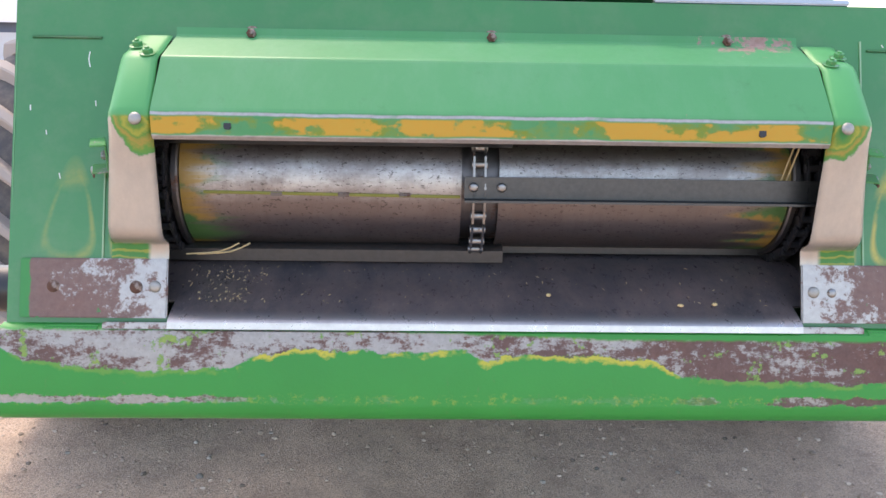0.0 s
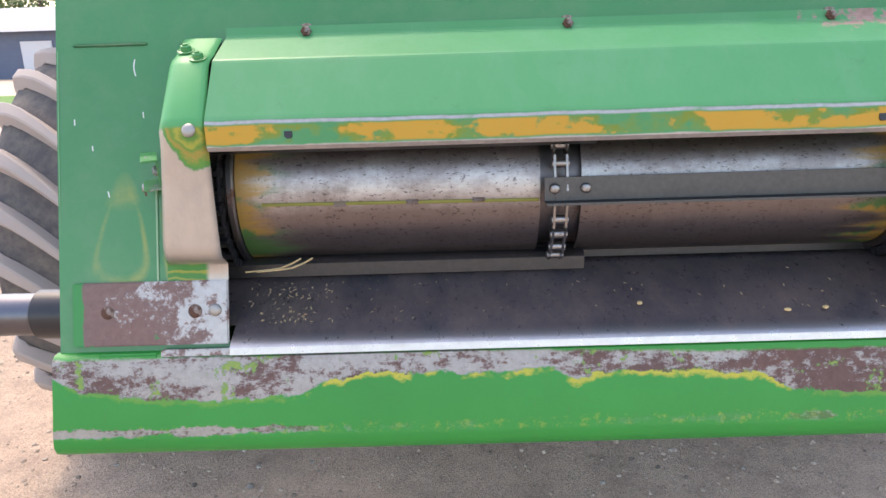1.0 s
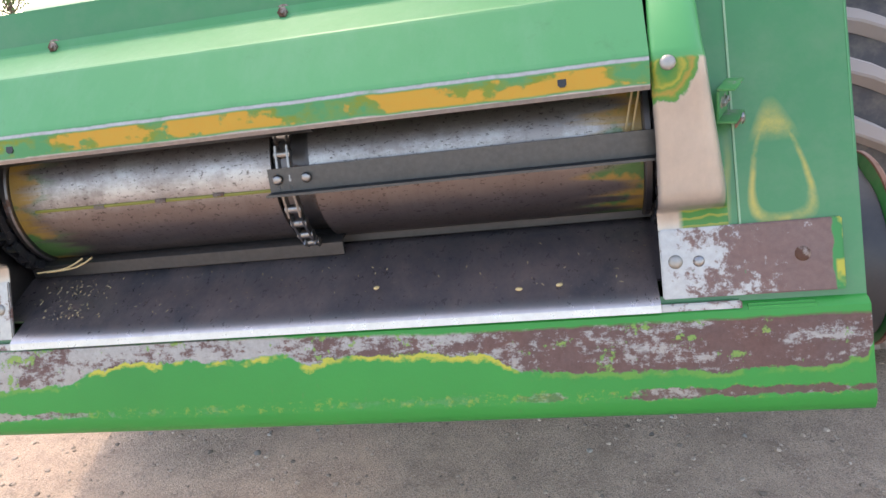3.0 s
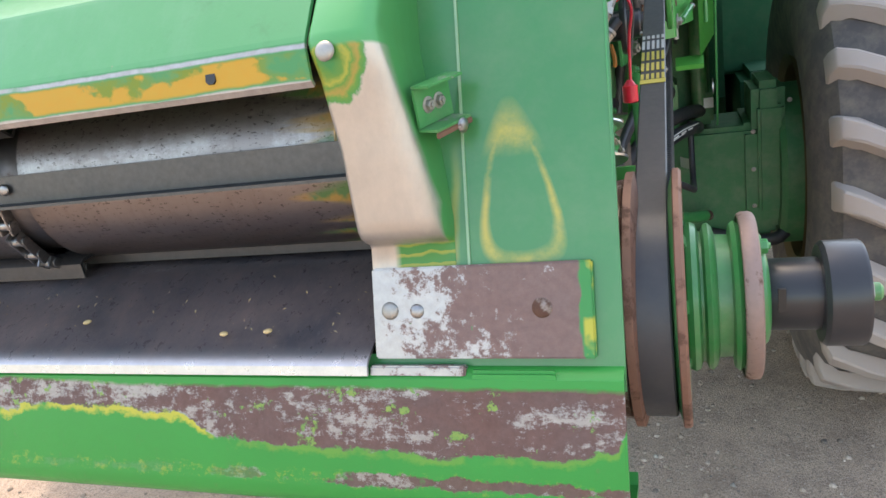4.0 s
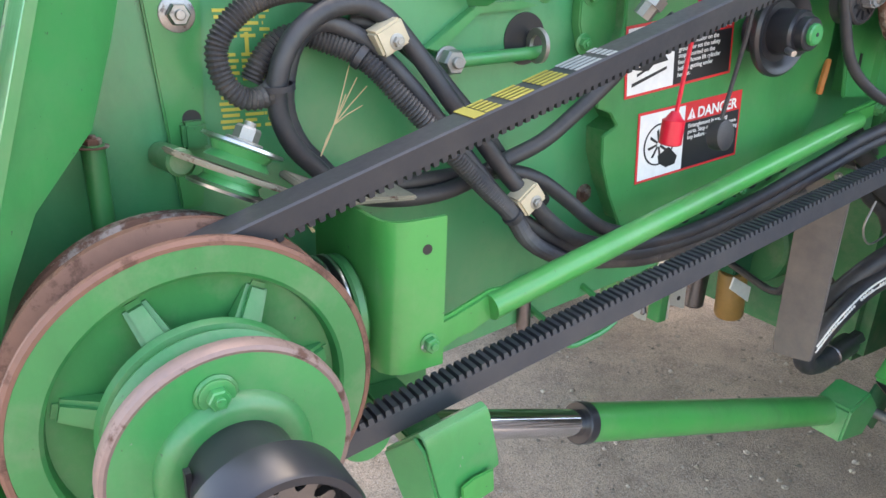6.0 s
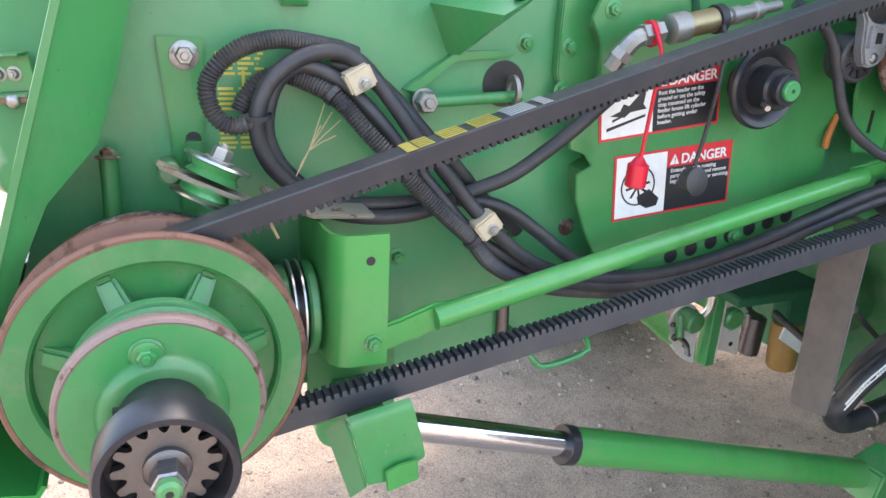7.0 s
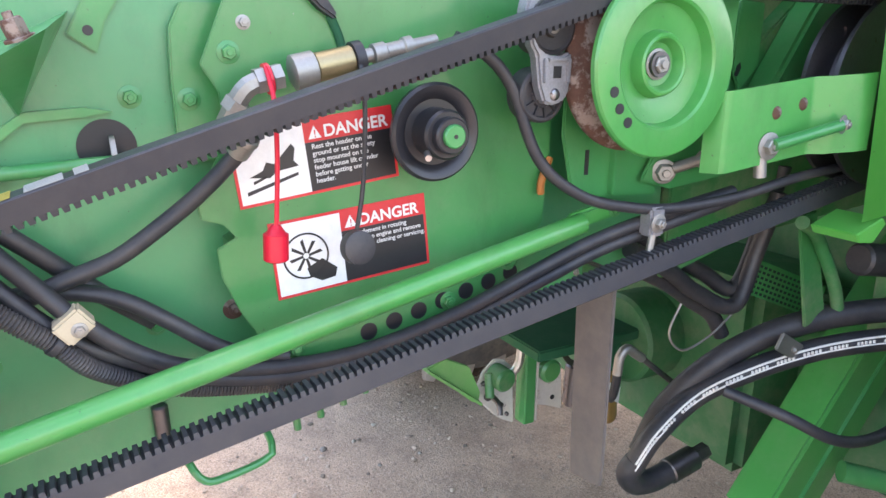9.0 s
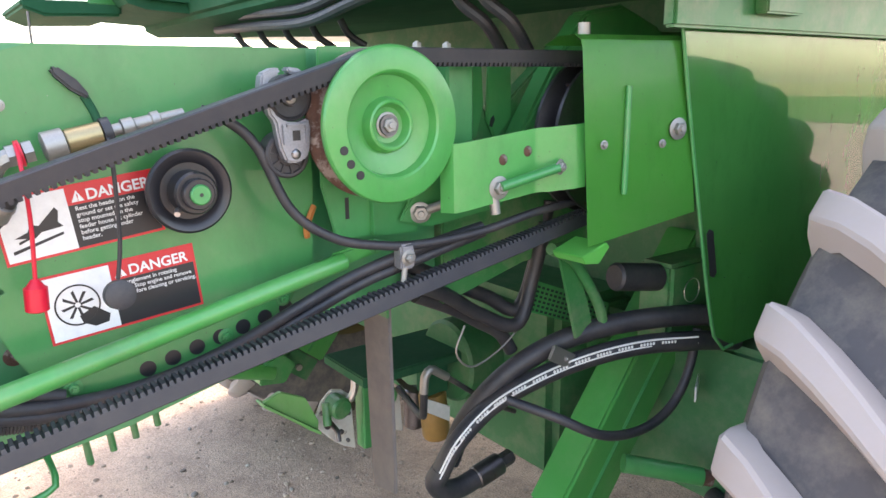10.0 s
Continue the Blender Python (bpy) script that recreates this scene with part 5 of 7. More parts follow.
post = thing("tension_post", "green upright stud with a rusty nut", "post", (0.72, 1.467, 1.43))
part("stud", rod((0.72, 1.467, 1.36), (0.72, 1.467, 1.525), 0.011, 14), GREEN_DIRTY, post)
bolt(HEX_RUST, post, (0.72, 1.467, 1.522), (0, 0, 1))
part("foot", box((WX, 1.45, 1.36), (0.735, 1.485, 1.372), 0.003), GREEN_DIRTY, post)

# ---- wall plate, printed decal and small fittings on the side wall ----
wp = thing("pivot_plate", "tapered green plate with a large bolt and a slotted hole", "plate", (0.69, 1.555, 1.47))
part("plate", prism([(1.530, 1.664), (1.588, 1.662), (1.580, 1.50), (1.572, 1.44), (1.549, 1.44)], "x", WX, 0.692, 0.002), GREEN_M, wp)
bolt(hex_mesh("bolt", 0.0115, 0.014, 0.018, CHAIN_M), wp, (0.692, 1.563, 1.641))
part("hole", rod((0.6915, 1.568, 1.536), (0.6925, 1.568, 1.536), 0.010, 18), BLACKV, wp)
part("slot_block", box((0.688, 1.555, 1.505), (0.705, 1.580, 1.535), 0.004), GREEN_DIRTY, wp)

print_decal = thing("instruction_print", "yellow stencilled instruction print on the green wall", "decal", (0.686, 1.63, 1.585))
for i in range(20):
    z = 1.644 - 0.0064 * i
    if i in (5, 6, 12):
        continue
    for a, b2 in ((1.600 + 0.0012 * (i % 3), 1.624 - 0.003 * (i % 2)), (1.6275, 1.640 + 0.004 * (i % 3)), (1.653 - 0.004 * (i % 2), 1.660 - 0.004 * ((i * 7) % 3))):
        part("print_bar", box((0.685, a, z - 0.0017), (0.6857, b2, z + 0.0017), 0.0), YELLOWV, print_decal, "", None, None)
part("print_arrow", box((0.685, 1.632, 1.600), (0.6862, 1.636, 1.622), 0.0), YELLOWV, print_decal, "", None, None)

tie = thing("tie_rod_end", "green threaded tie rod running into a round hole in the wall", "rod", (0.72, 1.94, 1.588))
part("rod", rod((0.713, 1.875, 1.585), (0.705, 2.03, 1.592), 0.0085, 16), GREEN_CHIP, tie)
bolt(hex_mesh("bolt", 0.016, 0.022, 0.018, ZINC), tie, (0.700, 1.879, 1.585))
part("lock_ring", lathe([(0.0, 0.014), (0.0, 0.023), (0.006, 0.023), (0.006, 0.014)], aim((0.708, 2.012, 1.600), (0.05, 1, 0.05)), 20), ZINC, tie, "zinc lock ring")
part("wall_hole", rod((WX - 0.002, 2.010, 1.607), (WX + 0.0015, 2.010, 1.607), 0.034, 36), BLACKV, tie)
part("support", prism([(1.85, 1.600), (1.925, 1.652), (1.99, 1.656), (2.02, 1.650), (1.99, 1.645), (1.925, 1.640), (1.87, 1.596)], "x", WX, 0.700, 0.001), GREEN_M, tie)

pocket = thing("wedge_box", "folded green wedge-shaped box with a rusty corner", "box", (0.70, 1.93, 1.65))
pb = bmesh.new()
pv = [pb.verts.new(q) for q in ((WX, 1.888, 1.716), (WX, 1.985, 1.764), (WX, 1.918, 1.648), (0.886, 1.903, 1.709), (0.890, 1.956, 1.741), (0.720, 1.922, 1.650))]
for q in ((0, 3, 4, 1), (0, 2, 5, 3), (1, 4, 5, 2), (3, 5, 4)):
    pb.faces.new([pv[i] for i in q])
part("shell", pb, GREEN_CHIP, pocket)
bolt(hex_mesh("bolt", 0.0105, 0.020, 0.014, RUSTY), pocket, (0.868, 1.935, 1.731), (0.1, -0.35, 1))
tag_plate = thing("lug_plate", "small tilted green lug plate with a round hole", "plate", (0.69, 2.0, 1.74))
part("plate", prism([(1.979, 1.738), (2.010, 1.716), (2.022, 1.752), (2.046, 1.79), (2.012, 1.80)], "x", WX, 0.691, 0.002), GREEN_CHIP, tag_plate)
part("hole", rod((0.6905, 2.003, 1.743), (0.6917, 2.003, 1.743), 0.006, 14), BLACKV, tag_plate)
clip_z = thing("strap_bracket", "small green z-bracket with a square hole", "bracket", (0.70, 1.70, 1.70))
part("bracket", skewed(Matrix(((0, 1, 0, 0), (0, 0, 1, 0), (1, 0, 0, 0), (0, 0, 0, 1))), [(1.800, 0.688), (1.748, 0.690), (1.745, 0.700), (1.712, 0.706), (1.706, 0.702), (1.704, 0.688)], 0.003, "z", 1.684, 1.716), GREEN_M, clip_z)
part("square_hole", box((0.703, 1.694, 1.722), (0.708, 1.704, 1.732), 0.0), BLACKV, clip_z)

lever = thing("latch_lever", "green lever with a black rubber pad near the top edge", "lever", (0.70, 2.29, 1.72))
part("pad", prism([(2.238, 1.806), (2.247, 1.808), (2.272, 1.788), (2.287, 1.766), (2.284, 1.760), (2.262, 1.774), (2.240, 1.796)], "x", 0.728, 0.756, 0.004), BLACK, lever, "black rubber pad")
part("stem", tube([(0.742, 2.280, 1.766), (0.742, 2.291, 1.742), (0.741, 2.298, 1.715), (0.738, 2.299, 1.700)], 0.006, 10), GREEN_SHADE, lever)
part("foot", box((WX, 2.278, 1.722), (0.738, 2.302, 1.740), 0.002), GREEN_M, lever)
part("stud", rod((WX, 2.177, 1.742), (0.71, 2.177, 1.742), 0.012, 16, 0.003), GREEN_DIRTY, lever)

# ---- hoses ----
RIB_M = rubber("ribbed_conduit", (0.028, 0.028, 0.032), 0.45, 0.2)


def hose(name, label, pts, r, ribs=0.0, material=None):
    ob = thing(name, label, "hose", pts[0])
    part("hose", tube(pts, r, 14, 0.0022 if ribs else 0.012, ribs), material or (RIB_M if ribs else BLACK), ob, smooth=60 if not ribs else None)
    return ob


hose("corrugated_conduit", "black corrugated conduit looped on the green side wall",
     [(0.700, 1.779, 1.646), (0.705, 1.758, 1.653), (0.720, 1.715, 1.661), (0.735, 1.672, 1.666), (0.745, 1.631, 1.658), (0.748, 1.601, 1.639), (0.748, 1.584, 1.612), (0.752, 1.588, 1.582), (0.756, 1.605, 1.565),
      (0.754, 1.628, 1.566), (0.732, 1.646, 1.573), (0.712, 1.657, 1.588), (0.704, 1.661, 1.602)], 0.0120, 0.20)
low_conduit = hose("corrugated_conduit", "black corrugated conduit crossing behind the drive belt",
     [(0.728, 1.622, 1.577), (0.728, 1.632, 1.595), (0.724, 1.651, 1.614), (0.722, 1.678, 1.622), (0.730, 1.710, 1.612), (0.745, 1.734, 1.601), (0.758, 1.752, 1.585), (0.772, 1.775, 1.557), (0.782, 1.802, 1.528), (0.790, 1.840, 1.485),
      (0.793, 1.883, 1.443), (0.790, 1.925, 1.405), (0.782, 1.958, 1.366), (0.770, 2.004, 1.334), (0.765, 2.062, 1.308), (0.755, 2.16, 1.285), (0.755, 2.25, 1.276), (0.76, 2.42, 1.29), (0.77, 2.60, 1.335)], 0.0122, 0.20)
for p, d in (((0.747, 1.737, 1.599), (0.5, 0.7, -0.6)), ((0.790, 1.927, 1.403), (-0.05, 0.7, -0.7))):
    part("end_band", lathe([(-0.005, 0.0120), (-0.004, 0.0138), (0.004, 0.0138), (0.005, 0.0120)], aim(p, d), 20, False), BLACK, low_conduit, "taped conduit end")
upper_run = [(0.840, 2.79, 1.474), (0.820, 2.675, 1.441), (0.800, 2.581, 1.400), (0.770, 2.465, 1.343), (0.760, 2.321, 1.308), (0.760, 2.194, 1.307), (0.770, 2.078, 1.334)]
lower_run = [(0.840, 2.80, 1.456), (0.820, 2.69, 1.425), (0.800, 2.60, 1.385), (0.770, 2.48, 1.328), (0.760, 2.34, 1.296), (0.760, 2.20, 1.292), (0.768, 2.085, 1.318)]
drop = hose("hydraulic_hose", "smooth black hydraulic hose looped and tied on the wall",
     [(0.845, 2.95, 1.50)] + upper_run + [(0.780, 2.010, 1.372), (0.780, 1.951, 1.425), (0.772, 1.921, 1.459), (0.768, 1.882, 1.506), (0.762, 1.848, 1.545), (0.752, 1.820, 1.585), (0.742, 1.797, 1.616), (0.735, 1.775, 1.640), (0.730, 1.747, 1.652),
      (0.735, 1.714, 1.650), (0.745, 1.680, 1.636), (0.752, 1.654, 1.612), (0.754, 1.641, 1.580), (0.752, 1.642, 1.544), (0.748, 1.658, 1.509), (0.744, 1.684, 1.482), (0.742, 1.710, 1.455), (0.740, 1.750, 1.438), (0.740, 1.802, 1.430),
      (0.742, 1.855, 1.432), (0.745, 1.902, 1.446), (0.747, 1.944, 1.463), (0.750, 2.000, 1.483), (0.752, 2.050, 1.515), (0.755, 2.100, 1.553), (0.767, 2.147, 1.601), (0.80, 2.168, 1.640)], 0.0108)
part("ferrule", lathe([(0, 0.011), (0.001, 0.0145), (0.007, 0.0155), (0.009, 0.0140), (0.030, 0.0140), (0.032, 0.011)], aim((0.785, 2.158, 1.624), (-0.60, -0.35, -0.72)), 20, False), ZINC, drop, "crimped zinc ferrule")
hose("hydraulic_hose", "smooth black hydraulic hose running back along the wall",
     [(0.850, 2.95, 1.49)] + lower_run + [(0.768, 2.020, 1.350), (0.770, 1.960, 1.385), (0.770, 1.915, 1.425), (0.766, 1.876, 1.471), (0.756, 1.830, 1.528), (0.748, 1.797, 1.568), (0.738, 1.770, 1.597), (0.730, 1.738, 1.622), (0.728, 1.700, 1.634),
      (0.734, 1.670, 1.616), (0.738, 1.656, 1.582), (0.736, 1.655, 1.545), (0.732, 1.670, 1.509), (0.728, 1.695, 1.481), (0.726, 1.718, 1.459), (0.724, 1.759, 1.447), (0.724, 1.822, 1.444), (0.728, 1.880, 1.446), (0.732, 1.929, 1.446),
      (0.738, 1.974, 1.440), (0.745, 2.012, 1.424), (0.750, 2.054, 1.394), (0.755, 2.120, 1.345), (0.752, 2.20, 1.318)], 0.0105)
hose("hydraulic_hose", "smooth black hydraulic hose slanting down the green wall",
     [(0.705, 1.745, 1.634), (0.715, 1.775, 1.629), (0.722, 1.798, 1.616), (0.730, 1.832, 1.586), (0.738, 1.870, 1.543), (0.734, 1.911, 1.504), (0.722, 1.949, 1.465), (0.716, 1.985, 1.430), (0.715, 2.04, 1.385)], 0.0115)
hose("electric_cable", "black electric cable hanging past the cover plate",
     [(0.80, 2.43, 1.742), (0.81, 2.47, 1.722), (0.815, 2.511, 1.680), (0.825, 2.558, 1.575), (0.84, 2.627, 1.520), (0.85, 2.71, 1.497), (0.86, 2.797, 1.489), (0.87, 2.93, 1.497), (0.88, 3.06, 1.520), (0.88, 3.18, 1.53)], 0.0085)


def hose_clip(p, turn):
    ob = thing("hose_clip", "cream plastic hose clamp with a zinc bolt", "clip", p, "hose clamps")
    m = Matrix.Translation(p) @ Matrix.Rotation(radians(turn), 4, "X")
    part("body", box((-0.026, -0.0185, -0.0150), (0.003, 0.0185, 0.0150), 0.003), CREAM, ob, "", m)
    bolt(HEX_SMALL, ob, m @ Vector((0.003, 0.002, -0.006)))
    return ob


hose_clip((0.757, 1.771, 1.620), 28)
hose_clip((0.800, 1.947, 1.424), 38)
ct = thing("cable_tie", "black cable tie round two hoses", "cable tie", (0.754, 1.641, 1.574))
part("loop", lathe([(-0.003, 0.016), (-0.003, 0.018), (0.003, 0.018), (0.003, 0.016)], aim((0.754, 1.641, 1.574), (0.05, -0.1, 1)), 20), BLACK, ct)
stalks = thing("straw_stalk", "dry pale straw stalks caught behind the belt", "straw", (0.76, 1.684, 1.50))
for q in ((0.735, 1.730, 1.590), (0.735, 1.751, 1.566), (0.740, 1.743, 1.546), (0.735, 1.739, 1.576), (0.742, 1.722, 1.560)):
    part("stalk", tube([(0.745, 1.689, 1.495), (0.744, 1.706, 1.528), q], 0.0007, 5, 0.02), STRAW, stalks)
part("stalk", tube([(0.79, 1.64, 1.462), (0.80, 1.655, 1.43)], 0.002, 5, 0.02), STRAW, stalks)

# ---- hydraulic couplers with their caps ----
cp = thing("hydraulic_coupler", "zinc and brass hydraulic couplers with red and black dust caps", "coupler", (0.81, 2.2, 1.69))
ca, cb = Vector((0.790, 2.160, 1.686)), Vector((0.793, 2.330, 1.722))
cd = (cb - ca).normalized()
part("elbow", tube([(0.770, 2.136, 1.640), (0.780, 2.146, 1.662), (0.788, 2.160, 1.682), (0.792, 2.185, 1.691)], 0.0130, 8), ZINC, cp, "zinc elbow", None, None)
part("hex_nut", lathe([(0, 0.0165), (0.014, 0.0165)], aim((0.777, 2.142, 1.654), (0.25, 0.5, 0.8)), 6, False), ZINC, cp)
for t in (0.008, 0.028):
    part("hex_nut", lathe([(0, 0.016), (0.012, 0.016)], aim(ca + cd * t, cd), 6, False), ZINC, cp)
part("collar", lathe([(0, 0.014), (0.002, 0.0185), (0.024, 0.0185), (0.026, 0.014)], aim(ca + cd * 0.052, cd) @ Matrix.Diagonal((1.2, 1.15, 1.15, 1)), 28, False), ZINC, cp)
part("sleeve", rod(ca + cd * 0.082, ca + cd * 0.132, 0.0175, 28, 0.002), BRASS, cp, "brass sleeve")
part("strap_ring", lathe([(0, 0.012), (0, 0.021), (0.012, 0.021), (0.012, 0.012)], aim(ca + cd * 0.132, cd), 28), BLACK, cp, "black strap ring")
part("tail", lathe([(0, 0.009), (0.012, 0.009), (0.014, 0.013), (0.03, 0.013), (0.032, 0.010), (0.055, 0.010), (0.057, 0.013), (0.068, 0.013), (0.07, 0.008), (0.105, 0.0075)], aim(ca + cd * 0.146, cd), 18, False), ZINC, cp, "zinc hose tail")
part("red_strap", tube([(0.800, 2.178, 1.704), (0.812, 2.179, 1.688), (0.826, 2.179, 1.66), (0.818, 2.181, 1.60), (0.815, 2.177, 1.52)], 0.003, 8), RED_PLASTIC, cp, "red strap")
part("red_strap_ring", lathe([(0, 0.012), (0, 0.0185), (0.006, 0.0185), (0.006, 0.012)], aim(ca + cd * 0.020, cd), 24), RED_PLASTIC, cp)
part("red_cap", lathe([(0, 0.005), (0.010, 0.012), (0.012, 0.0155), (0.044, 0.0155), (0.046, 0.013)], aim((0.813, 2.1765, 1.520), (0.0, -0.04, -1)), 28, False), RED_PLASTIC, cp, "red dust cap")
part("black_strap", tube([(0.802, 2.292, 1.716), (0.815, 2.293, 1.695), (0.822, 2.292, 1.64), (0.812, 2.292, 1.56), (0.808, 2.284, 1.50)], 0.0032, 8), BLACK, cp, "black strap")
part("black_cap", lathe([(0, 0.006), (0.006, 0.020), (0.010, 0.022), (0.026, 0.022), (0.028, 0.016)], aim((0.795, 2.281, 1.475), (1, 0.1, 0.15)), 28, False), BLACK, cp, "black dust cap")

# ---- belt tensioner casting ----
ten = thing("belt_tensioner", "grey cast aluminium belt tensioner with two black rollers", "tensioner", (0.82, 2.565, 1.69))
part("arm", prism([(2.519, 1.747), (2.526, 1.744), (2.535, 1.730), (2.550, 1.720), (2.572, 1.719), (2.589, 1.725), (2.592, 1.706), (2.588, 1.668), (2.577, 1.657), (2.558, 1.653), (2.546, 1.657), (2.537, 1.679), (2.533, 1.703), (2.531, 1.720), (2.522, 1.732)], "x", 0.826, 0.846, 0.004), CAST, ten, "grey cast arm")
part("clamp_ear", prism([(2.510, 1.776), (2.514, 1.795), (2.534, 1.804), (2.546, 1.802), (2.544, 1.794), (2.528, 1.787), (2.521, 1.775), (2.524, 1.752), (2.516, 1.748)], "x", 0.822, 0.846, 0.003), CAST, ten, "grey cast clamp ear")
part("clamp_ear", prism([(2.556, 1.805), (2.575, 1.803), (2.583, 1.798), (2.590, 1.785), (2.586, 1.780), (2.571, 1.793), (2.557, 1.796)], "x", 0.822, 0.846, 0.003), CAST, ten, "grey cast clamp ear")
part("window", box((0.8445, 2.559, 1.690), (0.847, 2.572, 1.706), 0.0), BLACKV, ten)
for y in (2.544, 2.583):
    part("cast_rib", prism([(y - 0.003, 1.716), (y + 0.003, 1.716), (y + 0.002, 1.684), (y - 0.002, 1.684)], "x", 0.845, 0.851, 0.001), CAST, ten)
part("cast_rib", prism([(2.548, 1.716), (2.582, 1.717), (2.582, 1.713), (2.548, 1.712)], "x", 0.845, 0.851, 0.001), CAST, ten)
low = part("lower_roller", lathe([(0.790, 0.008), (0.790, 0.034), (0.794, 0.038), (0.826, 0.038), (0.829, 0.035), (0.829, 0.031), (0.825, 0.029), (0.825, 0.018), (0.829, 0.016), (0.829, 0.008)], ring_pose(0, 2.557, 1.666), 36), BLACK, ten, "ribbed black roller")
for i in range(10):
    a = 2 * math.pi * i / 10 + 0.2
    part("rib", box((0.8245, -0.0016, 0.016), (0.8288, 0.0016, 0.032), 0.0), BLACK_PAINT, low, "", Matrix.Translation((0, 2.557, 1.666)) @ Matrix.Rotation(a, 4, "X"), None)
part("upper_roller", lathe([(0.790, 0.008), (0.790, 0.034), (0.794, 0.037), (0.836, 0.037), (0.838, 0.033), (0.834, 0.030), (0.832, 0.014), (0.838, 0.012), (0.838, 0.008)], ring_pose(0, 2.563, 1.757), 36), BLACK, ten, "black roller")
bolt(HEX_SMALL, ten, (0.838, 2.563, 1.757))
bolt(DOME_SLAT, ten, (0.846, 2.563, 1.668))

# ---- idler mount, slotted bracket and adjusting rod ----
mount = thing("idler_mount", "green welded mount plate behind the idler pulley", "bracket", (0.78, 2.78, 1.45))
part("plate", prism([(2.650, 1.842), (2.98, 1.842), (2.98, 1.70), (2.86, 1.66), (2.85, 1.49), (2.67, 1.50), (2.645, 1.60)], "x", 0.760, 0.768, 0.002), GREEN_M, mount)
part("slot", prism([(2.690, 1.535), (2.698, 1.535), (2.698, 1.575), (2.690, 1.575)], "x", 0.767, 0.7688, 0.0), BLACKV, mount)
part("rib", box((0.70, 2.742, 1.50), (0.78, 2.748, 1.70), 0.001), GREEN_M, mount)
part("axle", rod((0.70, *IC), (0.885, *IC), 0.018, 20), DARK_M, mount)
part("upright", folded([(0.70, 2.90), (0.80, 2.90), (0.805, 2.905), (0.805, 2.96), (0.80, 2.965), (0.70, 2.99)], 0.005, "z", 1.65, 1.835), GREEN_M, mount)
part("ear", prism([(2.996, 1.814), (3.065, 1.818), (3.07, 1.73), (3.05, 1.66), (3.0, 1.66)], "x", 0.700, 0.708, 0.002), GREEN_M, mount)
part("ear", prism([(3.080, 1.818), (3.145, 1.814), (3.146, 1.70), (3.10, 1.655), (3.075, 1.70)], "x", 0.704, 0.712, 0.002), GREEN_M, mount)
part("oblong_hole", prism([(3.082, 1.684), (3.090, 1.682), (3.098, 1.698), (3.094, 1.708), (3.086, 1.702)], "x", 0.7115, 0.7128, 0.0), BLACKV, mount)
for y in (2.86, 2.93):
    bolt(HEX_ZINC, mount, (0.764, y, 1.842), (0, 0, 1))

sb = thing("slotted_bracket", "bright green folded bracket with rusty bolts", "bracket", (0.99, 2.95, 1.55))
part("plate", skewed(Matrix(((0, 1, 0, 0), (1, 0, 0, 0), (0.10, 0, 1, -0.285), (0, 0, 0, 1))), [(2.832, 0.875), (2.842, 0.900), (2.850, 0.904), (3.028, 0.904), (3.042, 0.909), (3.056, 0.926), (3.068, 0.931), (3.095, 0.948), (3.12, 0.955)], 0.005, "z", 1.548, 1.672), GREEN_NEW, sb, "", None)
for y, z in ((2.950, 1.636), (3.012, 1.648)):
    bolt(dome_mesh("bolt", 0.0115, 0.008, RUSTY), sb, (0.906, y, z))
part("slot_cut", box((0.903, 2.914, 1.600), (0.9072, 2.919, 1.664), 0.0), BLACKV, sb)
part("adjusting_rod", rod((0.925, 2.932, 1.588), (0.952, 3.052, 1.617), 0.0095, 14), GREEN_M, sb, "green adjusting rod")
bolt(HEX_BIG, sb, (0.912, 2.937, 1.585), (1, -0.1, 0))
part("washer", rod((0.904, 2.938, 1.585), (0.912, 2.937, 1.585), 0.019, 24, 0.001), ZINC, sb)
bolt(HEX_ZINC, sb, (0.952, 3.056, 1.618), (1, 0.2, 0))
part("under_bolt", rod((0.902, 2.930, 1.582), (0.904, 2.936, 1.535), 0.010, 12), ZINC, sb)
part("spacer_bolt", rod((0.790, 2.842, 1.533), (0.815, 2.912, 1.555), 0.0095, 14), ZINC, sb, "threaded zinc stud")
bolt(hex_mesh("bolt", 0.0155, 0.016, 0.021, ZINC), sb, (0.790, 2.842, 1.533), (0.9, -0.5, -0.05))
bolt(HEX_ZINC, sb, (0.812, 2.905, 1.553), (1, -0.1, 0))
part("carrier", prism([(2.80, 1.52), (2.87, 1.50), (3.06, 1.52), (3.10, 1.60), (2.86, 1.62)], "x", 0.775, 0.783, 0.003), GREEN_M, sb, "green carrier plate")

# ---- guard over the upper pulley, and the shield beside the wheel ----
guard = thing("belt_guard", "bright green folded belt guard with an embossed rib and bolts", "guard", (1.0, 3.22, 1.46))
b = bmesh.new()
rows = []
for i, (z, inn) in enumerate(((1.845, 0.10), (1.860, 0.060), (1.862, 0.020), (1.852, 0.004), (1.835, 0.0), (1.65, 0.0), (1.475, 0.0))):
    t = (1.86 - z) / 0.4
    y0, y1 = 3.082 + 0.034 * t, 3.322 + 0.062 * t
    zl = z - 0.018 * max(0, t - 0.8) * 5 if i == 6 else z
    rows.append([b.verts.new((0.975 - inn, y0, zl - (0.004 if i == 6 else 0))), b.verts.new((1.030 - inn, y1, z + (0.03 if i == 6 else 0)))])
for u, w in zip(rows, rows[1:]):
    b.faces.new((u[0], u[1], w[1], w[0]))
bmesh.ops.solidify(b, geom=b.faces[:], thickness=0.004)
part("sheet", b, GREEN_LIME, guard)
gx = lambda y: 0.975 + (y - 3.07) * 0.206 + 0.002
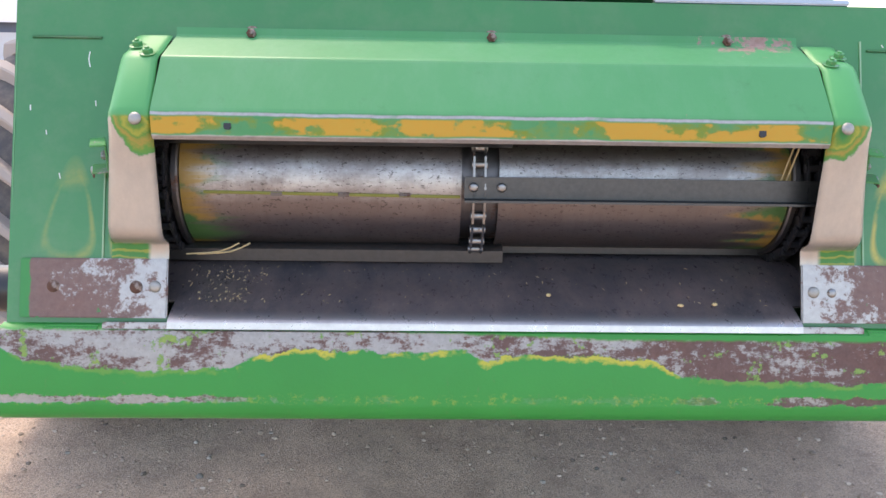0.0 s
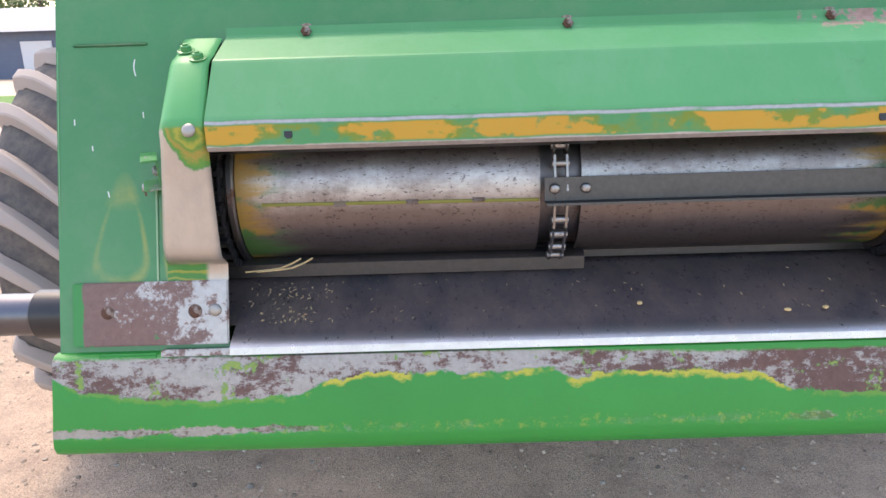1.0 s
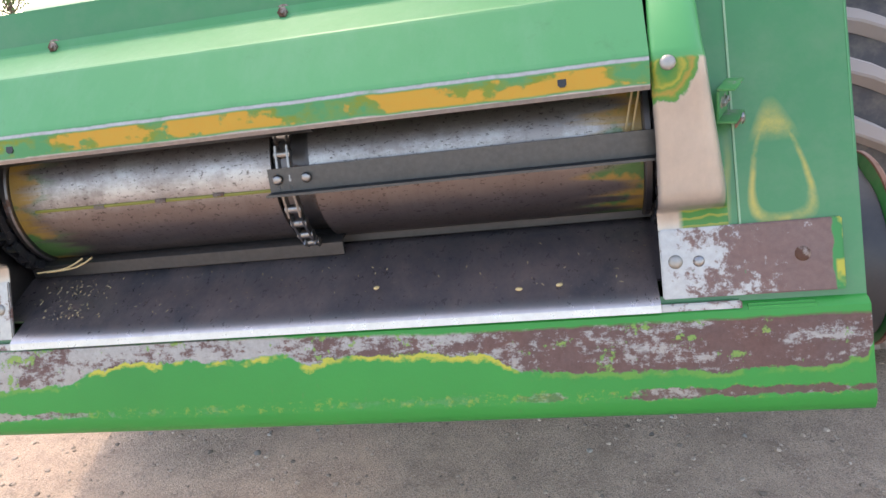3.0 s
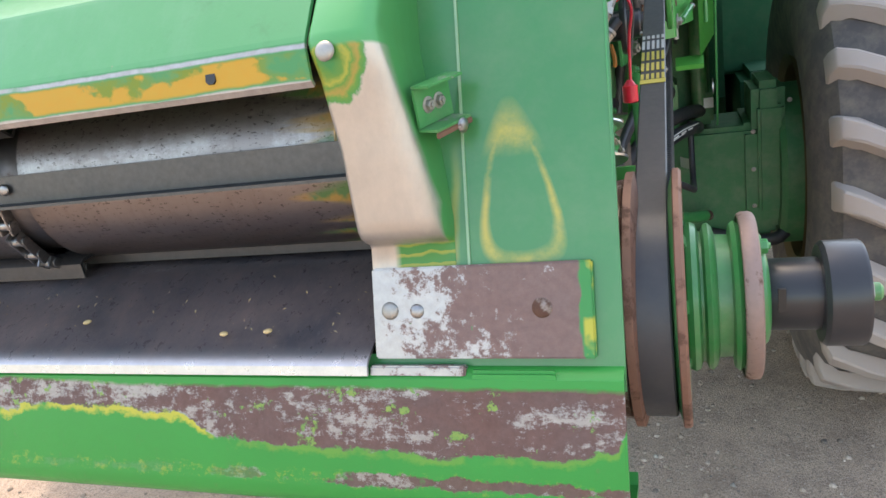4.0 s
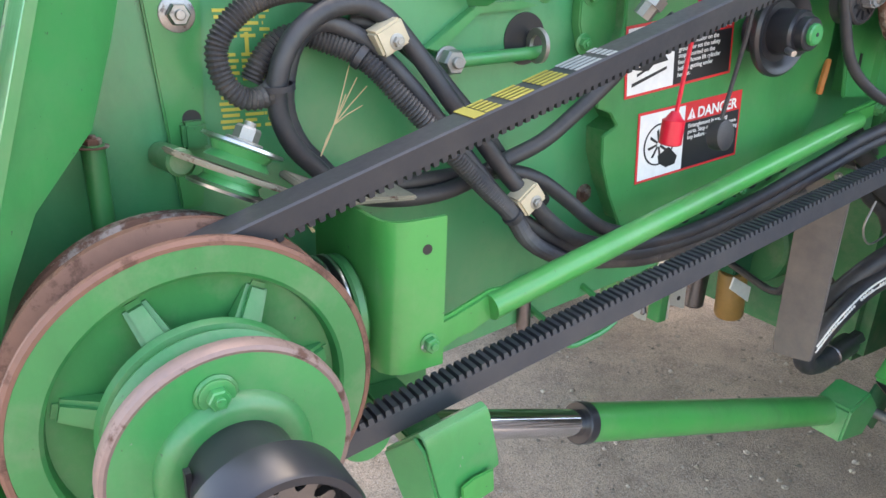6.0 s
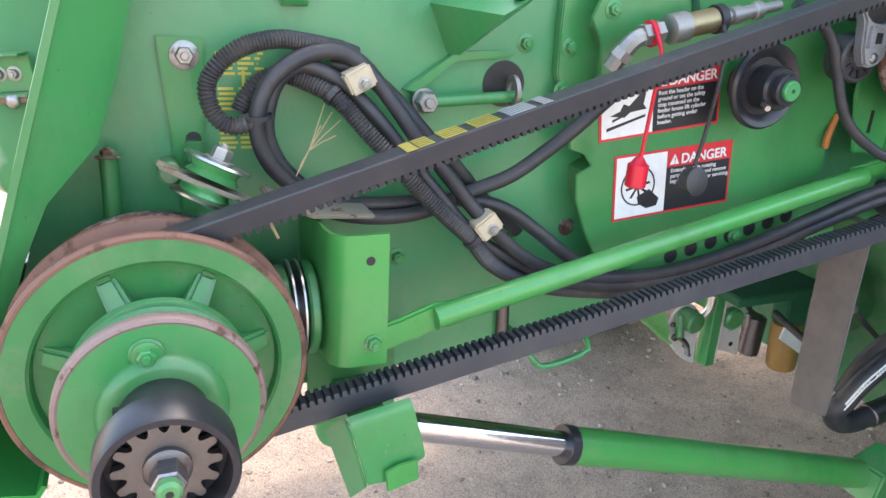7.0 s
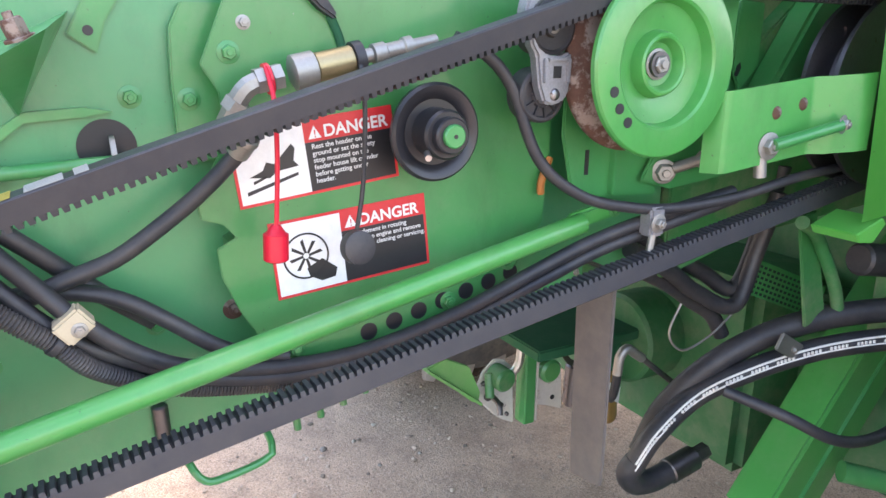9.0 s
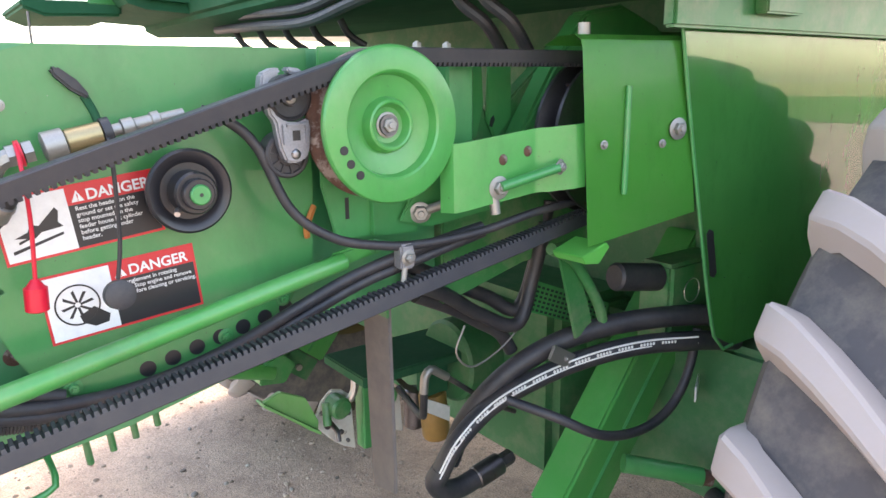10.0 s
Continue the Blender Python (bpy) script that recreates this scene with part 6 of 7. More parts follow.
part("embossed_rib", rod((gx(3.19) - 0.002, 3.190, 1.767), (gx(3.19) - 0.002, 3.188, 1.558), 0.006, 10), GREEN_CHIP, guard)
for y, z, mesh in ((3.135, 1.657, HEX_SMALL), (3.275, 1.653, HEX_SMALL), (3.312, 1.681, HEX_BIG)):
    bolt(mesh, guard, (gx(y), y, z), (1, -0.2, 0))
part("bottom_tab", prism([(3.09, 1.44), (3.16, 1.462), (3.17, 1.45), (3.14, 1.42), (3.10, 1.425)], "x", 0.90, 0.985, 0.002), GREEN_LIME, guard)
part("top_stud", rod((0.94, 3.125, 1.855), (0.94, 3.125, 1.885), 0.012, 12), ZINC, guard)

shield = thing("wheel_shield", "large glossy dark green shield beside the front wheel", "shield", (1.04, 3.45, 1.17))
b = bmesh.new()
rows = []
for z, y0, y1, off in ((2.06, 3.255, 4.48, 0.0), (1.90, 3.291, 4.48, 0.0), (1.60, 3.364, 4.48, 0.0), (1.30, 3.448, 4.48, 0.0), (1.205, 3.480, 4.48, 0.0), (1.165, 3.56, 4.4, 0.0)):
    n = 8
    rows.append([b.verts.new((1.035 + 0.006 * (y0 + (y1 - y0) * j / n - 3.335), y0 + (y1 - y0) * j / n, z)) for j in range(n + 1)])
for u, w in zip(rows, rows[1:]):
    for j in range(8):
        b.faces.new((u[j], u[j + 1], w[j + 1], w[j]))
bmesh.ops.solidify(b, geom=b.faces[:], thickness=0.004)
part("sheet", b, GREEN_GLOSS, shield)
part("edge_bead", tube([(1.036, 3.255, 2.06), (1.036, 3.291, 1.90), (1.036, 3.364, 1.60), (1.036, 3.479, 1.205), (1.036, 3.558, 1.168)], 0.004, 8, 0.05), GREEN_M, shield)
slot_m = Matrix.Translation((1.0362, 3.445, 1.404)) @ Matrix.Rotation(radians(14), 4, "X")
part("slot", prism([(-0.011, -0.050), (0.0, -0.058), (0.011, -0.050), (0.011, 0.050), (0.0, 0.058), (-0.011, 0.050)], "x", -0.001, 0.0022, 0.0), BLACKV, shield, "", slot_m)
part("keeper_ring", lathe([(0, 0.026), (0, 0.028), (0.002, 0.028), (0.002, 0.026)], aim((1.02, 3.405, 1.325), (1, 0, 0)), 28), STEEL_M, shield, "bright keeper ring")

# ---- lift cylinder ----
def lift_cylinder(s, name_label):
    cyl = thing("lift_cylinder", name_label, "hydraulic cylinder", (s * 0.68, 2.2, 0.9), "lift cylinders")
    a, j, e = Vector((s * 0.68, 1.76, 1.078)), Vector((s * 0.68, 2.205, 0.931)), Vector((s * 0.68, 3.12, 0.652))
    d = (e - a).normalized()
    part("piston_rod", rod(a, j + d * 0.05, 0.0245, 32), CHROME, cyl, "polished chrome rod")
    part("gland", rod(j - d * 0.012, j + d * 0.012, 0.0385, 32, 0.002), BLACK_PAINT, cyl)
    part("barrel", rod(j + d * 0.005, e, 0.0365, 36, 0.003), GREEN_NEW, cyl, "green barrel")
    part("rod_eye", rod(a + Vector((-0.03, 0, 0)), a + Vector((0.03, 0, 0)), 0.04, 24, 0.003), GREEN_CHIP, cyl)
    part("rod_lug", box((s * 0.68 - 0.045, 1.72, 1.05), (s * 0.68 - 0.033, 1.80, 1.19), 0.004), GREEN_DIRTY, cyl)
    return cyl


lift_cylinder(1, "green hydraulic lift cylinder with a chrome rod under the feeder house")
lift_cylinder(-1, "green hydraulic lift cylinder with a chrome rod under the feeder house")

# ---- axle, chassis and machine front ----
chassis = thing("chassis", "dark green dusty chassis and front axle of the combine", "chassis", (0, 4.05, 0.0))
part("axle_beam", box((-1.25, 3.66, 0.66), (1.25, 4.04, 1.12), 0.02), CHASSIS_GREEN, chassis, "heavy axle beam")
for s in (-1, 1):
    fd = part("final_drive", box((s * 1.205 - 0.105, 3.64, 0.70), (s * 1.205 + 0.105, 4.08, 1.13), 0.04), CHASSIS_GREEN, chassis, "ribbed dark green final drive housing")
    part("upper_case", box((s * 1.225 - 0.06, 3.62, 1.08), (s * 1.225 + 0.06, 3.98, 1.29), 0.03), CHASSIS_GREEN, fd)
    part("cast_rib", box((s * 1.235 - 0.05, 3.611, 0.78), (s * 1.235 + 0.045, 3.66, 1.20), 0.012), CHASSIS_GREEN, fd)
    part("side_bracket", box((s * 0.86 - 0.07, 3.72, 1.15), (s * 0.86 + 0.07, 3.78, 1.55), 0.02), CHASSIS_GREEN, chassis)
    part("hub", rod((s * 1.26, 3.854, 0.916), (s * 1.42, 3.854, 0.916), 0.33, 40, 0.02), CHASSIS_GREEN, chassis)
    beam_m = Matrix.Translation((s * 0.760, 3.515, 0.97)) @ Matrix.Rotation(radians(-38.5), 4, "X")
    part("lift_beam", box((-0.052, -0.088, -0.37), (0.052, 0.086, 0.46), 0.008), GREEN_NEW, chassis, "bright green box beam", beam_m)
    # Black sheet paints the shade inside the beam's open lower end.
    part("beam_end_shade", box((-0.044, -0.078, -0.3725), (0.044, 0.076, -0.3695), 0.0), BLACKV, chassis, "black sheet standing in for the shaded open beam end", beam_m)
    for d in (-0.047, 0.041):
        part("clevis_plate", box((d, -0.070, -0.47), (d + 0.006, 0.070, -0.374), 0.004), CHASSIS_GREEN, chassis, "", beam_m)
    part("clevis_pin", rod((-0.060, 0.0, -0.435), (0.060, 0.0, -0.435), 0.014, 16, 0.002), ZINC, chassis, "zinc clevis pin", beam_m)
    part("beam_rib", box((0.049, -0.005, -0.36), (0.058, 0.005, 0.40), 0.003), GREEN_M, chassis, "", beam_m)
    part("clevis", prism([(3.05, 0.615), (3.16, 0.60), (3.21, 0.67), (3.15, 0.73), (3.07, 0.70)], "x", s * 0.70 - 0.045, s * 0.70 + 0.045, 0.006), GREEN_CHIP, chassis)
    part("frame_rail", box((s * 0.85 - 0.05, 3.5, 1.12), (s * 0.85 + 0.05, 7.4, 1.34), 0.01), GREEN_DIRTY, chassis)
    for z in (0.80, 0.95, 1.10, 1.38, 1.48):
        bolt(HEX_SMALL, chassis, (s * (1.17 if z < 1.2 else 0.86), 3.64 if z < 1.2 else 3.72, z), (0, -1, 0))
        bolt(HEX_SMALL, chassis, (s * 1.30, 3.64, z * 0.75 + 0.1), (0, -1, 0))
part("front_bulkhead", box((-1.12, 3.78, 1.10), (0.985, 3.84, 2.02), 0.004), CHASSIS_GREEN, chassis, "dark green bulkhead")
part("cross_tube", rod((-1.0, 3.62, 1.02), (0.70, 3.62, 1.02), 0.035, 20), GREEN_DIRTY, chassis)
part("gearbox", joined(box((-0.45, 3.45, 0.62), (0.56, 3.85, 1.16), 0.03), rod((0.22, 3.32, 0.93), (0.22, 3.50, 0.93), 0.13, 28, 0.01)), CHASSIS_GREEN, chassis, "dark green gearbox")
perf_m = Matrix.Translation((0.66, 3.40, 1.20)) @ Matrix.Rotation(radians(-22), 4, "X")
pp = part("perforated_panel", box((-0.006, -0.15, -0.040), (0.006, 0.15, 0.040), 0.002), GREEN_M, chassis, "perforated green panel", perf_m)
for i in range(17):
    for j in range(6):
        part("perforation", box((0.0055, -0.140 + 0.0168 * i, -0.035 + 0.0118 * j), (0.0066, -0.130 + 0.0168 * i, -0.029 + 0.0118 * j), 0.0), BLACKV, pp, "", perf_m, None)
part("upper_frame", prism([(2.96, 1.30), (3.20, 1.36), (3.80, 1.40), (3.80, 1.90), (3.35, 1.90), (3.10, 1.70), (2.96, 1.84)], "x", 0.66, 0.70, 0.004), GREEN_DIRTY, chassis, "green upper frame plate")
part("pulley_cover", prism([(3.00, 1.60), (3.10, 1.62), (3.22, 1.80), (3.33, 1.93), (3.45, 1.95), (3.60, 1.90), (3.60, 1.62)], "x", 0.70, 0.76, 0.01), GREEN_M, chassis, "green pulley cover")
part("hook_arm", tube([(0.86, 3.13, 1.43), (0.84, 3.20, 1.40), (0.82, 3.26, 1.36), (0.82, 3.33, 1.26), (0.82, 3.36, 1.18)], 0.013, 12), GREEN_DIRTY, chassis)
part("arm_bar", prism([(3.20, 1.42), (3.25, 1.43), (3.33, 1.20), (3.27, 1.18)], "x", 0.80, 0.808, 0.002), GREEN_DIRTY, chassis)
part("sagging_hose", tube([(0.96, 3.645, 0.70), (1.02, 3.63, 0.690), (1.10, 3.62, 0.676), (1.18, 3.62, 0.660), (1.26, 3.63, 0.668), (1.30, 3.66, 0.72)], 0.026, 12, 0.02), BLACK, chassis, "black hose under the axle")
part("pivot_bush", rod((0.84, 3.36, 1.325), (0.86, 3.50, 1.305), 0.034, 24, 0.006), BLACK, chassis, "black pivot bush")
part("stub_tube", rod((0.86, 3.40, 0.835), (0.98, 3.56, 0.795), 0.024, 18), GREEN_M, chassis)
part("tube_end", rod((0.98, 3.56, 0.795), (0.995, 3.58, 0.790), 0.021, 14), RUSTY, chassis, "rusty tube end")
part("bulkhead_side", box((0.986, 3.79, 1.10), (1.025, 3.835, 1.60), 0.004), CHASSIS_GREEN, chassis)
part("tag_plate", box((0.960, 3.640, 1.16), (1.030, 3.646, 1.27), 0.002), CHASSIS_GREEN, chassis)
part("white_tag", box((0.985, 3.634, 1.211), (1.030, 3.6395, 1.250), 0.001), WHITE, chassis, "white tag")
part("white_tag", box((-0.045, -0.002, -0.021), (0.045, 0.002, 0.021), 0.001), WHITE, chassis, "white tag", Matrix.Translation((0.920, 3.605, 1.004)) @ Matrix.Rotation(radians(-60), 4, "Z"))
part("upright_post", rod((0.98, 3.66, 1.22), (0.98, 3.66, 1.98), 0.03, 16), GREEN_DIRTY, chassis)
part("bright_pipe", tube([(0.86, 3.70, 1.95), (0.86, 3.70, 1.60), (0.87, 3.70, 1.45)], 0.008, 10), STEEL_M, chassis, "bright steel pipe")

# clutter under the chassis
PALE_GREEN = paint("pale_green_enamel", (0.13, 0.36, 0.10), 0.45, 0.25, chips=0.3, coat=0.0)
PALE_GREY = metal("pale_grey_plate", (0.66, 0.62, 0.56), 0.6, 0.1, 26.0, 0.0)
valve = thing("valve_block", "pale grey and green hydraulic valve block with an amber filter", "valve block", (0.10, 3.1, 0.66))
part("diagonal_bracket", prism([(2.760, 0.905), (2.815, 0.925), (2.892, 0.885), (2.930, 0.800), (2.926, 0.768), (2.905, 0.775)], "x", 0.092, 0.108, 0.002), PALE_GREEN, valve, "pale green diagonal bracket")
part("diagonal_fold", prism([(2.755, 0.902), (2.760, 0.908), (2.930, 0.772), (2.926, 0.764)], "x", 0.070, 0.125, 0.001), PALE_GREEN, valve)
part("pump_plate", prism([(2.925, 0.800), (2.950, 0.850), (2.985, 0.880), (3.020, 0.870), (3.050, 0.844), (3.061, 0.661), (3.020, 0.682), (2.987, 0.708), (2.940, 0.760)], "x", 0.080, 0.090, 0.003), PALE_GREY, valve, "pale grey plate")
part("pump_body", rod((0.090, 2.985, 0.838), (0.150, 2.990, 0.836), 0.034, 20, 0.006), GREEN_DIRTY, valve, "dirty green pump body")
part("pump_neck", rod((0.110, 2.955, 0.855), (0.135, 2.945, 0.790), 0.013, 14, 0.003), GREEN_DIRTY, valve)
for y, z, r in ((2.965, 0.770, 0.012), (3.010, 0.735, 0.008), (3.038, 0.790, 0.007), (2.950, 0.815, 0.007), (3.032, 0.700, 0.006)):
    part("port", rod((0.088, y, z), (0.100, y, z), r, 12, 0.002), DARK_M, valve, "dark port")
part("pipe_stub", tube([(0.092, 3.010, 0.835), (0.130, 3.020, 0.850), (0.140, 3.035, 0.880), (0.140, 3.040, 0.92)], 0.012, 10), STEEL_M, valve, "bright pipe")
part("pipe_stub", tube([(0.092, 2.975, 0.775), (0.135, 2.975, 0.765), (0.150, 2.972, 0.738)], 0.008, 10), DARK_M, valve)
post_line = [(0.080, 3.072), (0.120, 3.074), (0.124, 3.078), (0.124, 3.108), (0.120, 3.112), (0.080, 3.114)]
part("upright_channel", folded(post_line, 0.004, "z", 0.668, 0.960), GREEN_M, valve, "dark green upright channel")
part("edge_strip", box((0.118, 3.1145, 0.672), (0.124, 3.119, 0.955), 0.001), PALE_GREY, valve)
part("side_block", prism([(3.130, 0.885), (3.150, 0.880), (3.226, 0.815), (3.236, 0.665), (3.180, 0.690), (3.128, 0.706)], "x", 0.082, 0.094, 0.003), PALE_GREY, valve, "pale grey side plate")
part("round_boss", rod((0.090, 3.168, 0.815), (0.125, 3.168, 0.815), 0.036, 22, 0.008), GREEN_M, valve, "green round boss")
part("plate_hole", rod((0.093, 3.196, 0.715), (0.0955, 3.196, 0.715), 0.008, 12), BLACKV, valve)
part("lever_arm", prism([(3.140, 0.935), (3.150, 0.940), (3.246, 0.836), (3.300, 0.800), (3.292, 0.785), (3.236, 0.820)], "x", 0.105, 0.113, 0.002), DARK_M, valve)
part("dark_solenoid", rod((0.085, 3.285, 0.665), (0.085, 3.292, 0.800), 0.034, 18, 0.006), DARK_M, valve, "dark solenoid")
part("filter", lathe([(0, 0.030), (0.006, 0.040), (0.016, 0.044), (0.150, 0.044), (0.158, 0.040), (0.162, 0.020)], aim((0.232, 3.272, 0.690), (0.0, -0.10, 1.0)), 28, False), plain("amber_filter", (0.30, 0.17, 0.05), 0.45), valve, "amber filter")
part("filter_label", prism([(3.188, 0.822), (3.198, 0.858), (3.292, 0.806), (3.290, 0.756)], "x", 0.272, 0.278, 0.001), WHITE, valve, "white label")
part("hanger", box((0.06, 2.98, 0.955), (0.30, 3.72, 0.985), 0.004), GREEN_SHADE, valve)
part("filter_mount", box((0.20, 3.22, 0.85), (0.26, 3.30, 0.957), 0.004), GREEN_SHADE, valve)
part("elbow_pipe", tube([(0.56, 3.000, 1.030), (0.56, 3.005, 1.073), (0.56, 3.023, 1.088), (0.56, 3.045, 1.074), (0.56, 3.072, 1.055)], 0.011, 12), ZINC, valve, "zinc elbow")
part("pilot_hose", tube([(0.56, 3.069, 1.057), (0.555, 3.219, 0.941), (0.54, 3.32, 0.88)], 0.007, 10, 0.02), RIB_M, valve, "thin dusty hose")
part("pilot_hose", tube([(0.56, 3.000, 1.035), (0.55, 3.005, 0.985), (0.50, 3.03, 0.94), (0.35, 3.06, 0.955)], 0.010, 10, 0.02), BLACK, valve)

flap = thing("rubber_flap", "grey dusty rubber flap hanging beside the feeder house", "flap", (0.68, 2.79, 0.88))
flap_m = Matrix(((1, 0, 0, 0.714), (0, -0.020, -1, 2.7950), (0, 1, 0, 0), (0, 0, 0, 1)))
part("sheet", prism([(-0.050, 1.36), (0.050, 1.36), (0.050, 1.12), (0.050, 0.98), (0.047, 0.932), (0.005, 0.922), (-0.037, 0.914), (-0.042, 0.95), (-0.046, 1.12)], "z", -0.004, 0.004, 0.002), rubber("dusty_flap", (0.115, 0.103, 0.098), 0.8, 0.2), flap, "", flap_m)
part("clamp_strip", box((-0.055, 1.325, 0.004), (0.055, 1.355, 0.010), 0.002), GREEN_DIRTY, flap, "green clamp strip", flap_m)
for u in (-0.03, 0.03):
    bolt(HEX_SMALL, flap, flap_m @ Vector((u, 1.34, 0.010)), flap_m.to_3x3() @ Vector((0, 0, 1)))

strp = hose("large_hydraulic_hose", "thick black hydraulic hose with two white printed stripes", [(0.663, 2.972, 0.872), (0.680, 3.010, 0.945), (0.70, 3.10, 1.02), (0.76, 3.187, 1.085), (0.82, 3.295, 1.130), (0.89, 3.405, 1.158), (0.95, 3.53, 1.158), (0.97, 3.68, 1.13)], 0.024)
hose_line = [Vector(p) for p in ((0.663, 2.972, 0.872), (0.680, 3.010, 0.945), (0.70, 3.10, 1.02), (0.76, 3.187, 1.085), (0.82, 3.295, 1.130), (0.89, 3.405, 1.158), (0.95, 3.53, 1.158))]
stripe_path = []
for i, q in enumerate(hose_line):
    d = (hose_line[min(i + 1, 6)] - hose_line[max(i - 1, 0)]).normalized()
    o = Vector((0.75, -0.42, 0.40))
    stripe_path.append(q + (o - d * o.dot(d)).normalized() * 0.0243)
part("elbow", tube([(0.664, 2.974, 0.876), (0.655, 2.962, 0.846), (0.655, 2.985, 0.815), (0.655, 3.04, 0.805), (0.655, 3.10, 0.815)], 0.0255, 14), BLACK, strp, "black hose end turned back")
part("ferrule", rod((0.655, 3.085, 0.811), (0.655, 3.165, 0.826), 0.029, 20, 0.003), DARK_M, strp, "dark crimped ferrule")
part("fitting", rod((0.655, 3.165, 0.826), (0.655, 3.205, 0.834), 0.020, 6, 0.002), DARK_M, strp, "dark hex fitting")
WH = plain("white_print", (0.75, 0.75, 0.72), 0.5)
for dz in (0.0075, -0.0075):
    part("stripe", tube([q + Vector((0, 0, dz)) for q in stripe_path], 0.0024, 6, 0.02), WH, strp)
sp = smooth_path(stripe_path, 0.0075)
for i, p in enumerate(sp[6:-6]):
    if i % 7 not in (5, 6):
        part("print_bar", box((-0.001, -0.0024, -0.0030), (0.0022, 0.0022, 0.0030), 0.0), WH, strp, "", Matrix.Translation(p + Vector((0.0025, 0, 0))), None)
hose("large_hydraulic_hose", "thick black hydraulic hose behind the striped one", [(0.62, 3.03, 0.86), (0.64, 3.07, 0.97), (0.70, 3.14, 1.085), (0.76, 3.25, 1.160), (0.83, 3.38, 1.200), (0.92, 3.53, 1.215), (0.98, 3.66, 1.20), (1.0, 3.80, 1.18)], 0.026)
hose("hydraulic_hose", "black hydraulic hose looping below the beam", [(0.78, 3.08, 1.07), (0.88, 3.14, 1.045), (0.93, 3.21, 1.005), (0.94, 3.30, 0.978), (0.94, 3.405, 0.975), (0.94, 3.485, 1.010), (0.94, 3.535, 1.08), (0.94, 3.56, 1.18)], 0.0115)
hc = thing("hose_bracket", "zinc strap holding two thick hoses", "clip", (0.80, 3.235, 1.14))
part("strap", box((-0.004, -0.019, -0.056), (0.004, 0.019, 0.056), 0.003), ZINC, hc, "", Matrix.Translation((0.812, 3.232, 1.142)) @ Matrix.Rotation(radians(60), 4, "X"))
bolt(HEX_SMALL, hc, (0.816, 3.232, 1.142))
for pts in ([(0.72, 2.85, 1.38), (0.70, 2.97, 1.32), (0.68, 3.08, 1.25), (0.70, 3.18, 1.21), (0.70, 3.23, 1.32), (0.72, 3.25, 1.45)],
            [(0.70, 2.86, 1.41), (0.68, 3.0, 1.34), (0.66, 3.12, 1.28), (0.68, 3.20, 1.24), (0.68, 3.26, 1.36), (0.70, 3.28, 1.5)],
            [(0.68, 2.90, 1.33), (0.66, 3.02, 1.27), (0.65, 3.10, 1.22), (0.66, 3.16, 1.18), (0.67, 3.19, 1.13)]):
    hose("hydraulic_hose", "dusty black hose in the bundle under the upper frame", pts, 0.017)
hose("thin_wire", "thin bright wire loop under the hose bundle", [(0.70, 3.02, 1.24), (0.70, 2.995, 1.18), (0.70, 3.04, 1.135), (0.70, 3.12, 1.155), (0.70, 3.19, 1.20)], 0.0024, 0.0, ZINC)

handle = thing("pull_handle", "bent green rod handle under the feeder house", "handle", (0.70, 2.1, 1.165))
part("bar", tube([(0.66, 2.055, 1.205), (0.74, 2.062, 1.185), (0.755, 2.078, 1.162), (0.757, 2.105, 1.160), (0.757, 2.160, 1.172), (0.75, 2.172, 1.190), (0.66, 2.165, 1.22)], 0.0055, 10), GREEN_M, handle)
stem = thing("drain_post", "brown rusty post below the side wall", "post", (0.69, 2.04, 1.17))
part("post", rod((0.692, 2.041, 1.165), (0.692, 2.037, 1.256), 0.011, 14, 0.003), DARK_M, stem)
for i in range(4):
    y = 2.235 + 0.038 * i
    part("floor_peg", rod((0.67, y, 1.155 + 0.012 * i), (0.67, y - 0.008, 1.24 + 0.01 * i), 0.006, 8), GREEN_DIRTY, house)

# tie post between belt runs
tp = thing("hose_post", "zinc stud and clamp holding the side hoses", "clip", (0.86, 2.757, 1.43))
part("clamp", box((0.84, 2.745, 1.448), (0.868, 2.775, 1.495), 0.004), CAST, tp)
bolt(HEX_ZINC, tp, (0.868, 2.76, 1.470))
part("stud", rod((0.862, 2.752, 1.425), (0.862, 2.756, 1.452), 0.006, 10), ZINC, tp)
brn = thing("leather_strap", "short frayed orange-brown strap at the cover's edge", "strap", (0.75, 2.63, 1.52))
part("strap", tube([(0.742, 2.640, 1.562), (0.748, 2.628, 1.545), (0.752, 2.618, 1.525), (0.750, 2.620, 1.508)], 0.006, 6), plain("orange_strap", (0.40, 0.14, 0.03), 0.7), brn)

# yellow and grey print round the belt
for k, (y, ln, col) in enumerate(((1.790, 0.036, BELT_YELLOW), (1.836, 0.030, BELT_YELLOW), (1.876, 0.034, BELT_YELLOW), (1.920, 0.036, BELT_GREY), (1.964, 0.014, BELT_GREY))):
    z = 1.5542 + (y - 1.790) * 0.3110
    m = Matrix.Translation((0.8712, y, z)) @ Matrix.Rotation(math.atan(0.3110), 4, "X")
    if k == 0:
        part("belt_print", box((-0.019, 0.0, 0.0), (0.019, 0.014, 0.0006), 0.0), col, belt, "yellow print", m, None)
    for j in range(5):
        part("belt_print", box((-0.018 + 0.0078 * j, 0.016 if k == 0 else 0.0, 0.0), (-0.0135 + 0.0078 * j, ln, 0.0006), 0.0), col, belt, "", m, None)

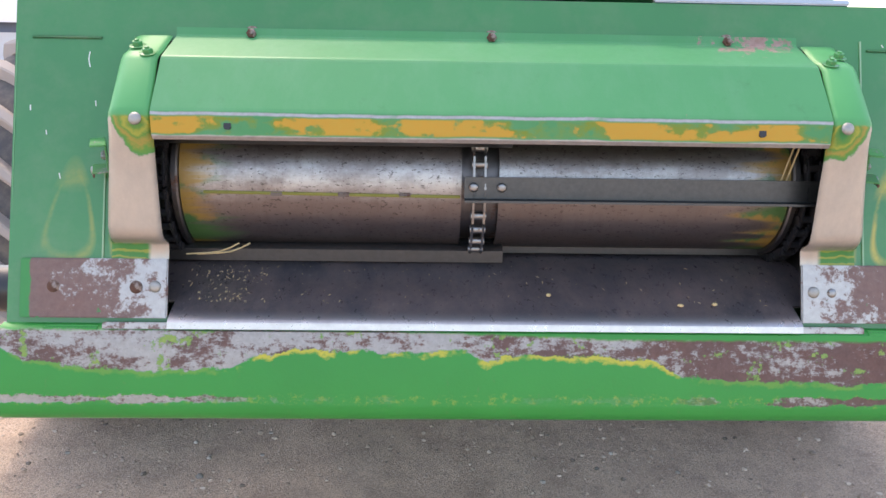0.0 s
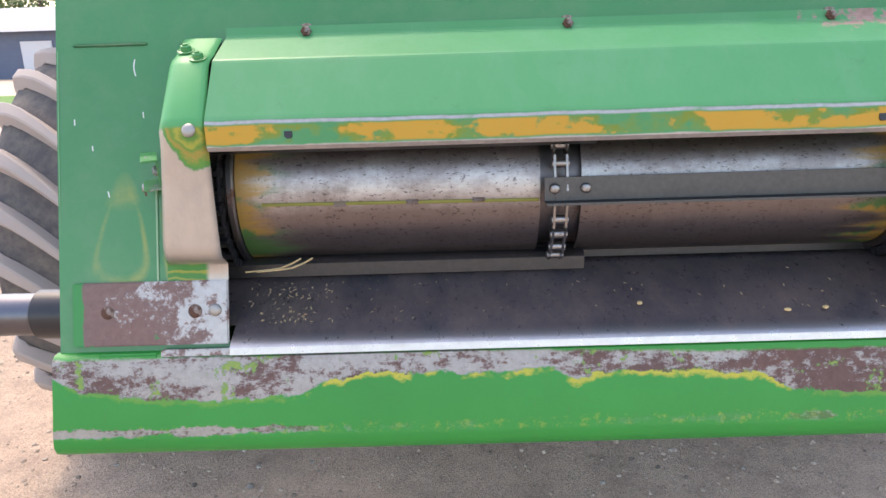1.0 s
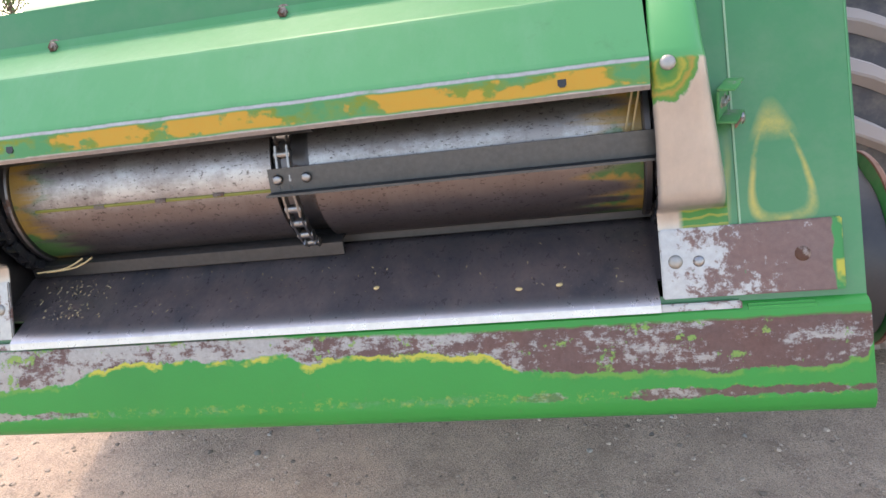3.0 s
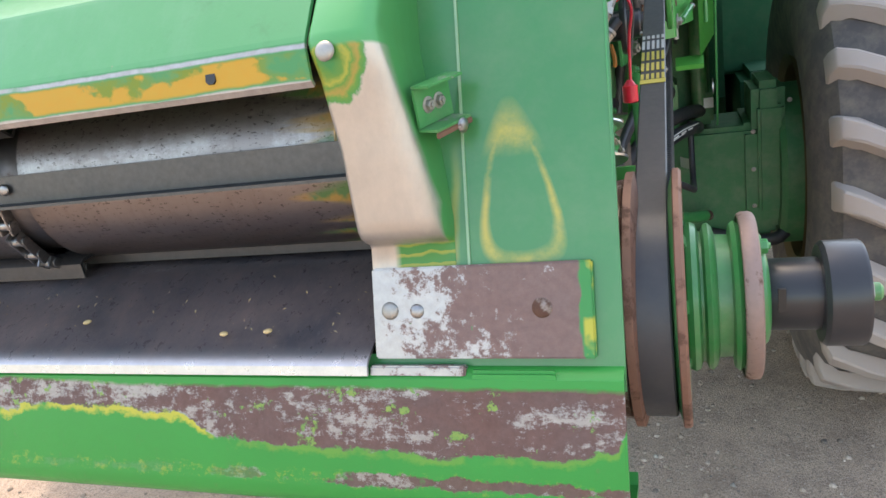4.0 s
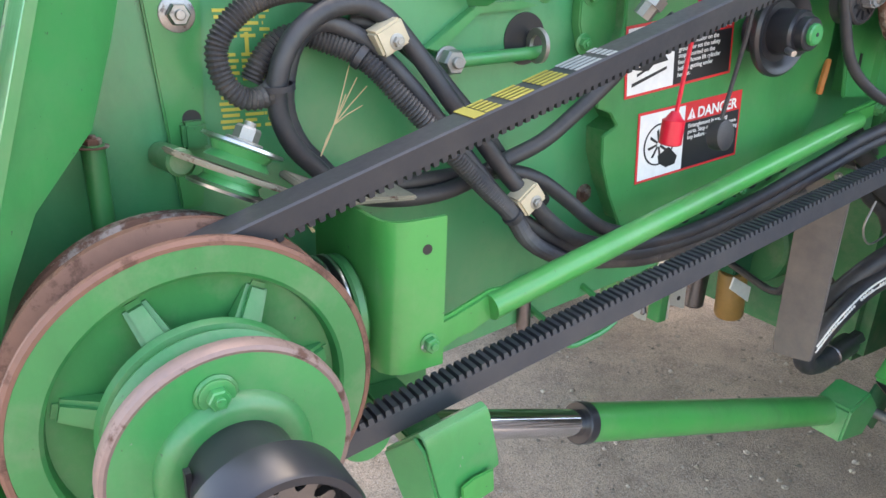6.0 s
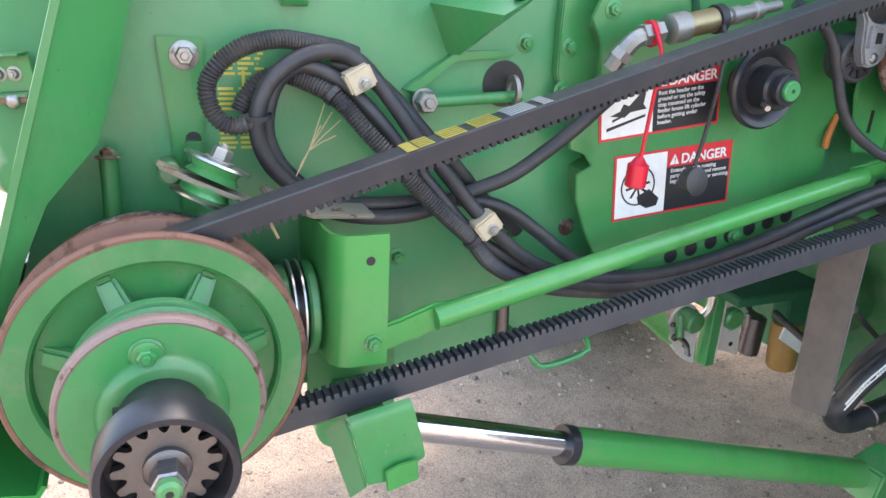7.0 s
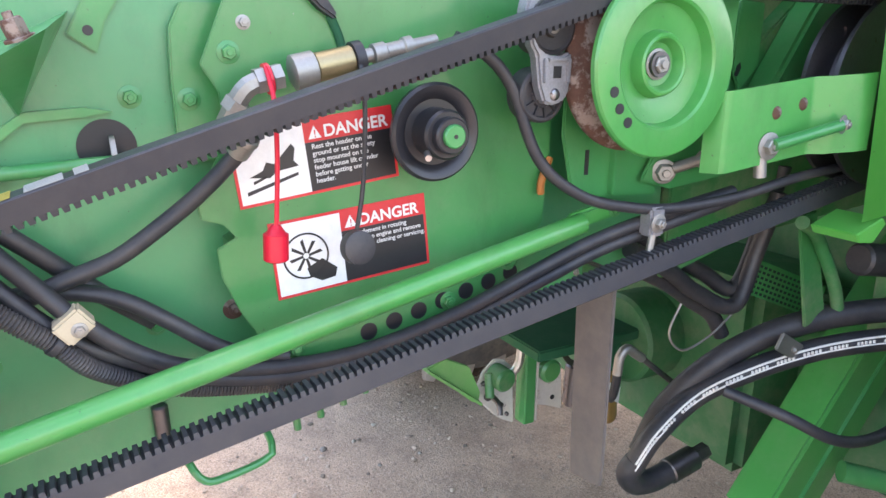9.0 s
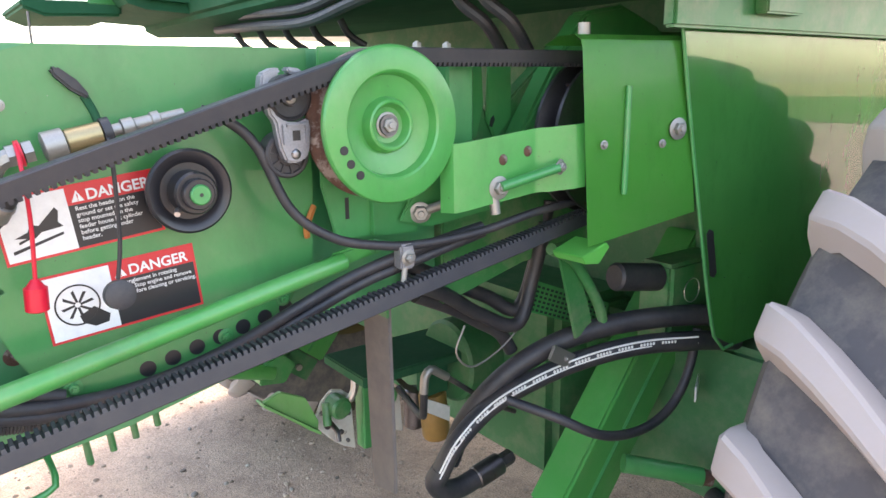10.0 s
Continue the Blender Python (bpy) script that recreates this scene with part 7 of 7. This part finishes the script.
# shaft on the other side
ls = thing("drive_shaft", "dark grey telescoping drive shaft beside the feeder house", "shaft", (-0.95, 1.507, 1.32))
part("tube", rod((-1.9, 1.507, 1.326), (-0.95, 1.507, 1.322), 0.040, 32, 0.003), metal("dark_shaft_tube", (0.16, 0.16, 0.18), 0.3, 0.0, 20.0), ls)
part("cup", rod((-0.98, 1.507, 1.322), (-0.84, 1.507, 1.320), 0.047, 32, 0.004), BLACK_PAINT, ls)
part("bearing", box((-0.86, 1.46, 1.27), (-0.685, 1.56, 1.37), 0.006), GREEN_DIRTY, ls)


# ---- front wheels ----
def lug_mesh():
    """One tread bar, from the shoulder in to the middle line, about the axle at the origin, on the +x half."""
    b = bmesh.new()
    secs = []
    for t in (-0.045, 0.0, 0.16, 0.33, 0.50, 0.67, 0.84, 1.0):
        x = -0.345 + 0.36 * t
        a = -0.26 * max(0.0, t) ** 1.3
        r_top = 0.938 - 0.030 * max(0, 0.35 - t) ** 1.2 * 3 - (0.045 if t < 0 else 0.0)
        r_bot = 0.876 - (0.05 if t < 0.1 else 0.0) - (0.03 if t < 0 else 0.0)
        half_t, half_b = 0.020 + 0.012 * (1 - t), 0.038 + 0.014 * (1 - t)
        ring = []
        for r, h in ((r_bot, -half_b), (r_top, -half_t), (r_top, half_t), (r_bot, half_b)):
            q = a + h / r
            ring.append(b.verts.new((x, -r * math.cos(q), r * math.sin(q))))
        secs.append(ring)
    for u, w in zip(secs, secs[1:]):
        for j in range(4):
            b.faces.new((u[j], u[(j + 1) % 4], w[(j + 1) % 4], w[j]))
    b.faces.new(secs[0])
    b.faces.new(secs[-1])
    bmesh.ops.recalc_face_normals(b, faces=b.faces)
    bevel(b, 0.006, 1)
    me = mesh_of(b, "lug", 30)
    me.materials.append(LUG_M)
    return me


LUG = lug_mesh()


def wheel(s):
    ob = thing("front_wheel", "large dusty tractor-lug drive tyre on a yellow rim toned as shaded", "wheel", (s * 1.70, 3.854, 0.0), "front wheels")
    c = Matrix.Translation((s * 1.70, 3.854, 0.916))
    tyre = part("tyre", lathe([(-0.36, 0.43), (-0.385, 0.52), (-0.400, 0.62), (-0.395, 0.72), (-0.370, 0.80), (-0.335, 0.855), (-0.29, 0.872), (-0.15, 0.882), (0, 0.885), (0.15, 0.882), (0.29, 0.872), (0.335, 0.855), (0.370, 0.80), (0.395, 0.72), (0.400, 0.62), (0.385, 0.52), (0.36, 0.43)], c, 88), TYRE_M, ob, "dusty black tyre")
    for i in range(26):
        part("lug", LUG, None, tyre, "", c @ Matrix.Rotation(2 * math.pi * i / 26 - 0.094, 4, "X"))
        part("lug", LUG, None, tyre, "", c @ Matrix.Rotation(2 * math.pi * (i + 0.5) / 26 - 0.094, 4, "X") @ Matrix.Diagonal((-1, 1, 1, 1)))
    # Rim yellow is darkened in its colour for the shade inside the wheel.
    part("rim", lathe([(-0.36, 0.40), (-0.38, 0.44), (-0.36, 0.43), (0.0, 0.38), (0.36, 0.43), (0.38, 0.44), (0.36, 0.40), (0.10, 0.34), (0.08, 0.10), (-0.02, 0.10), (-0.02, 0.34)], c, 64), plain("shade_toned_yellow_rim", (0.085, 0.064, 0.022), 0.7), ob, "yellow steel rim toned dark as in shade")
    return ob


wheel(1)
wheel(-1)

# ---- cab and body above and behind ----
cab = thing("combine_cab", "green combine cab with dark glass above the feeder house", "cab", (0, 3.6, 2.0))
GLASS_DARK = plain("dark_tinted_glass", (0.012, 0.020, 0.022), 0.08)
part("floor_tray", prism([(2.88, 2.00), (2.94, 1.97), (4.45, 2.02), (4.45, 2.20), (2.84, 2.20)], "x", -1.20, 1.30, 0.015), GREEN_SHADE, cab, "green underside tray toned as in shade")
part("front_sill", prism([(2.86, 2.20), (2.94, 2.20), (2.96, 2.34), (2.86, 2.34)], "x", -1.30, 1.30, 0.01), GREEN_M, cab)
part("glass_box", prism([(2.90, 2.34), (4.45, 2.34), (4.45, 3.66), (2.78, 3.66)], "x", -1.27, 1.27, 0.02), GLASS_DARK, cab, "dark tinted glazing")
part("roof", prism([(2.60, 3.66), (4.60, 3.66), (4.60, 3.90), (2.80, 3.90)], "x", -1.38, 1.38, 0.03), GREEN_M, cab, "green roof")
for s in (-1, 1):
    for y in (2.92, 3.7, 4.40):
        part("pillar", box((s * 1.275 - 0.02, y - 0.03, 2.3), (s * 1.275 + 0.02, y + 0.03, 3.68), 0.005), BLACK_PAINT, cab)
part("underside_blister", prism([(2.62, 2.10), (2.66, 2.045), (2.74, 2.02), (3.02, 2.005), (3.02, 2.20), (2.62, 2.20)], "x", -1.20, -0.55, 0.03), GREEN_SHADE, cab, "rounded green housing toned as in shade")
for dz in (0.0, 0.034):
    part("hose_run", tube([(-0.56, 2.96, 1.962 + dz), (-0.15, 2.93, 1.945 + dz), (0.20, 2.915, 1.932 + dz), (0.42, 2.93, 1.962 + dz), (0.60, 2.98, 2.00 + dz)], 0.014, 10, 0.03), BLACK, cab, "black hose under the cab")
part("step_board", prism([(2.405, 2.025), (2.47, 2.000), (2.70, 2.008), (2.70, 2.05), (2.405, 2.05)], "x", -1.20, -0.72, 0.008), GREEN_SHADE, cab, "green step board toned as in shade")
part("step_bracket", box((-1.2, 2.60, 2.04), (-0.72, 2.95, 2.14), 0.005), GREEN_M, cab)
for i in range(5):
    y = 2.98 + 0.02 * i
    part("cable_end", tube([(-0.45 + 0.14 * i, y, 1.95), (-0.44 + 0.14 * i, y + 0.02, 1.91), (-0.42 + 0.14 * i, y + 0.06, 1.88)], 0.010, 8), BLACK, cab)
part("antenna_rod", rod((-0.70, 2.42, 2.01), (-0.70, 2.42, 1.90), 0.004, 6), DARK_M, cab)
for s, x in ((1, 0.62), (1, 0.70)):
    part("hose_drop", tube([(x, 3.05, 2.02), (x + 0.02, 3.06, 1.95), (x + 0.06, 3.10, 1.90), (x + 0.05, 3.16, 1.84)], 0.014, 10), BLACK, cab)
    part("hose_ferrule", rod((x + 0.005, 3.05, 2.0), (x + 0.02, 3.06, 1.955), 0.017, 12), STEEL_M, cab)

def skew_rail():
    b = joined(box((0.0, 3.225, 1.872), (0.030, 4.48, 2.08), 0.006), box((0.028, 3.48, 1.905), (0.060, 3.62, 2.0), 0.004))
    for v in b.verts:
        v.co.x += 1.0405 + 0.006 * (v.co.y - 3.335)
    return b


body = thing("combine_harvester", "large green combine harvester hull behind the cab", "combine", (0, 6.5, 0.8))
part("lower_hull", joined(prism([(4.5, 1.10), (4.7, 0.95), (9.4, 1.0), (9.5, 2.25), (4.5, 2.25)], "x", -1.12, 1.12, 0.03), prism([(5.35, 1.12), (9.3, 1.12), (9.5, 2.30), (5.3, 2.30)], "x", -1.47, 1.47, 0.02)), GREEN_SHADE, body, "green lower hull toned as in shade")
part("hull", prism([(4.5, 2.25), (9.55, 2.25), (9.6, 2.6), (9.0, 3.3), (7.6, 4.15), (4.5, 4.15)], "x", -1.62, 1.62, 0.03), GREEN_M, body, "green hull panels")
# The next two boxes are unseen, added to keep light off the ground below.
part("side_light_block", box((1.22, 4.85, 0.34), (1.60, 6.6, 1.18), 0.05), GREEN_SHADE, body, "unseen side box added to block light")
part("rear_light_block", prism([(5.55, 1.10), (5.62, 0.30), (9.2, 0.35), (9.3, 1.1)], "x", -1.18, 1.18, 0.03), GREEN_SHADE, body, "unseen low box added to block light")
part("fender_rail", skew_rail(), GREEN_DIRTY, body, "green fender rail")
part("fender", prism([(3.60, 2.03), (3.7, 2.10), (5.2, 2.10), (5.3, 2.03)], "x", -2.15, -1.2, 0.01), GREEN_M, body, "green fender")
for s in (-1, 1):
    rw = rod((s * 1.25, 8.4, 0.62), (s * 1.62, 8.4, 0.62), 0.62, 40, 0.05)
    part("rear_tyre", rw, TYRE_M, body, "rear tyre")

# ---- far surroundings ----
GRASS_M = Mat("mown_grass", (0.06, 0.15, 0.03), 0.9)
GRASS_M.put("Base Color", GRASS_M.mix(GRASS_M.noise(1.5, 6, 0.7), (0.055, 0.15, 0.02), (0.12, 0.24, 0.04)))
GRASS_M.bump(GRASS_M.noise(30.0, 4), 0.6, 0.05)
lawn = tagged(part("lawn", prism([(-60, 22.5), (-6, 21.0), (-6.5, 29.0), (-60, 34)], "z", 0.0, 0.02), GRASS_M.m), "strip of bright mown lawn", "lawn", kind="structure")
tagged(part("meadow", prism([(3, 34), (60, 26), (400, 26), (400, 75), (3, 75)], "z", 0.0, 0.03), GRASS_M.m), "green meadow beyond the yard", "meadow", kind="structure")
FIELD_M = Mat("stubble_field", (0.4, 0.3, 0.12), 0.9)
FIELD_M.put("Base Color", FIELD_M.mix(FIELD_M.noise(0.3, 5, 0.7), (0.44, 0.34, 0.13), (0.34, 0.30, 0.12)))
tagged(part("field", prism([(3, 75.2), (400, 75.2), (400, 400), (3, 400)], "z", 0.0, 0.03), FIELD_M.m), "straw-yellow stubble field in the distance", "field", kind="structure")
shed = thing("farm_building", "long low blue-grey farm building with a grey roof", "building", (-36, 52, 0))
SIDING = Mat("blue_grey_siding", (0.10, 0.13, 0.20), 0.7)
wv = SIDING.math("FRACT", SIDING.math("MULTIPLY", SIDING.axes()[2], 4.0))
SIDING.put("Base Color", SIDING.mix(SIDING.noise(2.0, 4), (0.085, 0.115, 0.18), (0.13, 0.16, 0.23)))
SIDING.bump(wv, 0.5, 0.03)
part("wall", box((-60, 48, 0), (-14, 58, 3.0), 0.0), SIDING.m, shed)
part("roof", prism([(47.2, 2.9), (53, 4.6), (58.8, 2.9)], "x", -60.5, -13.5), plain("grey_roofing", (0.30, 0.31, 0.34), 0.8), shed)
part("door", box((-27.2, 47.9, 0), (-25.2, 48.02, 2.3), 0.0), plain("white_door", (0.6, 0.62, 0.66), 0.5), shed)
for x in (-40, -33, -22, -18):
    part("window", box((x, 47.92, 1.0), (x + 1.6, 48.02, 2.2), 0.0), GLASS_DARK, shed)

# ---- trees beyond the yard ----
BARK = Mat("tree_bark", (0.10, 0.075, 0.055), 0.9)
BARK.put("Base Color", BARK.mix(BARK.noise(6.0, 5, 0.7), (0.07, 0.05, 0.04), (0.16, 0.12, 0.09)))
LEAF = Mat("tree_leaf", (0.06, 0.12, 0.03), 0.6)
LEAF.put("Base Color", LEAF.mix(LEAF.rnd(), (0.06, 0.11, 0.03), (0.11, 0.16, 0.05)))


def tree(x, y, h, seed):
    rng = random.Random(seed)
    ob = thing("tree", "tall leafy tree beyond the yard", "tree", (x, y, 0), "trees beyond the yard")
    limbs = [tube([(x, y, 0), (x + 0.1, y, h * 0.25), (x + rng.uniform(-0.4, 0.4), y, h * 0.55), (x + rng.uniform(-0.6, 0.6), y, h * 0.9)], 0.22, 8, 0.8)]
    tips = []
    for i in range(9):
        a, z = rng.uniform(0, 6.28), h * rng.uniform(0.3, 0.75)
        L = h * rng.uniform(0.2, 0.36)
        tip = Vector((x + L * math.cos(a), y + L * math.sin(a), z + L * 0.7))
        limbs.append(tube([(x, y, z), (x + L * 0.5 * math.cos(a), y + L * 0.5 * math.sin(a), z + L * 0.25), tip], 0.08, 6, 0.8))
        tips.append(tip)
    part("trunk", joined(*limbs), BARK.m, ob)
    tips.append(Vector((x, y, h * 0.92)))
    b = bmesh.new()
    for tip in tips:
        for k in range(150):
            c = tip + Vector((rng.gauss(0, 1), rng.gauss(0, 1), rng.gauss(0, 0.75))) * h * 0.095
            d = Vector((rng.gauss(0, 1), rng.gauss(0, 1), rng.gauss(0, 1))).normalized()
            e = d.orthogonal().normalized()
            f = d.cross(e)
            s = rng.uniform(0.12, 0.26)
            b.faces.new([b.verts.new(c + e * s), b.verts.new(c + f * s * 0.6), b.verts.new(c - e * s), b.verts.new(c - f * s * 0.6)])
    me = bpy.data.meshes.new("crown")
    b.to_mesh(me)
    b.free()
    me.materials.append(LEAF.m)
    crown = part("crown", me, None, ob)
    return ob


for i, (x, y, h) in enumerate(((-52, 66, 11), (-44, 70, 12), (-36, 68, 10), (-28, 72, 13), (-20, 70, 11), (-12, 74, 12))):
    tree(x, y, h, 10 + i)

# ---- loose stones on the yard, and bits of crop in the mouth ----
STONE_M = Mat("yard_stone", (0.3, 0.28, 0.25), 0.85)
STONE_M.put("Base Color", STONE_M.mix(STONE_M.rnd(), (0.16, 0.145, 0.13), (0.42, 0.38, 0.33)))
rng = random.Random(5)


def pebble(rng, r):
    b = bmesh.new()
    bmesh.ops.create_icosphere(b, subdivisions=1, radius=r)
    for v in b.verts:
        v.co *= rng.uniform(0.7, 1.2)
        v.co.z *= 0.6
    me = mesh_of(b, "pebble", 50)
    me.materials.append(STONE_M.m)
    return me


SHAPES = [pebble(rng, 1.0) for _ in range(8)]
verts, faces = [], []
for k in range(26000):
    x, y = rng.uniform(-3.4, 3.2), rng.uniform(-0.4, 6.5)
    if noise.noise(Vector((x * 2.2, y * 2.2, 7))) + noise.noise(Vector((x * 7, y * 7, 1))) * 0.5 < rng.uniform(-0.6, 0.5):
        continue
    r = 0.0030 + 0.013 * rng.random() ** 4.2
    me = SHAPES[k % 8]
    q = Matrix.Rotation(rng.uniform(0, 6.28), 3, "Z")
    h = 0.018 * noise.noise(Vector((x * 0.9, (y - 1.8) * 0.9, 0))) + 0.007 * noise.noise(Vector((x * 5, (y - 1.8) * 5, 3)))
    n0 = len(verts)
    verts += [tuple(q @ v.co * r + Vector((x, y, h + r * 0.15))) for v in me.vertices]
    faces += [tuple(i + n0 for i in p.vertices) for p in me.polygons]
gm = bpy.data.meshes.new("loose_gravel")
gm.from_pydata(verts, [], faces)
GR = Mat("gravel_grains", (0.3, 0.27, 0.24), 0.9)
isl = GR.t.nodes.new("ShaderNodeNewGeometry").outputs["Random Per Island"]
GR.put("Base Color", GR.ramp(isl, (0.0, (0.15, 0.125, 0.105)), (0.3, (0.32, 0.245, 0.19)), (1.0, (0.50, 0.405, 0.33))))
gm.materials.append(GR.m)
tagged(part("loose_gravel", gm, None), "small loose stones scattered over the gravel yard", "gravel", kind="stuff")
for x, y, r in ((-1.072, 2.872, 0.020), (-1.073, 3.017, 0.014), (-0.842, 3.234, 0.012), (-0.841, 3.041, 0.012), (0.406, 2.822, 0.013), (0.756, 3.049, 0.012), (0.661, 2.918, 0.013), (1.017, 2.902, 0.012), (-1.723, 3.057, 0.014), (-1.176, 3.156, 0.013)):
    st = tagged(new("stone", SHAPES[int(abs(x) * 100) % 8]), "small loose stone on the gravel yard", "stone", "stones on the yard")
    h = 0.018 * noise.noise(Vector((x * 0.9, (y - 1.8) * 0.9, 0))) + 0.007 * noise.noise(Vector((x * 5, (y - 1.8) * 5, 3)))
    st.matrix_basis = Matrix.Translation((x, y, h + r * 0.3)) @ Matrix.Diagonal((r, r, r, 1))

GRAIN = plain("maize_grain", (0.62, 0.45, 0.22), 0.5)
gb = bmesh.new()
bmesh.ops.create_icosphere(gb, subdivisions=2, radius=1.0)
for v in gb.verts:
    v.co = Vector((v.co.x * 0.006, v.co.y * 0.0045, v.co.z * 0.003))
GRAIN_ME = mesh_of(gb, "grain", 60)
GRAIN_ME.materials.append(GRAIN)


def floor_z(y):
    return 1.347 + (y - 1.31) * 0.5 if y < 1.44 else 1.412


for x, y in ((0.348, 1.331), (0.411, 1.334), (0.112, 1.352)):
    g = tagged(new("grain_kernel", GRAIN_ME), "pale yellow grain kernel on the feeder floor", "grain", "kernels in the mouth")
    g.matrix_basis = Matrix.Translation((x, y, floor_z(y) + 0.003)) @ Matrix.Rotation(x * 9, 4, "Z")
verts, faces = [], []
for k in range(260):
    x = rng.gauss(-0.47, 0.035) if k < 170 else rng.uniform(-0.55, 0.55)
    y = rng.uniform(1.33, 1.42)
    z = floor_z(y) + 0.0016
    L, a = rng.uniform(0.001, 0.004), rng.uniform(0, 3.14)
    dx, dy = L * math.cos(a), L * math.sin(a)
    n0 = len(verts)
    verts += [(x - dx, y - dy, z - dy * 0.5), (x + dy * 0.3, y - dx * 0.3, z + 0.001), (x + dx, y + dy, z + dy * 0.5), (x - dy * 0.3, y + dx * 0.3, z + 0.001)]
    faces.append((n0, n0 + 1, n0 + 2, n0 + 3))
cm = bpy.data.meshes.new("chaff")
cm.from_pydata(verts, [], faces)
cm.materials.append(STRAW)
tagged(part("chaff", cm, None), "pale chaff scattered on the dark feeder floor", "chaff", kind="stuff")
for x0, d in ((-0.53, 1), (-0.51, 1), (0.535, -1), (0.545, -1)):
    sw = thing("straw_stalk", "dry straw stalk caught beside the drum", "straw", (x0, 1.41, 1.44))
    if d > 0:
        part("stalk", tube([(x0 - 0.02, 1.40, 1.418 + abs(x0 + 0.52)), (x0 + 0.04, 1.405, 1.432), (x0 + 0.075, 1.41, 1.447)], 0.0017, 6, 0.02), STRAW, sw)
    else:
        part("stalk", tube([(x0 - 0.012, 1.39, 1.56), (x0, 1.385, 1.62), (x0 + 0.008, 1.38, 1.66)], 0.0017, 6, 0.02), STRAW, sw)
